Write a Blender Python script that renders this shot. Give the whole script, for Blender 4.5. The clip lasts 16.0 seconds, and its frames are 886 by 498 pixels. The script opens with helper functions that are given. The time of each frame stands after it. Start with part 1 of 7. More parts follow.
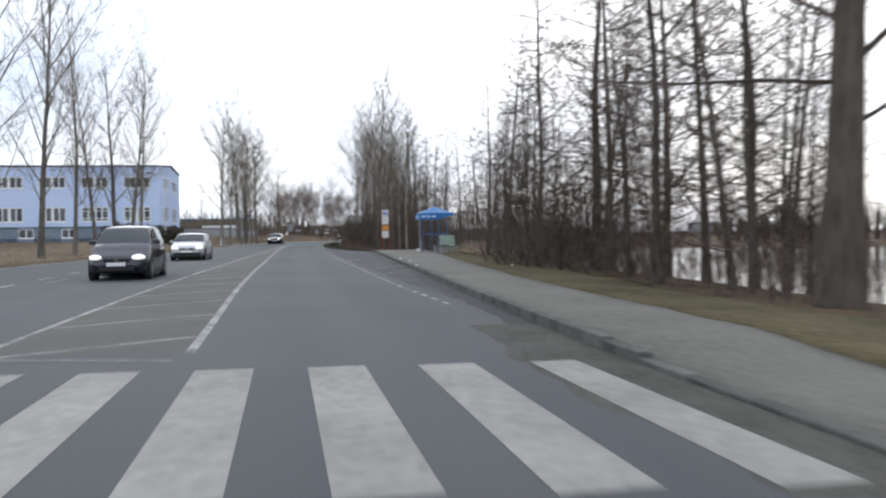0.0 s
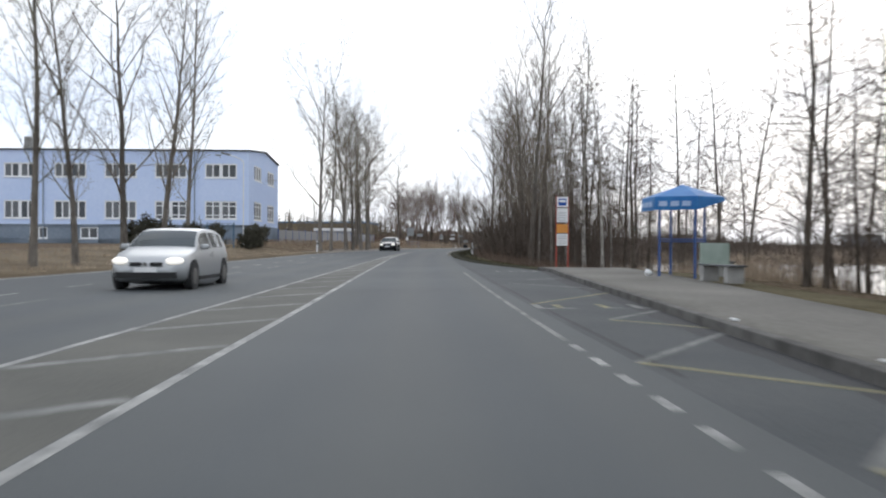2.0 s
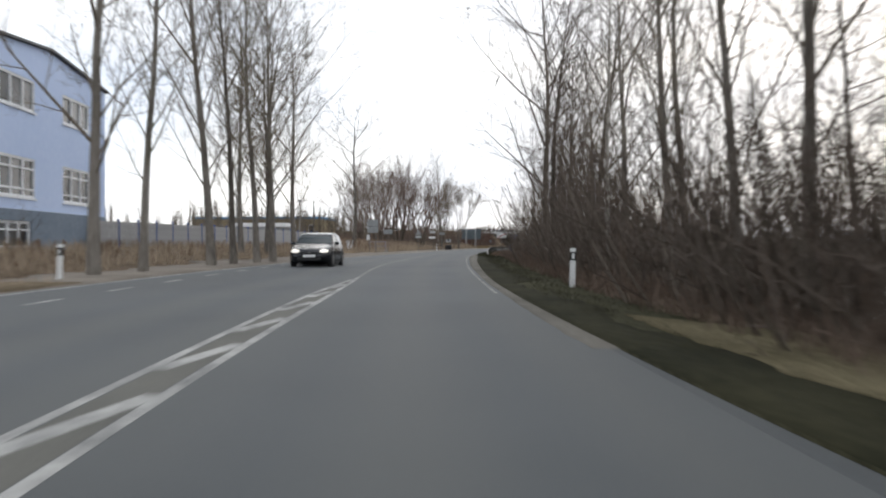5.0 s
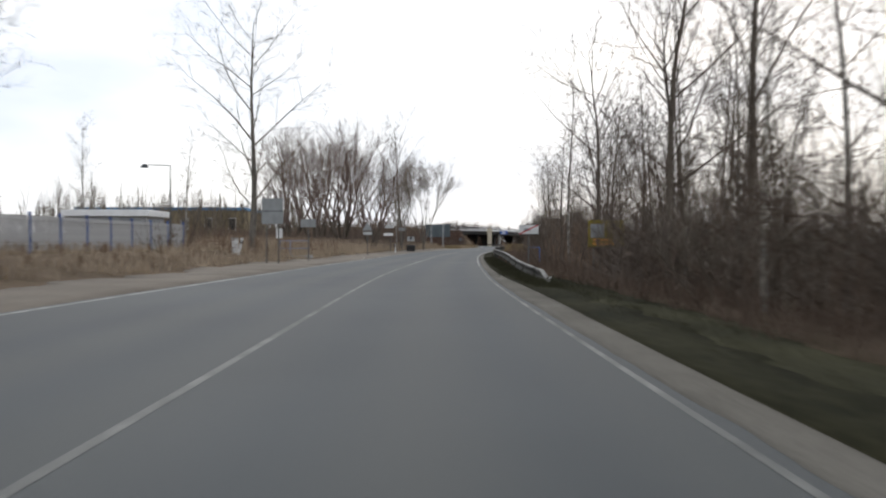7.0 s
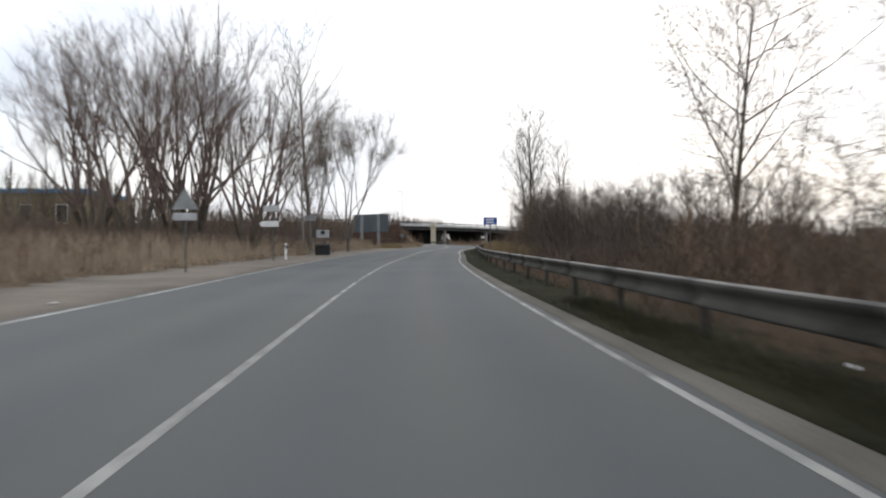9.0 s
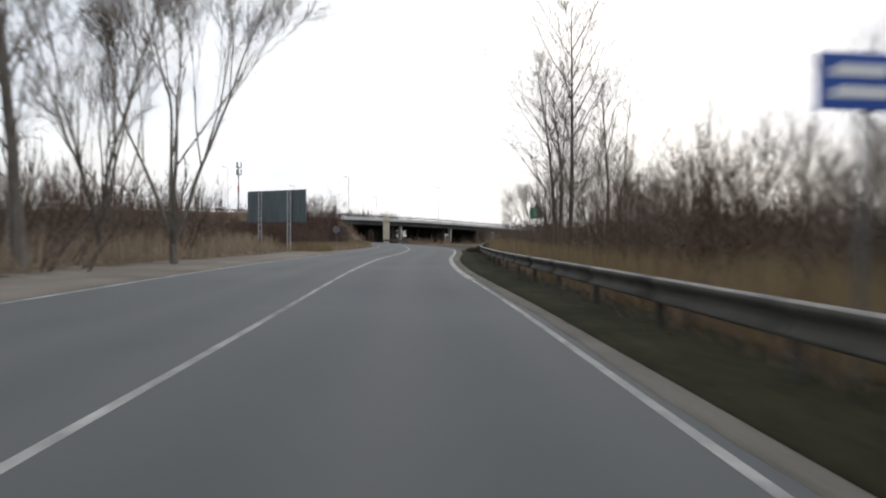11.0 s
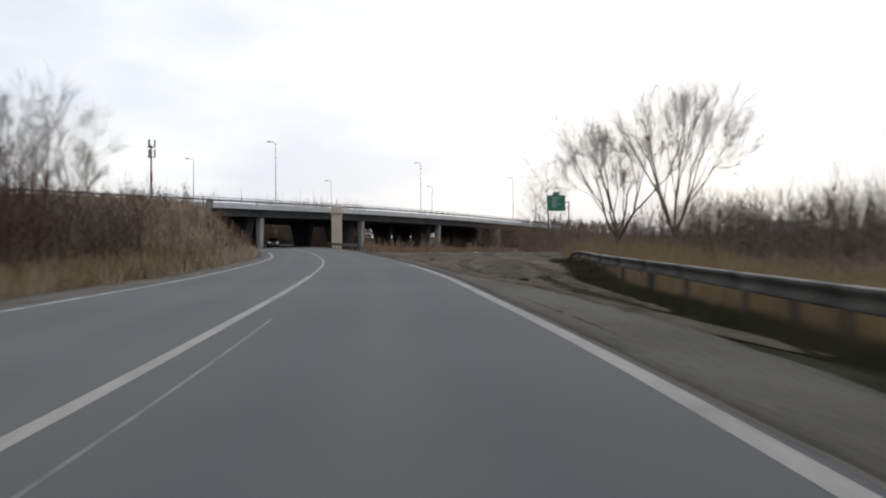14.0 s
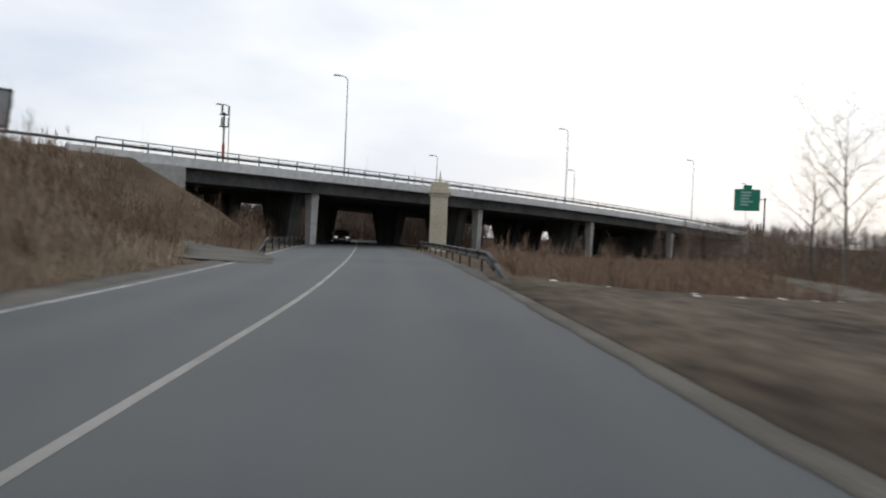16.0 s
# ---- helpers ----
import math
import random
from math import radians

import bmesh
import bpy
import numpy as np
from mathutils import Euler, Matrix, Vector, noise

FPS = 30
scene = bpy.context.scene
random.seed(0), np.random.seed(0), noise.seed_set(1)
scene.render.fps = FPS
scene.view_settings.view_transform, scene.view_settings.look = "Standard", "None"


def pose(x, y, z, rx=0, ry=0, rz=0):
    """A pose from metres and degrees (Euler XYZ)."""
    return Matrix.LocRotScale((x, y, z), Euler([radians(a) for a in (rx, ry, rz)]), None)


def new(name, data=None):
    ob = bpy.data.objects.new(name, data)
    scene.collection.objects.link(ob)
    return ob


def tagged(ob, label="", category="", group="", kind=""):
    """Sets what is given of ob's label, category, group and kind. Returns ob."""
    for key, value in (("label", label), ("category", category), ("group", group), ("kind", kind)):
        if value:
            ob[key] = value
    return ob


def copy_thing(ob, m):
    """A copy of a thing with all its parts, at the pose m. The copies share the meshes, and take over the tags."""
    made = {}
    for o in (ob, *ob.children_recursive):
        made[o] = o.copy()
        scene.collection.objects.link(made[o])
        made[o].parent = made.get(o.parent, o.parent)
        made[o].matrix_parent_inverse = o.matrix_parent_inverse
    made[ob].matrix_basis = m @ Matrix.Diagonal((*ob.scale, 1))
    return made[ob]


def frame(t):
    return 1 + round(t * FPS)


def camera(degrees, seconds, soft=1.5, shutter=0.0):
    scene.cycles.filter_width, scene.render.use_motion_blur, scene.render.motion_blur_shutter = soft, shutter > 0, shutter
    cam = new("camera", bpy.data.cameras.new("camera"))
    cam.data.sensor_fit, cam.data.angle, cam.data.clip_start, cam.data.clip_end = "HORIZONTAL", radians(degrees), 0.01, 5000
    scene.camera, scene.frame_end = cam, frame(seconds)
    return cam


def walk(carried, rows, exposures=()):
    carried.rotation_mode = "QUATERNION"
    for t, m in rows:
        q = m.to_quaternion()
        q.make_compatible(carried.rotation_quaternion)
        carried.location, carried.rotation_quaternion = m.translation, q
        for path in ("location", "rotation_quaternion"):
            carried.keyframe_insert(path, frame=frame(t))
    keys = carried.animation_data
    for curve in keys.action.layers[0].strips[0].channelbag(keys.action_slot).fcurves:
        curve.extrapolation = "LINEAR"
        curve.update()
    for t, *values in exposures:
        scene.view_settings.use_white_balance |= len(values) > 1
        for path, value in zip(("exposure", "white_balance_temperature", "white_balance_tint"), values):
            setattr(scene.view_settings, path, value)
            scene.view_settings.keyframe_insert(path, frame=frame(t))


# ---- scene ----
# the camera and its way, time by time: x, y, z, yaw, pitch, roll
EXPOSURES = [(0.0, -0.05, 6150, 10), (2.5, -0.05, 6350, 10), (4.2, -0.05, 6480, 10), (6.5, -0.2, 6500, 10), (10.0, -0.2, 6500, 10), (12.5, -0.45, 6450, 10), (16.0, -0.5, 6450, 10)]
cam = camera(54.47, 16.0, soft=2.05, shutter=0.4)
ROWS = [
    (0.0, 0.00, 0.00, 1.15, -0.00, -0.81, 0.78),
    (0.5, -0.58, 5.91, 1.13, 4.53, -0.69, 0.76),
    (1.0, -1.56, 12.40, 1.14, 7.07, -0.40, 0.27),
    (1.5, -2.74, 19.44, 1.14, 7.61, -0.20, -0.29),
    (2.0, -4.02, 26.60, 1.15, 8.17, -0.27, -0.27),
    (2.5, -5.47, 34.30, 1.20, 8.32, -0.34, -0.38),
    (3.0, -7.02, 42.52, 1.24, 8.07, -0.25, -0.69),
    (3.5, -8.60, 51.09, 1.27, 7.64, -0.73, -0.70),
    (4.0, -10.17, 59.91, 1.29, 7.21, -0.37, -0.66),
    (4.2, -10.80, 63.53, 1.31, 6.97, -0.30, -0.64),
    (6.3, -16.48, 106.11, 1.61, 4.56, -0.45, 1.17),
    (6.5, -17.02, 110.57, 1.62, 4.19, -0.48, 0.89),
    (7.0, -18.21, 121.84, 1.66, 3.04, -0.45, -0.02),
    (7.5, -19.25, 133.39, 1.67, 1.74, -0.49, -0.27),
    (8.0, -20.01, 145.42, 1.66, 0.56, -0.62, 0.11),
    (8.5, -20.53, 157.69, 1.64, -0.44, -0.62, -0.05),
    (9.0, -20.85, 170.18, 1.62, -1.29, -0.63, 0.22),
    (9.5, -21.03, 182.84, 1.59, -2.29, -0.79, -0.32),
    (10.0, -20.98, 195.54, 1.56, -3.13, -0.75, 0.34),
    (10.2, -20.91, 200.63, 1.55, -3.42, -0.75, 0.33),
    (12.3, -18.63, 255.77, 1.57, -6.20, -0.76, -0.21),
    (12.5, -18.25, 261.16, 1.56, -6.39, -0.76, 0.05),
    (13.0, -17.12, 274.67, 1.55, -6.55, -0.67, -0.26),
    (13.5, -15.97, 288.32, 1.56, -6.53, -0.62, 0.22),
    (14.0, -15.03, 302.00, 1.54, -5.79, -0.70, 0.27),
    (14.5, -14.41, 315.55, 1.50, -4.19, -0.65, 0.92),
    (15.0, -14.11, 328.78, 1.48, -2.20, -0.86, 0.16),
    (15.5, -14.46, 341.58, 1.48, -0.37, -0.41, -0.73),
    (16.0, -15.28, 353.94, 1.48, 1.52, -0.82, -2.32),
]
walk(cam, [(t, pose(x, y, z, 90 + p, r, w)) for t, x, y, z, w, p, r in ROWS], exposures=EXPOSURES)

# ---- world and light: a bright overcast winter day ----
world = bpy.data.worlds.new("overcast")
scene.world = world
world.use_nodes = True
wn, wl = world.node_tree.nodes, world.node_tree.links
wn.clear()
sky = wn.new("ShaderNodeTexSky")
sky.sky_type, sky.sun_disc = "NISHITA", False
sky.sun_elevation, sky.sun_rotation = radians(28), radians(20)
sky.air_density, sky.dust_density = 1.0, 3.0
tc = wn.new("ShaderNodeTexCoord")
mp = wn.new("ShaderNodeMapping")
mp.inputs["Scale"].default_value = (1.0, 1.0, 3.2)
cl = wn.new("ShaderNodeTexNoise")
cl.inputs["Scale"].default_value, cl.inputs["Detail"].default_value = 2.6, 5.0
cr = wn.new("ShaderNodeValToRGB")
cr.color_ramp.elements[0].position, cr.color_ramp.elements[0].color = 0.38, (0.70, 0.76, 0.86, 1)
cr.color_ramp.elements[1].position, cr.color_ramp.elements[1].color = 0.63, (0.97, 0.985, 1.0, 1)
cloud = wn.new("ShaderNodeBackground")
cloud.inputs["Strength"].default_value = 1.32
blue = wn.new("ShaderNodeBackground")
blue.inputs["Strength"].default_value = 0.02
both = wn.new("ShaderNodeAddShader")
wo = wn.new("ShaderNodeOutputWorld")
wl.new(tc.outputs["Generated"], mp.inputs["Vector"])
wl.new(mp.outputs["Vector"], cl.inputs["Vector"])
wl.new(cl.outputs["Fac"], cr.inputs["Fac"])
wl.new(cr.outputs["Color"], cloud.inputs["Color"])
wl.new(sky.outputs["Color"], blue.inputs["Color"])
wl.new(cloud.outputs[0], both.inputs[0])
wl.new(blue.outputs[0], both.inputs[1])
wl.new(both.outputs[0], wo.inputs["Surface"])
sun_data = bpy.data.lights.new("sun", "SUN")
sun_data.energy, sun_data.angle, sun_data.color = 0.5, radians(25), (1.0, 0.97, 0.92)
sun = new("sun", sun_data)
sun.matrix_world = pose(0, 0, 60, 62, 0, 200)

# ---- materials ----


def material(name, dark, light, rough=0.9, scale=4.0, big=0.25, bump=0.3, metal=0.0, spec=0.3, stretch=(1, 1, 1), per_object=0.0, detail=6.0):
    """Two colours mixed by fine grain and by broad stains, with relief from the grain."""
    m = bpy.data.materials.new(name)
    m.use_nodes = True
    n, k = m.node_tree.nodes, m.node_tree.links
    b = n["Principled BSDF"]
    b.inputs["Roughness"].default_value, b.inputs["Metallic"].default_value = rough, metal
    b.inputs["Specular IOR Level"].default_value = spec
    co = n.new("ShaderNodeTexCoord")
    ma = n.new("ShaderNodeMapping")
    ma.inputs["Scale"].default_value = stretch
    k.new(co.outputs["Object"], ma.inputs["Vector"])
    fine, broad = n.new("ShaderNodeTexNoise"), n.new("ShaderNodeTexNoise")
    fine.inputs["Scale"].default_value, fine.inputs["Detail"].default_value = scale, detail
    broad.inputs["Scale"].default_value, broad.inputs["Detail"].default_value = big, 4.0
    k.new(ma.outputs[0], fine.inputs["Vector"])
    k.new(ma.outputs[0], broad.inputs["Vector"])
    add = n.new("ShaderNodeMath")
    add.operation = "ADD"
    k.new(fine.outputs["Fac"], add.inputs[0])
    k.new(broad.outputs["Fac"], add.inputs[1])
    last = add
    if per_object:
        info, mu, ad = n.new("ShaderNodeObjectInfo"), n.new("ShaderNodeMath"), n.new("ShaderNodeMath")
        mu.operation, ad.operation = "MULTIPLY_ADD", "ADD"
        mu.inputs[1].default_value, mu.inputs[2].default_value = per_object, -per_object / 2
        k.new(info.outputs["Random"], mu.inputs[0])
        k.new(add.outputs[0], ad.inputs[0])
        k.new(mu.outputs[0], ad.inputs[1])
        last = ad
    ra = n.new("ShaderNodeMapRange")
    ra.inputs["From Min"].default_value, ra.inputs["From Max"].default_value = 0.7, 1.3
    k.new(last.outputs[0], ra.inputs["Value"])
    mx = n.new("ShaderNodeMix")
    mx.data_type = "RGBA"
    mx.inputs["A"].default_value, mx.inputs["B"].default_value = (*dark, 1), (*light, 1)
    k.new(ra.outputs["Result"], mx.inputs["Factor"])
    k.new(mx.outputs["Result"], b.inputs["Base Color"])
    if bump:
        bp = n.new("ShaderNodeBump")
        bp.inputs["Strength"].default_value, bp.inputs["Distance"].default_value = bump, 0.02
        k.new(fine.outputs["Fac"], bp.inputs["Height"])
        k.new(bp.outputs[0], b.inputs["Normal"])
    return m


def plain(name, color, rough=0.5, metal=0.0, spec=0.5, glow=0.0):
    m = bpy.data.materials.new(name)
    m.use_nodes = True
    b = m.node_tree.nodes["Principled BSDF"]
    b.inputs["Base Color"].default_value = (*color, 1)
    b.inputs["Roughness"].default_value, b.inputs["Metallic"].default_value = rough, metal
    b.inputs["Specular IOR Level"].default_value = spec
    if glow:
        b.inputs["Emission Color"].default_value, b.inputs["Emission Strength"].default_value = (*color, 1), glow
    return m


ASPHALT = material("asphalt", (0.041, 0.047, 0.051), (0.077, 0.085, 0.089), 0.78, 60.0, 0.16, 0.25, spec=0.34)
ASPHALT_BAY = material("bay_asphalt", (0.036, 0.041, 0.044), (0.072, 0.076, 0.076), 0.82, 30.0, 0.4, 0.3)
ASPHALT_HATCH = material("worn_hatch_asphalt", (0.070, 0.069, 0.060), (0.118, 0.114, 0.098), 0.85, 30.0, 0.5, 0.3)
GUTTER = material("gutter_grit", (0.060, 0.057, 0.050), (0.118, 0.112, 0.100), 0.95, 14.0, 0.9, 0.5, spec=0.1)
SEAM = material("asphalt_seam", (0.025, 0.025, 0.027), (0.045, 0.045, 0.046), 0.8, 20.0, 0.8, 0.4)
PAINT = material("worn_road_paint", (0.080, 0.083, 0.083), (0.40, 0.395, 0.37), 0.75, 9.0, 0.9, 0.2)
PAINT_FRESH = material("road_paint", (0.19, 0.185, 0.166), (0.335, 0.326, 0.294), 0.75, 10.0, 0.6, 0.2)
PAINT_FAINT = material("faded_road_paint", (0.075, 0.077, 0.074), (0.24, 0.24, 0.225), 0.8, 5.0, 1.1, 0.2)
PAINT_YELLOW = material("faded_yellow_paint", (0.095, 0.09, 0.06), (0.26, 0.235, 0.12), 0.8, 6.0, 0.9, 0.2)
PAVING = material("concrete_paving", (0.108, 0.101, 0.087), (0.182, 0.172, 0.150), 0.92, 9.0, 0.35, 0.3)
KERB = material("kerb_concrete", (0.055, 0.052, 0.047), (0.140, 0.134, 0.124), 0.92, 8.0, 0.6, 0.4, per_object=0.3)
GRAVEL = material("gravel_verge", (0.14, 0.122, 0.102), (0.255, 0.225, 0.19), 0.97, 26.0, 0.35, 0.9, spec=0.05)
GRIT = material("dirty_shoulder", (0.094, 0.087, 0.075), (0.182, 0.170, 0.148), 0.97, 22.0, 0.5, 0.9, spec=0.05)
APRON = material("rolled_grit", (0.074, 0.069, 0.060), (0.142, 0.133, 0.116), 0.97, 16.0, 0.5, 0.9, spec=0.05, stretch=(1.0, 0.5, 1.0))
SOIL = material("bare_soil", (0.085, 0.074, 0.060), (0.205, 0.178, 0.145), 0.97, 3.0, 0.7, 0.9, spec=0.04)
LOT = material("churned_mud", (0.046, 0.037, 0.028), (0.150, 0.122, 0.092), 0.97, 2.2, 0.45, 1.0, spec=0.04, stretch=(1.0, 0.4, 1.0))
DRYGRASS = material("dry_grass_ground", (0.070, 0.052, 0.036), (0.160, 0.118, 0.080), 0.97, 7.0, 0.3, 0.9, spec=0.04)
TURF = material("winter_turf", (0.028, 0.028, 0.017), (0.066, 0.063, 0.038), 0.97, 8.0, 0.4, 0.9, spec=0.04)
LAWN = material("tan_winter_lawn", (0.105, 0.082, 0.055), (0.205, 0.165, 0.115), 0.97, 7.0, 0.3, 0.9, spec=0.04)
MOSS = material("mossy_turf", (0.058, 0.050, 0.029), (0.148, 0.126, 0.078), 0.97, 8.0, 0.4, 0.9, spec=0.04)
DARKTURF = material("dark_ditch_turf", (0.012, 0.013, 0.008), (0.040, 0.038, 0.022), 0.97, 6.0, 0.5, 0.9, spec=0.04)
LEAFLITTER = material("leaf_litter", (0.042, 0.032, 0.022), (0.108, 0.083, 0.058), 0.97, 6.0, 0.35, 0.9, spec=0.04)
BARK = material("grey_bark", (0.095, 0.084, 0.072), (0.245, 0.220, 0.190), 0.95, 9.0, 1.0, 0.8, stretch=(1, 1, 0.25), per_object=0.35, spec=0.04)
BARK_DARK = material("dark_bark", (0.054, 0.045, 0.037), (0.150, 0.126, 0.102), 0.95, 9.0, 1.0, 0.8, stretch=(1, 1, 0.25), per_object=0.3, spec=0.04)
BIRCH = material("birch_bark", (0.10, 0.09, 0.08), (0.46, 0.43, 0.38), 0.9, 5.0, 1.2, 0.4, stretch=(1, 1, 2.2), per_object=0.2)
TWIG = material("twigs", (0.110, 0.090, 0.070), (0.220, 0.188, 0.150), 0.95, 2.0, 0.4, 0.0, per_object=0.4, spec=0.04)
TWIG_RED = material("reddish_twigs", (0.122, 0.089, 0.076), (0.230, 0.178, 0.154), 0.95, 2.0, 0.4, 0.0, per_object=0.3, spec=0.04)
TWIG_OLIVE = material("olive_twigs", (0.115, 0.103, 0.070), (0.225, 0.200, 0.140), 0.95, 2.0, 0.4, 0.0, per_object=0.3, spec=0.04)
TWIG_DARK = material("dark_twigs", (0.066, 0.054, 0.045), (0.158, 0.128, 0.107), 0.95, 2.0, 0.4, 0.0, per_object=0.3, spec=0.04)
BRUSH = material("brown_brush", (0.088, 0.064, 0.050), (0.188, 0.140, 0.109), 0.96, 2.0, 0.4, 0.0, per_object=0.5, spec=0.04)
BRUSH_RED = material("dark_red_brush", (0.075, 0.044, 0.036), (0.165, 0.104, 0.084), 0.96, 2.0, 0.4, 0.0, per_object=0.4, spec=0.04)
BRUSH_TAN = material("tan_brush", (0.1416, 0.0960, 0.0672), (0.2700, 0.1920, 0.1380), 0.96, 2.0, 0.4, 0.0, per_object=0.4, spec=0.04)
STRAW = material("dry_reed", (0.15, 0.108, 0.056), (0.30, 0.23, 0.13), 0.95, 1.5, 0.3, 0.0, per_object=0.3, spec=0.04)
EVERGREEN = material("evergreen_needles", (0.046, 0.046, 0.035), (0.112, 0.106, 0.080), 0.9, 3.0, 0.6, 0.0, per_object=0.3, spec=0.04)
PLASTER = material("blue_plaster", (0.55, 0.66, 0.89), (0.63, 0.73, 0.94), 0.9, 3.0, 0.25, 0.1)
PLINTH = material("grey_blue_plinth", (0.17, 0.21, 0.26), (0.25, 0.29, 0.34), 0.9, 4.0, 0.4, 0.2)
CONCRETE = material("concrete", (0.24, 0.235, 0.22), (0.40, 0.39, 0.37), 0.9, 3.0, 0.25, 0.3)
CONCRETE_PALE = material("pale_concrete", (0.46, 0.46, 0.45), (0.66, 0.66, 0.65), 0.9, 2.0, 0.25, 0.2)
# pier concrete, streaked, with the shade under the deck put into its colour
CONCRETE_PIER = material("shaded_pier_concrete", (0.045, 0.045, 0.043), (0.105, 0.103, 0.098), 0.92, 2.0, 0.4, 0.3, stretch=(1, 1, 0.3), spec=0.1)
# darkened so the colour itself holds the shade below the flyover deck
CONCRETE_SHADED = material("shaded_concrete", (0.045, 0.045, 0.045), (0.095, 0.095, 0.092), 0.92, 2.0, 0.3, 0.3)
SANDSTONE = material("cream_stone", (0.42, 0.37, 0.28), (0.58, 0.52, 0.41), 0.9, 4.0, 0.5, 0.3)
GALV = material("galvanised_steel", (0.090, 0.087, 0.080), (0.172, 0.164, 0.152), 0.6, 6.0, 0.6, 0.1, metal=0.25, spec=0.4)
# rail steel in two tones: sky light on the top, shade on the face
RAIL_TOP_LIT = material("sky_lit_rail_steel", (0.110, 0.106, 0.097), (0.205, 0.197, 0.183), 0.7, 6.0, 0.6, 0.1, metal=0.0, spec=0.25)
RAIL = material("weathered_shaded_rail_steel", (0.038, 0.036, 0.032), (0.088, 0.084, 0.076), 0.9, 6.0, 0.6, 0.1, metal=0.0, spec=0.1)
FADED_BLUE = material("faded_grey_blue_paint", (0.19, 0.19, 0.24), (0.30, 0.30, 0.35), 0.6, 5.0, 0.8, 0.05)
STEEL_RAIL = plain("blue_grey_rail", (0.085, 0.115, 0.165), 0.5, 0.2)
STEEL_DARK = plain("dark_steel", (0.05, 0.055, 0.06), 0.5, 0.3)
STEEL_BLUE = material("blue_steel", (0.035, 0.075, 0.22), (0.06, 0.12, 0.31), 0.5, 5.0, 0.8, 0.05)
ROOF_BLUE = material("blue_shelter_roof", (0.016, 0.125, 0.36), (0.032, 0.19, 0.45), 0.45, 3.0, 0.8, 0.05)
WHITE = material("white_plastic", (0.66, 0.66, 0.65), (0.80, 0.80, 0.79), 0.5, 4.0, 0.8, 0.0)
RED = material("red_paint", (0.30, 0.05, 0.035), (0.42, 0.09, 0.06), 0.5, 5.0, 0.8, 0.0)
SIGN_GREY = material("sign_back", (0.22, 0.23, 0.23), (0.32, 0.33, 0.33), 0.5, 3.0, 0.8, 0.0, metal=0.3)
SIGN_LIGHT = material("pale_sign_sheet", (0.36, 0.37, 0.37), (0.50, 0.51, 0.51), 0.5, 4.0, 0.8, 0.0)
SIGN_BACK = material("weathered_sign_back", (0.12, 0.13, 0.14), (0.19, 0.20, 0.21), 0.6, 3.0, 0.8, 0.0, metal=0.2)
BLACK = plain("black_rubber", (0.02, 0.02, 0.02), 0.85)
TRACK = material("wood_weathered", (0.14, 0.10, 0.065), (0.25, 0.18, 0.12), 0.9, 10.0, 0.8, 0.3)
WHITE_FRAME = material("white_window_frame", (0.80, 0.81, 0.82), (0.88, 0.89, 0.90), 0.4, 4.0, 0.3, 0.0)
GLASS_CURTAIN = plain("curtained_window_glass", (0.105, 0.110, 0.115), 0.10, 0.0, 0.6)
GLASS_DARK = plain("window_glass", (0.035, 0.040, 0.045), 0.08, 0.0, 0.6)
WATER = material("lake_water", (0.030, 0.036, 0.036), (0.040, 0.046, 0.044), 0.06, 1.5, 0.2, 0.12, spec=0.6)

# ---- plan: curves along the road, x by y ----


def curve(*pts):
    """A smooth curve x(y) through a few plan points."""
    ys, xs = np.array([p[0] for p in pts], float), np.array([p[1] for p in pts], float)
    h = np.diff(ys)
    d = np.diff(xs) / h
    m = np.concatenate([[d[0]], (d[:-1] * h[1:] + d[1:] * h[:-1]) / (h[:-1] + h[1:]), [d[-1]]])

    def at(y):
        y = np.asarray(y, float)
        i = np.clip(np.searchsorted(ys, y) - 1, 0, len(h) - 1)
        t = (y - ys[i]) / h[i]
        inside = (2 * t**3 - 3 * t**2 + 1) * xs[i] + (t**3 - 2 * t**2 + t) * h[i] * m[i] + (3 * t**2 - 2 * t**3) * xs[i + 1] + (t**3 - t**2) * h[i] * m[i + 1]
        low, high = xs[0] + (y - ys[0]) * m[0], xs[-1] + (y - ys[-1]) * m[-1]
        return np.where(y < ys[0], low, np.where(y > ys[-1], high, inside))
    return at


centre_x = curve((-80, 14.2), (0, -1.0), (10, -2.87), (20, -4.8), (30, -6.6), (42, -8.65), (56, -11.1), (70, -13.45), (83, -15.55), (99, -17.6), (116, -19.75), (130, -20.66),
                 (151, -21.87), (176, -22.47), (201, -22.78), (215, -22.62), (231, -22.0), (253, -21.1), (267, -20.2), (280, -18.88), (287, -18.32), (298, -17.55), (308, -17.04), (316, -16.8), (324, -16.6), (335, -16.5), (345, -16.63), (352, -16.93),
                 (360, -17.45), (367, -17.95), (384, -19.6), (408, -22.3), (440, -26.2), (500, -34), (700, -60))
line_x = curve((-80, 17.9), (0, 2.95), (12.5, 0.61), (20, -0.95), (31, -3.0), (40, -4.66), (57.5, -7.65), (66, -9.1), (80, -11.4), (95, -13.6), (116, -15.9), (129, -16.95), (150, -18.22),
                (156, -18.42), (176, -18.9), (201, -19.08), (216, -18.9), (235, -18.1), (253, -17.4), (267, -16.4), (280, -15.05), (286, -14.45), (298, -13.35), (309, -12.6), (320, -12.32), (328, -12.22), (336, -12.34), (347, -12.8),
                (360, -13.7), (370, -14.4), (399, -16.9), (430, -21.0), (500, -30.2), (700, -56))
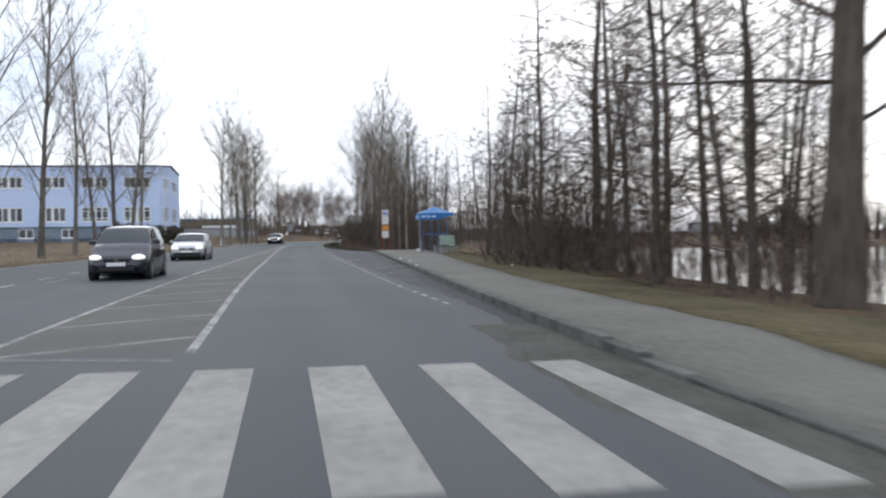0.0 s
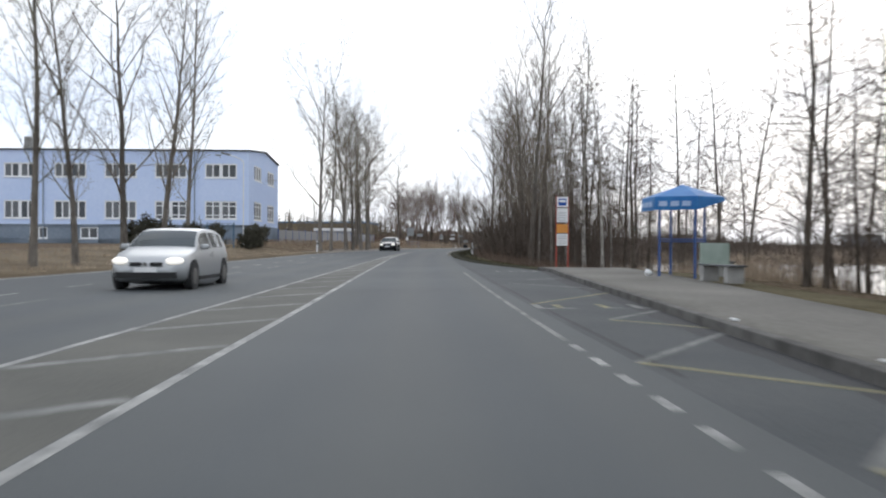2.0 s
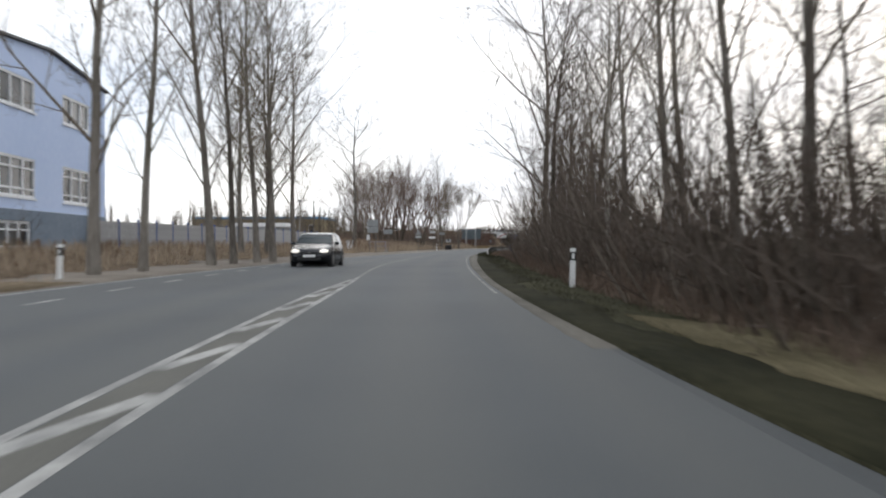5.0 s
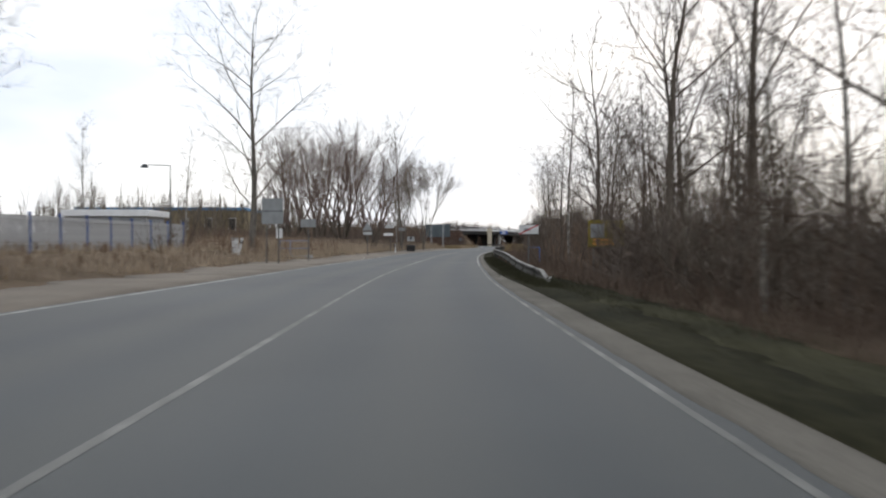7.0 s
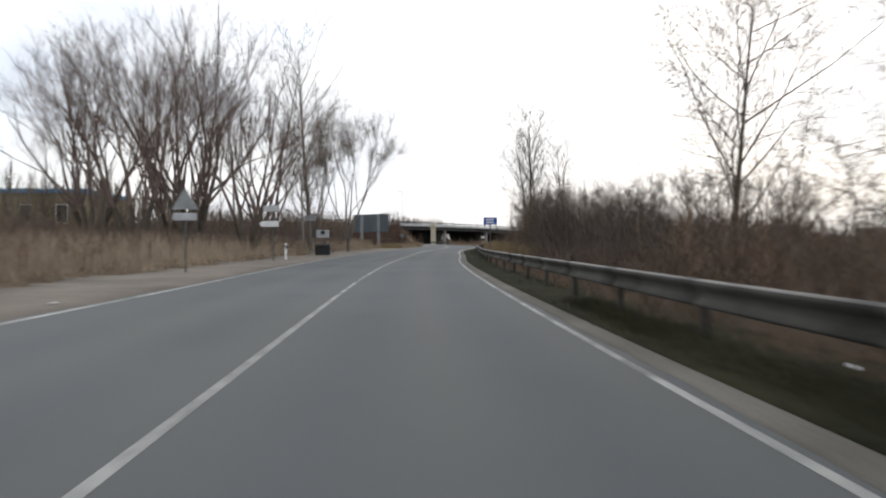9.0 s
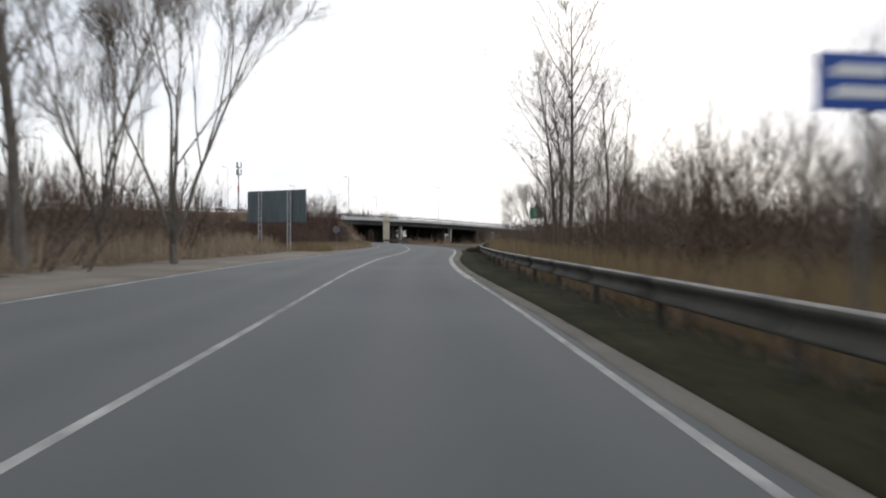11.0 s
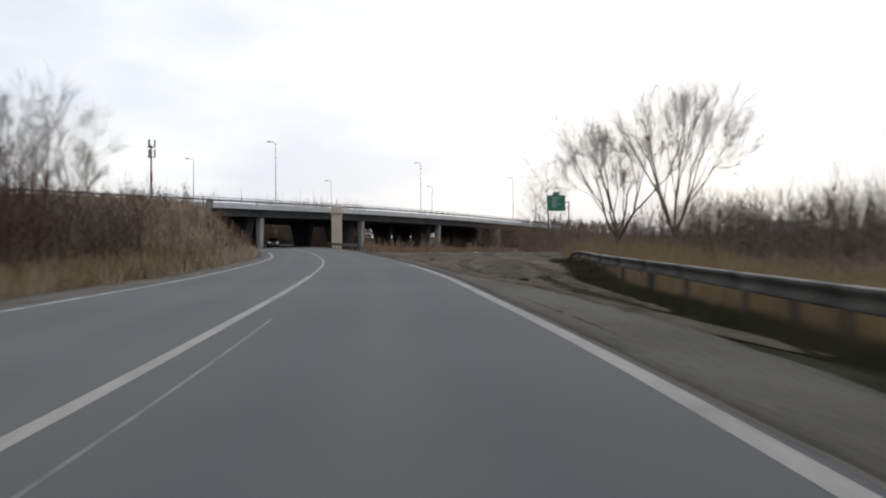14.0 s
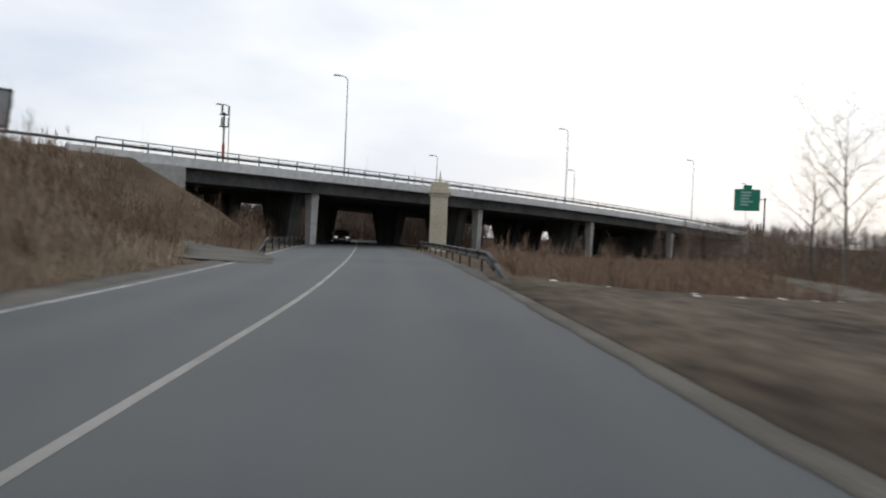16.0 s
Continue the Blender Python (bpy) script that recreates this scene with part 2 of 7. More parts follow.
left_x = curve((-80, -2.0), (0, -14.6), (35.6, -18.5), (47, -19.7), (70, -21.9), (82, -23.0), (107, -24.7), (125, -25.5), (150, -26.2), (171, -26.7), (191, -26.95), (210, -27.2),
                (236, -26.7), (264, -25.0), (276, -23.7), (287, -22.75), (296, -22.15), (309, -21.45), (318, -20.9), (328, -20.2), (341, -20.0), (352, -20.15), (358, -20.45), (364, -20.95), (373, -21.9), (390, -24.0), (408, -26.5),
                (440, -30.2), (500, -38), (700, -64))
hatch_x = curve((-80, 9.0), (0, -3.2), (9.8, -5.09), (20, -6.9), (28.6, -8.25), (42, -10.2), (56.8, -12.5), (69, -14.3), (83.6, -16.2), (97, -17.75), (104, -18.3))
paved_x = curve((-80, 18.6), (0, 3.25), (4.5, 2.4), (8.6, 1.72), (17.4, 0.52), (28, -0.8), (36, -1.85), (54.6, -4.1), (61, -4.9), (66, -6.7), (71, -8.4), (80, -10.7), (90, -12.5), (100, -13.9),
                (116, -15.4), (129, -16.36), (140, -17.0), (152, -17.78), (176, -18.45), (201, -18.65), (216, -18.5), (235, -17.7), (253, -17.0), (267, -15.95), (280, -14.5), (286, -13.9), (298, -12.85), (309, -12.1), (320, -11.85),
                (336, -11.88), (347, -12.35), (360, -13.25), (370, -13.95), (399, -16.4), (430, -20.4), (500, -29.6), (700, -55.4))
walk_x = curve((-80, 20.8), (0, 4.5), (6.9, 3.8), (10, 3.5), (13.2, 3.05), (17.5, 2.48), (22, 1.95), (31, 1.1), (40.5, 0.3), (54, -0.7), (62, -1.6), (70, -3.0))
rail_x = curve((143, -16.35), (150, -16.85), (160, -17.2), (177, -17.62), (201, -17.75), (216, -17.55), (235, -16.65), (253, -15.65), (267, -14.5), (280, -13.2), (290, -11.9), (302, -10.3), (311, -9.2), (321, -7.8),
               (333, -6.1), (341, -4.75), (346, -4.6))
level = curve((-80, -0.02), (20, -0.01), (40, 0.08), (64, 0.15), (106, 0.45), (130, 0.52), (160, 0.49), (200, 0.41), (255, 0.41), (290, 0.40), (320, 0.34), (354, 0.33), (400, 0.33), (700, 0.33))

EDGE0 = np.array((-36.1, 417.3))                 # the flyover's near edge: a point, its way and the way out towards the road
ALONG = np.array((0.633, 0.774))
OUT = np.array((0.774, -0.633))
deck_z = curve((-150, 0.5), (-60, 6.2), (-12, 6.68), (-3, 6.6), (12, 6.5), (25, 6.42), (40, 6.25), (65, 5.73), (107, 4.45), (160, 3.2), (260, 2.4))


def smooth(v, a, b):
    t = np.clip((np.asarray(v, float) - a) / (b - a), 0, 1)
    return t * t * (3 - 2 * t)


def ground(x, y):
    """Height of the open ground (it runs just under the pavements)."""
    x, y = np.asarray(x, float), np.asarray(y, float)
    z = level(y)
    r, l = x - paved_x(y), left_x(y) - 0.3 - x
    town = 1 - smooth(y, 60, 68)
    lake = (1 - smooth(y, 118 + 12 * np.sin(x / 19.0), 142 + 12 * np.sin(x / 19.0))) * smooth(y, -200, -120) * (1 - smooth(x, 132 + 14 * np.sin(y / 31.0), 150 + 14 * np.sin(y / 31.0)))
    right = town * (-0.06 + 0.10 * smooth(r, 0.9, 1.8) + 0.06 * smooth(r, 0.9, 1.8) * smooth(y, 6.5, 9.5) - 0.05 * np.clip(r - 2.3, 0, 5)) + (1 - town) * (-0.02 - 0.10 * np.clip(r - 1.0, 0, 6))
    right = right - lake * 1.5 * smooth(r, 7, 13) - (1 - lake) * 0.25 * smooth(r, 6, 14)
    dirt = smooth(y, 325, 338) * (1 - smooth(y, 372, 385))
    right = right * (1 - dirt) + dirt * (-0.02)
    left = 0.55 * smooth(l, 3.0, 9.0) * smooth(y, 40, 90) + 0.12 * smooth(l, 2.0, 6.0)
    left = left + 3.1 * smooth(l, 0.9, 5.2) * smooth(y, 336, 364) * (1 - smooth(y, 371, 388))
    z = z + np.where(r > 0, right, np.where(l > 0, left, -0.05))
    a, s = (x - EDGE0[0]) * ALONG[0] + (y - EDGE0[1]) * ALONG[1], (x - EDGE0[0]) * OUT[0] + (y - EDGE0[1]) * OUT[1]
    top = deck_z(a) - 0.15
    fill = np.where(s > -36, top - 0.54 * np.clip(s + 0.5, 0, 99), top - 0.5 * np.clip(-36 - s, 0, 99))
    ends = np.maximum(1 - np.clip((a + 4.5) / 11.5, 0, 1), smooth(a, 106, 113))
    keep = smooth(np.maximum(l, r), 0.5, 6.0)
    z = np.maximum(z, (fill - z) * ends * keep + z)
    far = np.hypot(x, y - 200)
    return z + 5.0 * smooth(far, 700, 1500) * (0.6 + 0.4 * np.sin(x / 310.0) * np.cos(y / 270.0))


# ---- building helpers ----


def mesh_of(name, verts, faces, mat, smooth_faces=False):
    me = bpy.data.meshes.new(name)
    me.from_pydata([tuple(map(float, v)) for v in verts], [], faces)
    me.materials.append(mat)
    if smooth_faces:
        me.polygons.foreach_set("use_smooth", [True] * len(me.polygons))
    me.update()
    return me


def part(name, bm, mat, parent=None, label=""):
    """Links a bmesh as one mesh object, under a thing or a part."""
    me = bpy.data.meshes.new(name)
    bm.to_mesh(me)
    bm.free()
    me.materials.append(mat)
    ob = new(name, me)
    ob.parent = parent
    if label:
        tagged(ob, label)
    return ob


def thing(name, m, label, category, group="", kind=""):
    ob = new(name)
    ob.empty_display_size = 0.2
    ob.matrix_world = m
    return tagged(ob, label, category, group, kind)


def box(bm, x0, x1, y0, y1, z0, z1, bevel=0.0):
    """A box added to bm."""
    g = bmesh.ops.create_cube(bm, size=1.0)
    bmesh.ops.transform(bm, matrix=Matrix.LocRotScale(((x0 + x1) / 2, (y0 + y1) / 2, (z0 + z1) / 2), None, (x1 - x0, y1 - y0, z1 - z0)), verts=g["verts"])
    if bevel:
        es = list({e for v in g["verts"] for e in v.link_edges})
        bmesh.ops.bevel(bm, geom=es, offset=bevel, segments=2, affect="EDGES", profile=0.5)
    return bm


def boxed(*a, **k):
    return box(bmesh.new(), *a, **k)


def tube(bm, p, q, r, r2=None, sides=8):
    """A round bar from p to q added to bm."""
    p, q = Vector(p), Vector(q)
    d = q - p
    g = bmesh.ops.create_cone(bm, cap_ends=True, segments=sides, radius1=r, radius2=r if r2 is None else r2, depth=d.length)
    bmesh.ops.transform(bm, matrix=Matrix.Translation((p + q) / 2) @ d.to_track_quat("Z", "Y").to_matrix().to_4x4(), verts=g["verts"])
    return bm


def tubed(*a, **k):
    return tube(bmesh.new(), *a, **k)


def strip(name, xa, xb, y0, y1, dz, mat, n=2, step=1.0, height=None, label="", parent=None, ragged=(0.0, 0.0)):
    """A sheet between two plan curves, laid on the road's level or on the given height; its edges may be uneven."""
    step = 0.35 if max(ragged) > 0 else step
    ys = np.linspace(y0, y1, max(2, int(round((y1 - y0) / step)) + 1))
    a, b = xa(ys), xb(ys)
    if max(ragged) > 0:
        wob = np.array([noise.noise(Vector((y * 0.21, 3.7, dz * 90))) + 0.6 * noise.noise(Vector((y * 0.9, 8.1, dz * 90))) + 0.35 * noise.noise(Vector((y * 2.3, 1.3, dz * 90))) for y in ys])
        a, b = a + wob * ragged[0], b + wob[::-1] * ragged[1]
    verts, faces = [], []
    skirt = 0 if height is None else 1
    n += 2 * skirt
    for i, y in enumerate(ys):
        for j in range(n):
            k = min(max(j - skirt, 0), n - 1 - 2 * skirt)
            x = a[i] + (b[i] - a[i]) * k / (n - 1 - 2 * skirt)
            verts.append((x, y, (level(y) if height is None else height(x, y)) + dz - (0.2 if k != j - skirt else 0.0)))
    for i in range(len(ys) - 1):
        for j in range(n - 1):
            k = i * n + j
            faces.append((k, k + 1, k + n + 1, k + n))
    ob = new(name, mesh_of(name, verts, faces, mat, True))
    ob.parent = parent
    return tagged(ob, label, kind="structure") if label and parent is None else ob


def shift(c, d):
    return lambda y: c(y) + d


# ---- ground, road and markings ----
lat = np.concatenate([-np.geomspace(1800, 70, 22), np.arange(-66, -24, 3.0), np.arange(-24, 24, 0.8), np.arange(24, 66, 3.0), np.geomspace(70, 1800, 22)])
lon = np.concatenate([np.linspace(-900, -80, 12), np.arange(-76, 520, 2.0), np.geomspace(524, 2600, 24)])
gv, gf = [], []
cx = centre_x(lon)
cx = np.where(lon > 560, cx[np.searchsorted(lon, 560)], np.where(lon < -80, cx[np.searchsorted(lon, -80)], cx))
for i, y in enumerate(lon):
    xs = cx[i] - 4 + lat
    zs = ground(xs, np.full_like(xs, y))
    gv += [(x, y, z) for x, z in zip(xs, zs)]
w = len(lat)
gf = [(i * w + j, i * w + j + 1, (i + 1) * w + j + 1, (i + 1) * w + j) for i in range(len(lon) - 1) for j in range(w - 1)]
tagged(new("ground", mesh_of("ground", gv, gf, DRYGRASS, True)), "dry winter grass and brown soil beside the road", kind="structure")
road = strip("road", shift(left_x, -0.3), shift(line_x, 0.35), -80, 700, 0.0, ASPHALT, 41, 1.25, label="worn grey asphalt road with patched lanes")
# wheel tracks: dark polished bands and a brownish strip of dust between them, lane by lane
rv = np.array([v.co for v in road.data.vertices])
near_d, far_d = line_x(rv[:, 1]) - rv[:, 0], np.minimum(centre_x(rv[:, 1]), np.where(rv[:, 1] < 103, hatch_x(rv[:, 1]), 99)) - rv[:, 0]
wear = np.zeros(len(rv))
for d, mid in ((near_d, (line_x(rv[:, 1]) - centre_x(rv[:, 1])) / 2), (far_d, np.full(len(rv), 1.9))):
    for o in (-0.85, 0.85):
        wear -= np.exp(-(((d - mid) - o) / 0.38) ** 2)
    wear += 0.8 * np.exp(-((d - mid) / 0.35) ** 2) + 0.7 * np.exp(-((d - 0.25) / 0.3) ** 2)
at = road.data.attributes.new("wear", "FLOAT", "POINT")
at.data.foreach_set("value", wear)
wn2, wl2 = ASPHALT.node_tree.nodes, ASPHALT.node_tree.links
an, base = wn2.new("ShaderNodeAttribute"), wn2["Principled BSDF"]
an.attribute_name = "wear"
mr, dust = wn2.new("ShaderNodeMapRange"), wn2.new("ShaderNodeMix")
mr.inputs["From Min"].default_value, mr.inputs["From Max"].default_value = -1.2, 1.6
mr.inputs["To Min"].default_value, mr.inputs["To Max"].default_value = 0.0, 0.75
dust.data_type = "RGBA"
dust.inputs["B"].default_value = (0.088, 0.090, 0.084, 1)
old = base.inputs["Base Color"].links[0].from_socket
wl2.new(an.outputs["Fac"], mr.inputs["Value"])
wl2.new(mr.outputs["Result"], dust.inputs["Factor"])
wl2.new(old, dust.inputs["A"])
wl2.new(dust.outputs["Result"], base.inputs["Base Color"])
strip("bus_bay", shift(line_x, 0.34), paved_x, 8, 92, -0.0012, ASPHALT_BAY, 5, 1.0, label="darker patched asphalt of the bus bay")
lake_v = [(4, -190, -0.95), (190, -190, -0.95), (190, 165, -0.95), (-9, 165, -0.95)]
tagged(new("water", mesh_of("water", lake_v, [(0, 1, 2, 3)], WATER)), "still grey lake reflecting the white sky", kind="structure")


def line(name, c, y0, y1, width, mat, dz=0.0024):
    return strip(name, shift(c, -width / 2), shift(c, width / 2), y0, y1, dz, mat, 2, min(1.0, (y1 - y0) / 2), parent=road)


def stroke(name, pts, width, mat, dz=0.0026):
    """A painted stroke along plan points, mitred at its bends."""
    pts = [np.array(p, float) for p in pts]
    verts, faces = [], []
    for i, p in enumerate(pts):
        d = pts[min(i + 1, len(pts) - 1)] - pts[max(i - 1, 0)]
        d = d / np.linalg.norm(d)
        nrm = np.array((d[1], -d[0])) * width / 2
        for q in (p - nrm, p + nrm):
            verts.append((q[0], q[1], float(level(q[1])) + dz))
    for i in range(len(pts) - 1):
        faces.append((2 * i, 2 * i + 1, 2 * i + 3, 2 * i + 2))
    ob = new(name, mesh_of(name, verts, faces, mat))
    ob.parent = road
    return ob


line("lane_line", centre_x, 9.0, 104, 0.115, PAINT)
line("lane_line", centre_x, 104, 168, 0.09, PAINT_FAINT)
line("lane_line", centre_x, 168, 250, 0.10, PAINT)
line("lane_line", centre_x, 250, 330, 0.16, PAINT_FRESH)
line("lane_line", centre_x, 330, 560, 0.10, PAINT_FRESH)
line("lane_line", hatch_x, 9.0, 103, 0.105, PAINT)
line("edge_line", left_x, -60, 560, 0.16, PAINT)
line("edge_line", line_x, 36.5, 58.5, 0.085, PAINT_FAINT)
line("edge_line", line_x, 97, 165, 0.07, PAINT_FAINT)
line("edge_line", line_x, 165, 245, 0.09, PAINT)
line("edge_line", line_x, 245, 342, 0.20, PAINT_FRESH)
line("edge_line", line_x, 342, 347, 0.16, PAINT_FAINT)
strip("worn_hatch", shift(hatch_x, 0.07), shift(centre_x, -0.07), 9, 102, 0.0012, ASPHALT_HATCH, 3, parent=road)
strip("gutter_dirt", shift(paved_x, -0.95), shift(paved_x, -0.02), -6, 11.5, 0.0016, GUTTER, 4, parent=road, ragged=(0.35, 0.0))
strip("gutter_dirt", shift(paved_x, -0.42), shift(paved_x, -0.01), 9, 63, 0.0014, SEAM, 3, parent=road, ragged=(0.2, 0.0))
for k in range(21):
    y = 15.0 + 1.03 * k
    line("lane_dash", line_x, y, y + 0.52, 0.095, PAINT)
for k in range(30):
    y = 10.6 + 3.1 * k
    stroke("hatch_stroke", [(float(centre_x(y)) - 0.08, y), (float(hatch_x(y - 1.9)) + 0.08, y - 1.9)], 0.20, PAINT_FAINT if y < 60 else PAINT)
stroke("hatch_end_line", [(float(hatch_x(8.6)) - 0.2, 8.75), (float(centre_x(8.6)) - 0.1, 8.55)], 0.16, PAINT_FAINT)
merge_x = curve((20, -11.0), (36, -14.2), (76, -19.9), (114, -24.2), (124, -25.0))
for k in range(26):
    y = 22 + 3.95 * k
    line("lane_dash", merge_x, y, y + 1.5, 0.12, PAINT)
for k in range(9):
    y = 24 + 7.5 * k
    line("lane_dash", shift(hatch_x, -3.3 if y > 40 else -3.6), y, y + 2.6, 0.12, PAINT_FAINT)
for k in range(-12, 4):
    x = -1.86 + 1.035 * k
    top = 7.9 + 0.09 * k
    stroke("zebra_stripe", [(x + 0.26 + 0.18 * (5.6 - 3.9), 3.9 + 0.06 * k), (x + 0.26 - 0.185 * (top - 5.6), top)], 0.53 if k < 3 else 0.45, PAINT_FRESH, 0.0026)
# the bus bay's zigzag and worn letters
zig = [(-0.33, 26.2), (-1.8, 27.5), (-0.95, 29.8), (-2.5, 31.1), (-1.4, 33.3), (-3.35, 34.8), (-1.9, 38.1), (-3.4, 39.3), (-2.3, 41.6)]
for k in range(len(zig) - 1):
    stroke("zigzag_stroke", [zig[k], zig[k + 1]], 0.10, PAINT_YELLOW if k % 2 == 0 else PAINT_FAINT)
stroke("zigzag_stroke", [(-4.64, 42.2), (-3.1, 46.1)], 0.10, PAINT_YELLOW)
stroke("zigzag_stroke", [(-5.6, 50.3), (-2.9, 47.4)], 0.10, PAINT_FAINT)
stroke("zigzag_stroke", [(-5.2, 52.5), (-3.6, 55.4)], 0.10, PAINT_FAINT)
for k, (x0, y0) in enumerate(((-4.43, 41.2), (-4.08, 41.3), (-3.3, 41.5), (-2.75, 41.6), (-6.6, 59.6), (-6.1, 59.8), (-5.6, 59.9), (-5.2, 60.0))):
    stroke("faded_letter_bar", [(x0, y0), (x0 - 0.16, y0 + 0.9)], 0.14, PAINT_YELLOW if k in (1, 2) else PAINT_FAINT)
    stroke("faded_letter_bar", [(x0 - 0.03, y0 + 0.1), (x0 + 0.25, y0 + 0.05)], 0.12, PAINT_FAINT)
strip("tar_seam", shift(line_x, 0.46), shift(line_x, 0.53), 34, 68, 0.0014, SEAM, 2, parent=road, ragged=(0.05, 0.05))
strip("tar_seam", shift(centre_x, 0.52), shift(centre_x, 0.56), 291, 315, 0.0016, PAINT_FAINT, 2, parent=road)

# the pavement by the bus stop, its kerb stones, and the verges
pavement = strip("pavement", shift(paved_x, 0.12), walk_x, -80, 62, 0.0, PAVING, 5, 1.0, lambda x, y: float(level(y)) + 0.03 + 0.095 * float(smooth(y, 7.0, 9.5)), label="light grey concrete pavement along the road")
kerb_mesh = None
for k in range(88):
    y = -25.5 + k
    a = math.atan2(float(paved_x(y + 0.5) - paved_x(y - 0.5)), 1.0)
    low = 0.03 + 0.095 * float(smooth(y, 7.0, 9.5))
    if kerb_mesh is None:
        kb = part("kerb_stone", boxed(-0.075, 0.075, -0.492, 0.492, -0.2, 0.005, 0.014), KERB, pavement)
        kerb_mesh = kb.data
    else:
        kb = new("kerb_stone", kerb_mesh)
        kb.parent = pavement
    kb.matrix_world = Matrix.Translation((float(paved_x(y)) + 0.06, y, float(level(y)) + low)) @ Matrix.Rotation(-a, 4, "Z")
strip("grass_verge", walk_x, shift(walk_x, 2.2), -80, 66, 0.04, MOSS, 5, 2.0, ground, label="thin winter turf between pavement and trees", ragged=(0.12, 0.8))
strip("grass_bank", shift(paved_x, 1.0), shift(paved_x, 4.2), 61, 92, 0.052, MOSS, 5, 2.0, ground, label="tan and green winter grass bank beyond the bus bay", ragged=(0.3, 0.7))
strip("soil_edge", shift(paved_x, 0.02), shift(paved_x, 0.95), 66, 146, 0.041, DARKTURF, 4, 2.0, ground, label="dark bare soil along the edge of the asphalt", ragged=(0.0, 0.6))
strip("grass_verge", shift(paved_x, 0.02), shift(paved_x, 2.5), 63, 150, 0.036, TURF, 5, 2.0, ground, label="mossy winter turf along the road edge", ragged=(0.0, 0.8))
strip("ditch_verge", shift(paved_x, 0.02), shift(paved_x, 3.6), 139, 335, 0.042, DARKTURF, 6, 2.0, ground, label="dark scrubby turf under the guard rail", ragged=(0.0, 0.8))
strip("leaf_litter", shift(paved_x, 2.3), shift(paved_x, 17.0), 66, 236, 0.045, LEAFLITTER, 9, 2.0, ground, label="dark leaf litter below the roadside thicket", ragged=(0.5, 1.5))
def shoulder(x, y):
    return float(level(y)) + 0.004 - 0.05 * max(0.0, float(x - paved_x(y)))


strip("gravel_verge", shift(line_x, 0.14), shift(paved_x, 0.16), 88, 342, 0.0, GRIT, 4, 2.0, shoulder, label="narrow dirty gravel shoulder beside the edge line", ragged=(0.06, 0.16))
strip("dry_verge", shift(left_x, -13.0), shift(left_x, -0.5), -60, 100, 0.05, LAWN, 6, 2.0, ground, label="dry tan winter lawn before the office", ragged=(1.5, 0.1))
strip("gravel_verge", shift(left_x, -0.62), shift(left_x, -0.2), -80, 102, 0.006, GRAVEL, 3, 2.0, height=lambda x, y: float(level(y)), label="narrow gravel shoulder", ragged=(0.2, 0.05))
strip("gravel_verge", shift(left_x, -3.5), shift(left_x, -0.2), 98, 300, 0.05, GRAVEL, 5, 2.0, ground, label="wide gravel shoulder on the far side", ragged=(0.9, 0.06))
strip("gravel_verge", shift(left_x, -1.0), shift(left_x, -0.2), 296, 420, 0.03, GRIT, 3, 2.0, ground, label="gravel shoulder at the foot of the bank", ragged=(0.4, 0.06))
lot_out = curve((309, -12.0), (318, -10.7), (325, -9.8), (331, -8.6), (340, -3.0), (350, 3.0), (360, 8.0), (372, 9.0), (380, 2.0))
strip("dirt_lot", shift(paved_x, 0.02), lot_out, 310, 379, 0.07, LOT, 12, 1.5, ground, label="bare muddy lay-by with wheel ruts", ragged=(0.0, 0.9))
track_x = curve((370, -2.6), (378, -1.6), (387, 1.0), (397, 3.8), (406, 5.9), (424, 7.4))
strip("dirt_track", shift(track_x, -1.4), shift(track_x, 1.5), 374, 419, 0.06, SOIL, 5, 1.5, ground, label="rutted dirt track leaving the lay-by", ragged=(0.4, 0.4))
left_track = curve((382, -23.2), (388, -24.6), (393, -26.0), (398, -28.2), (404, -31.5))
strip("dirt_track", shift(left_track, -1.9), shift(left_track, 1.7), 383, 404, 0.06, GRIT, 5, 1.5, ground, label="pale gravel path climbing from the far side of the road", ragged=(0.4, 0.4))
apron_x = curve((292, -13.75), (302, -12.1), (312, -10.95), (322, -11.15), (328, -11.6), (334, -11.85), (341, -11.9), (347, -12.15), (354, -12.6))
strip("gravel_apron", shift(line_x, 0.2), apron_x, 294, 353, 0.0, APRON, 6, 2.0, lambda x, y: max(float(ground(x, y)) + 0.068 + 0.024 * float(smooth(y, 300, 309)), shoulder(x, y) + 0.004), label="grey gravel apron at the mouth of the lay-by", ragged=(0.06, 0.16))
strip("gravel_verge", shift(line_x, 0.16), shift(paved_x, 0.22), 340, 420, 0.014, GRIT, 4, 2.0, shoulder, label="dusty broken asphalt edge beside the lay-by", ragged=(0.08, 0.3))

# ---- the blue office block ----
FACADE = pose(-37.2, 113.6, 0, 0, 0, 0) @ Matrix(((-0.987, -0.155, 0, 0), (-0.161, 0.988, 0, 0), (0, 0, 1, 0), (0, 0, 0, 1)))


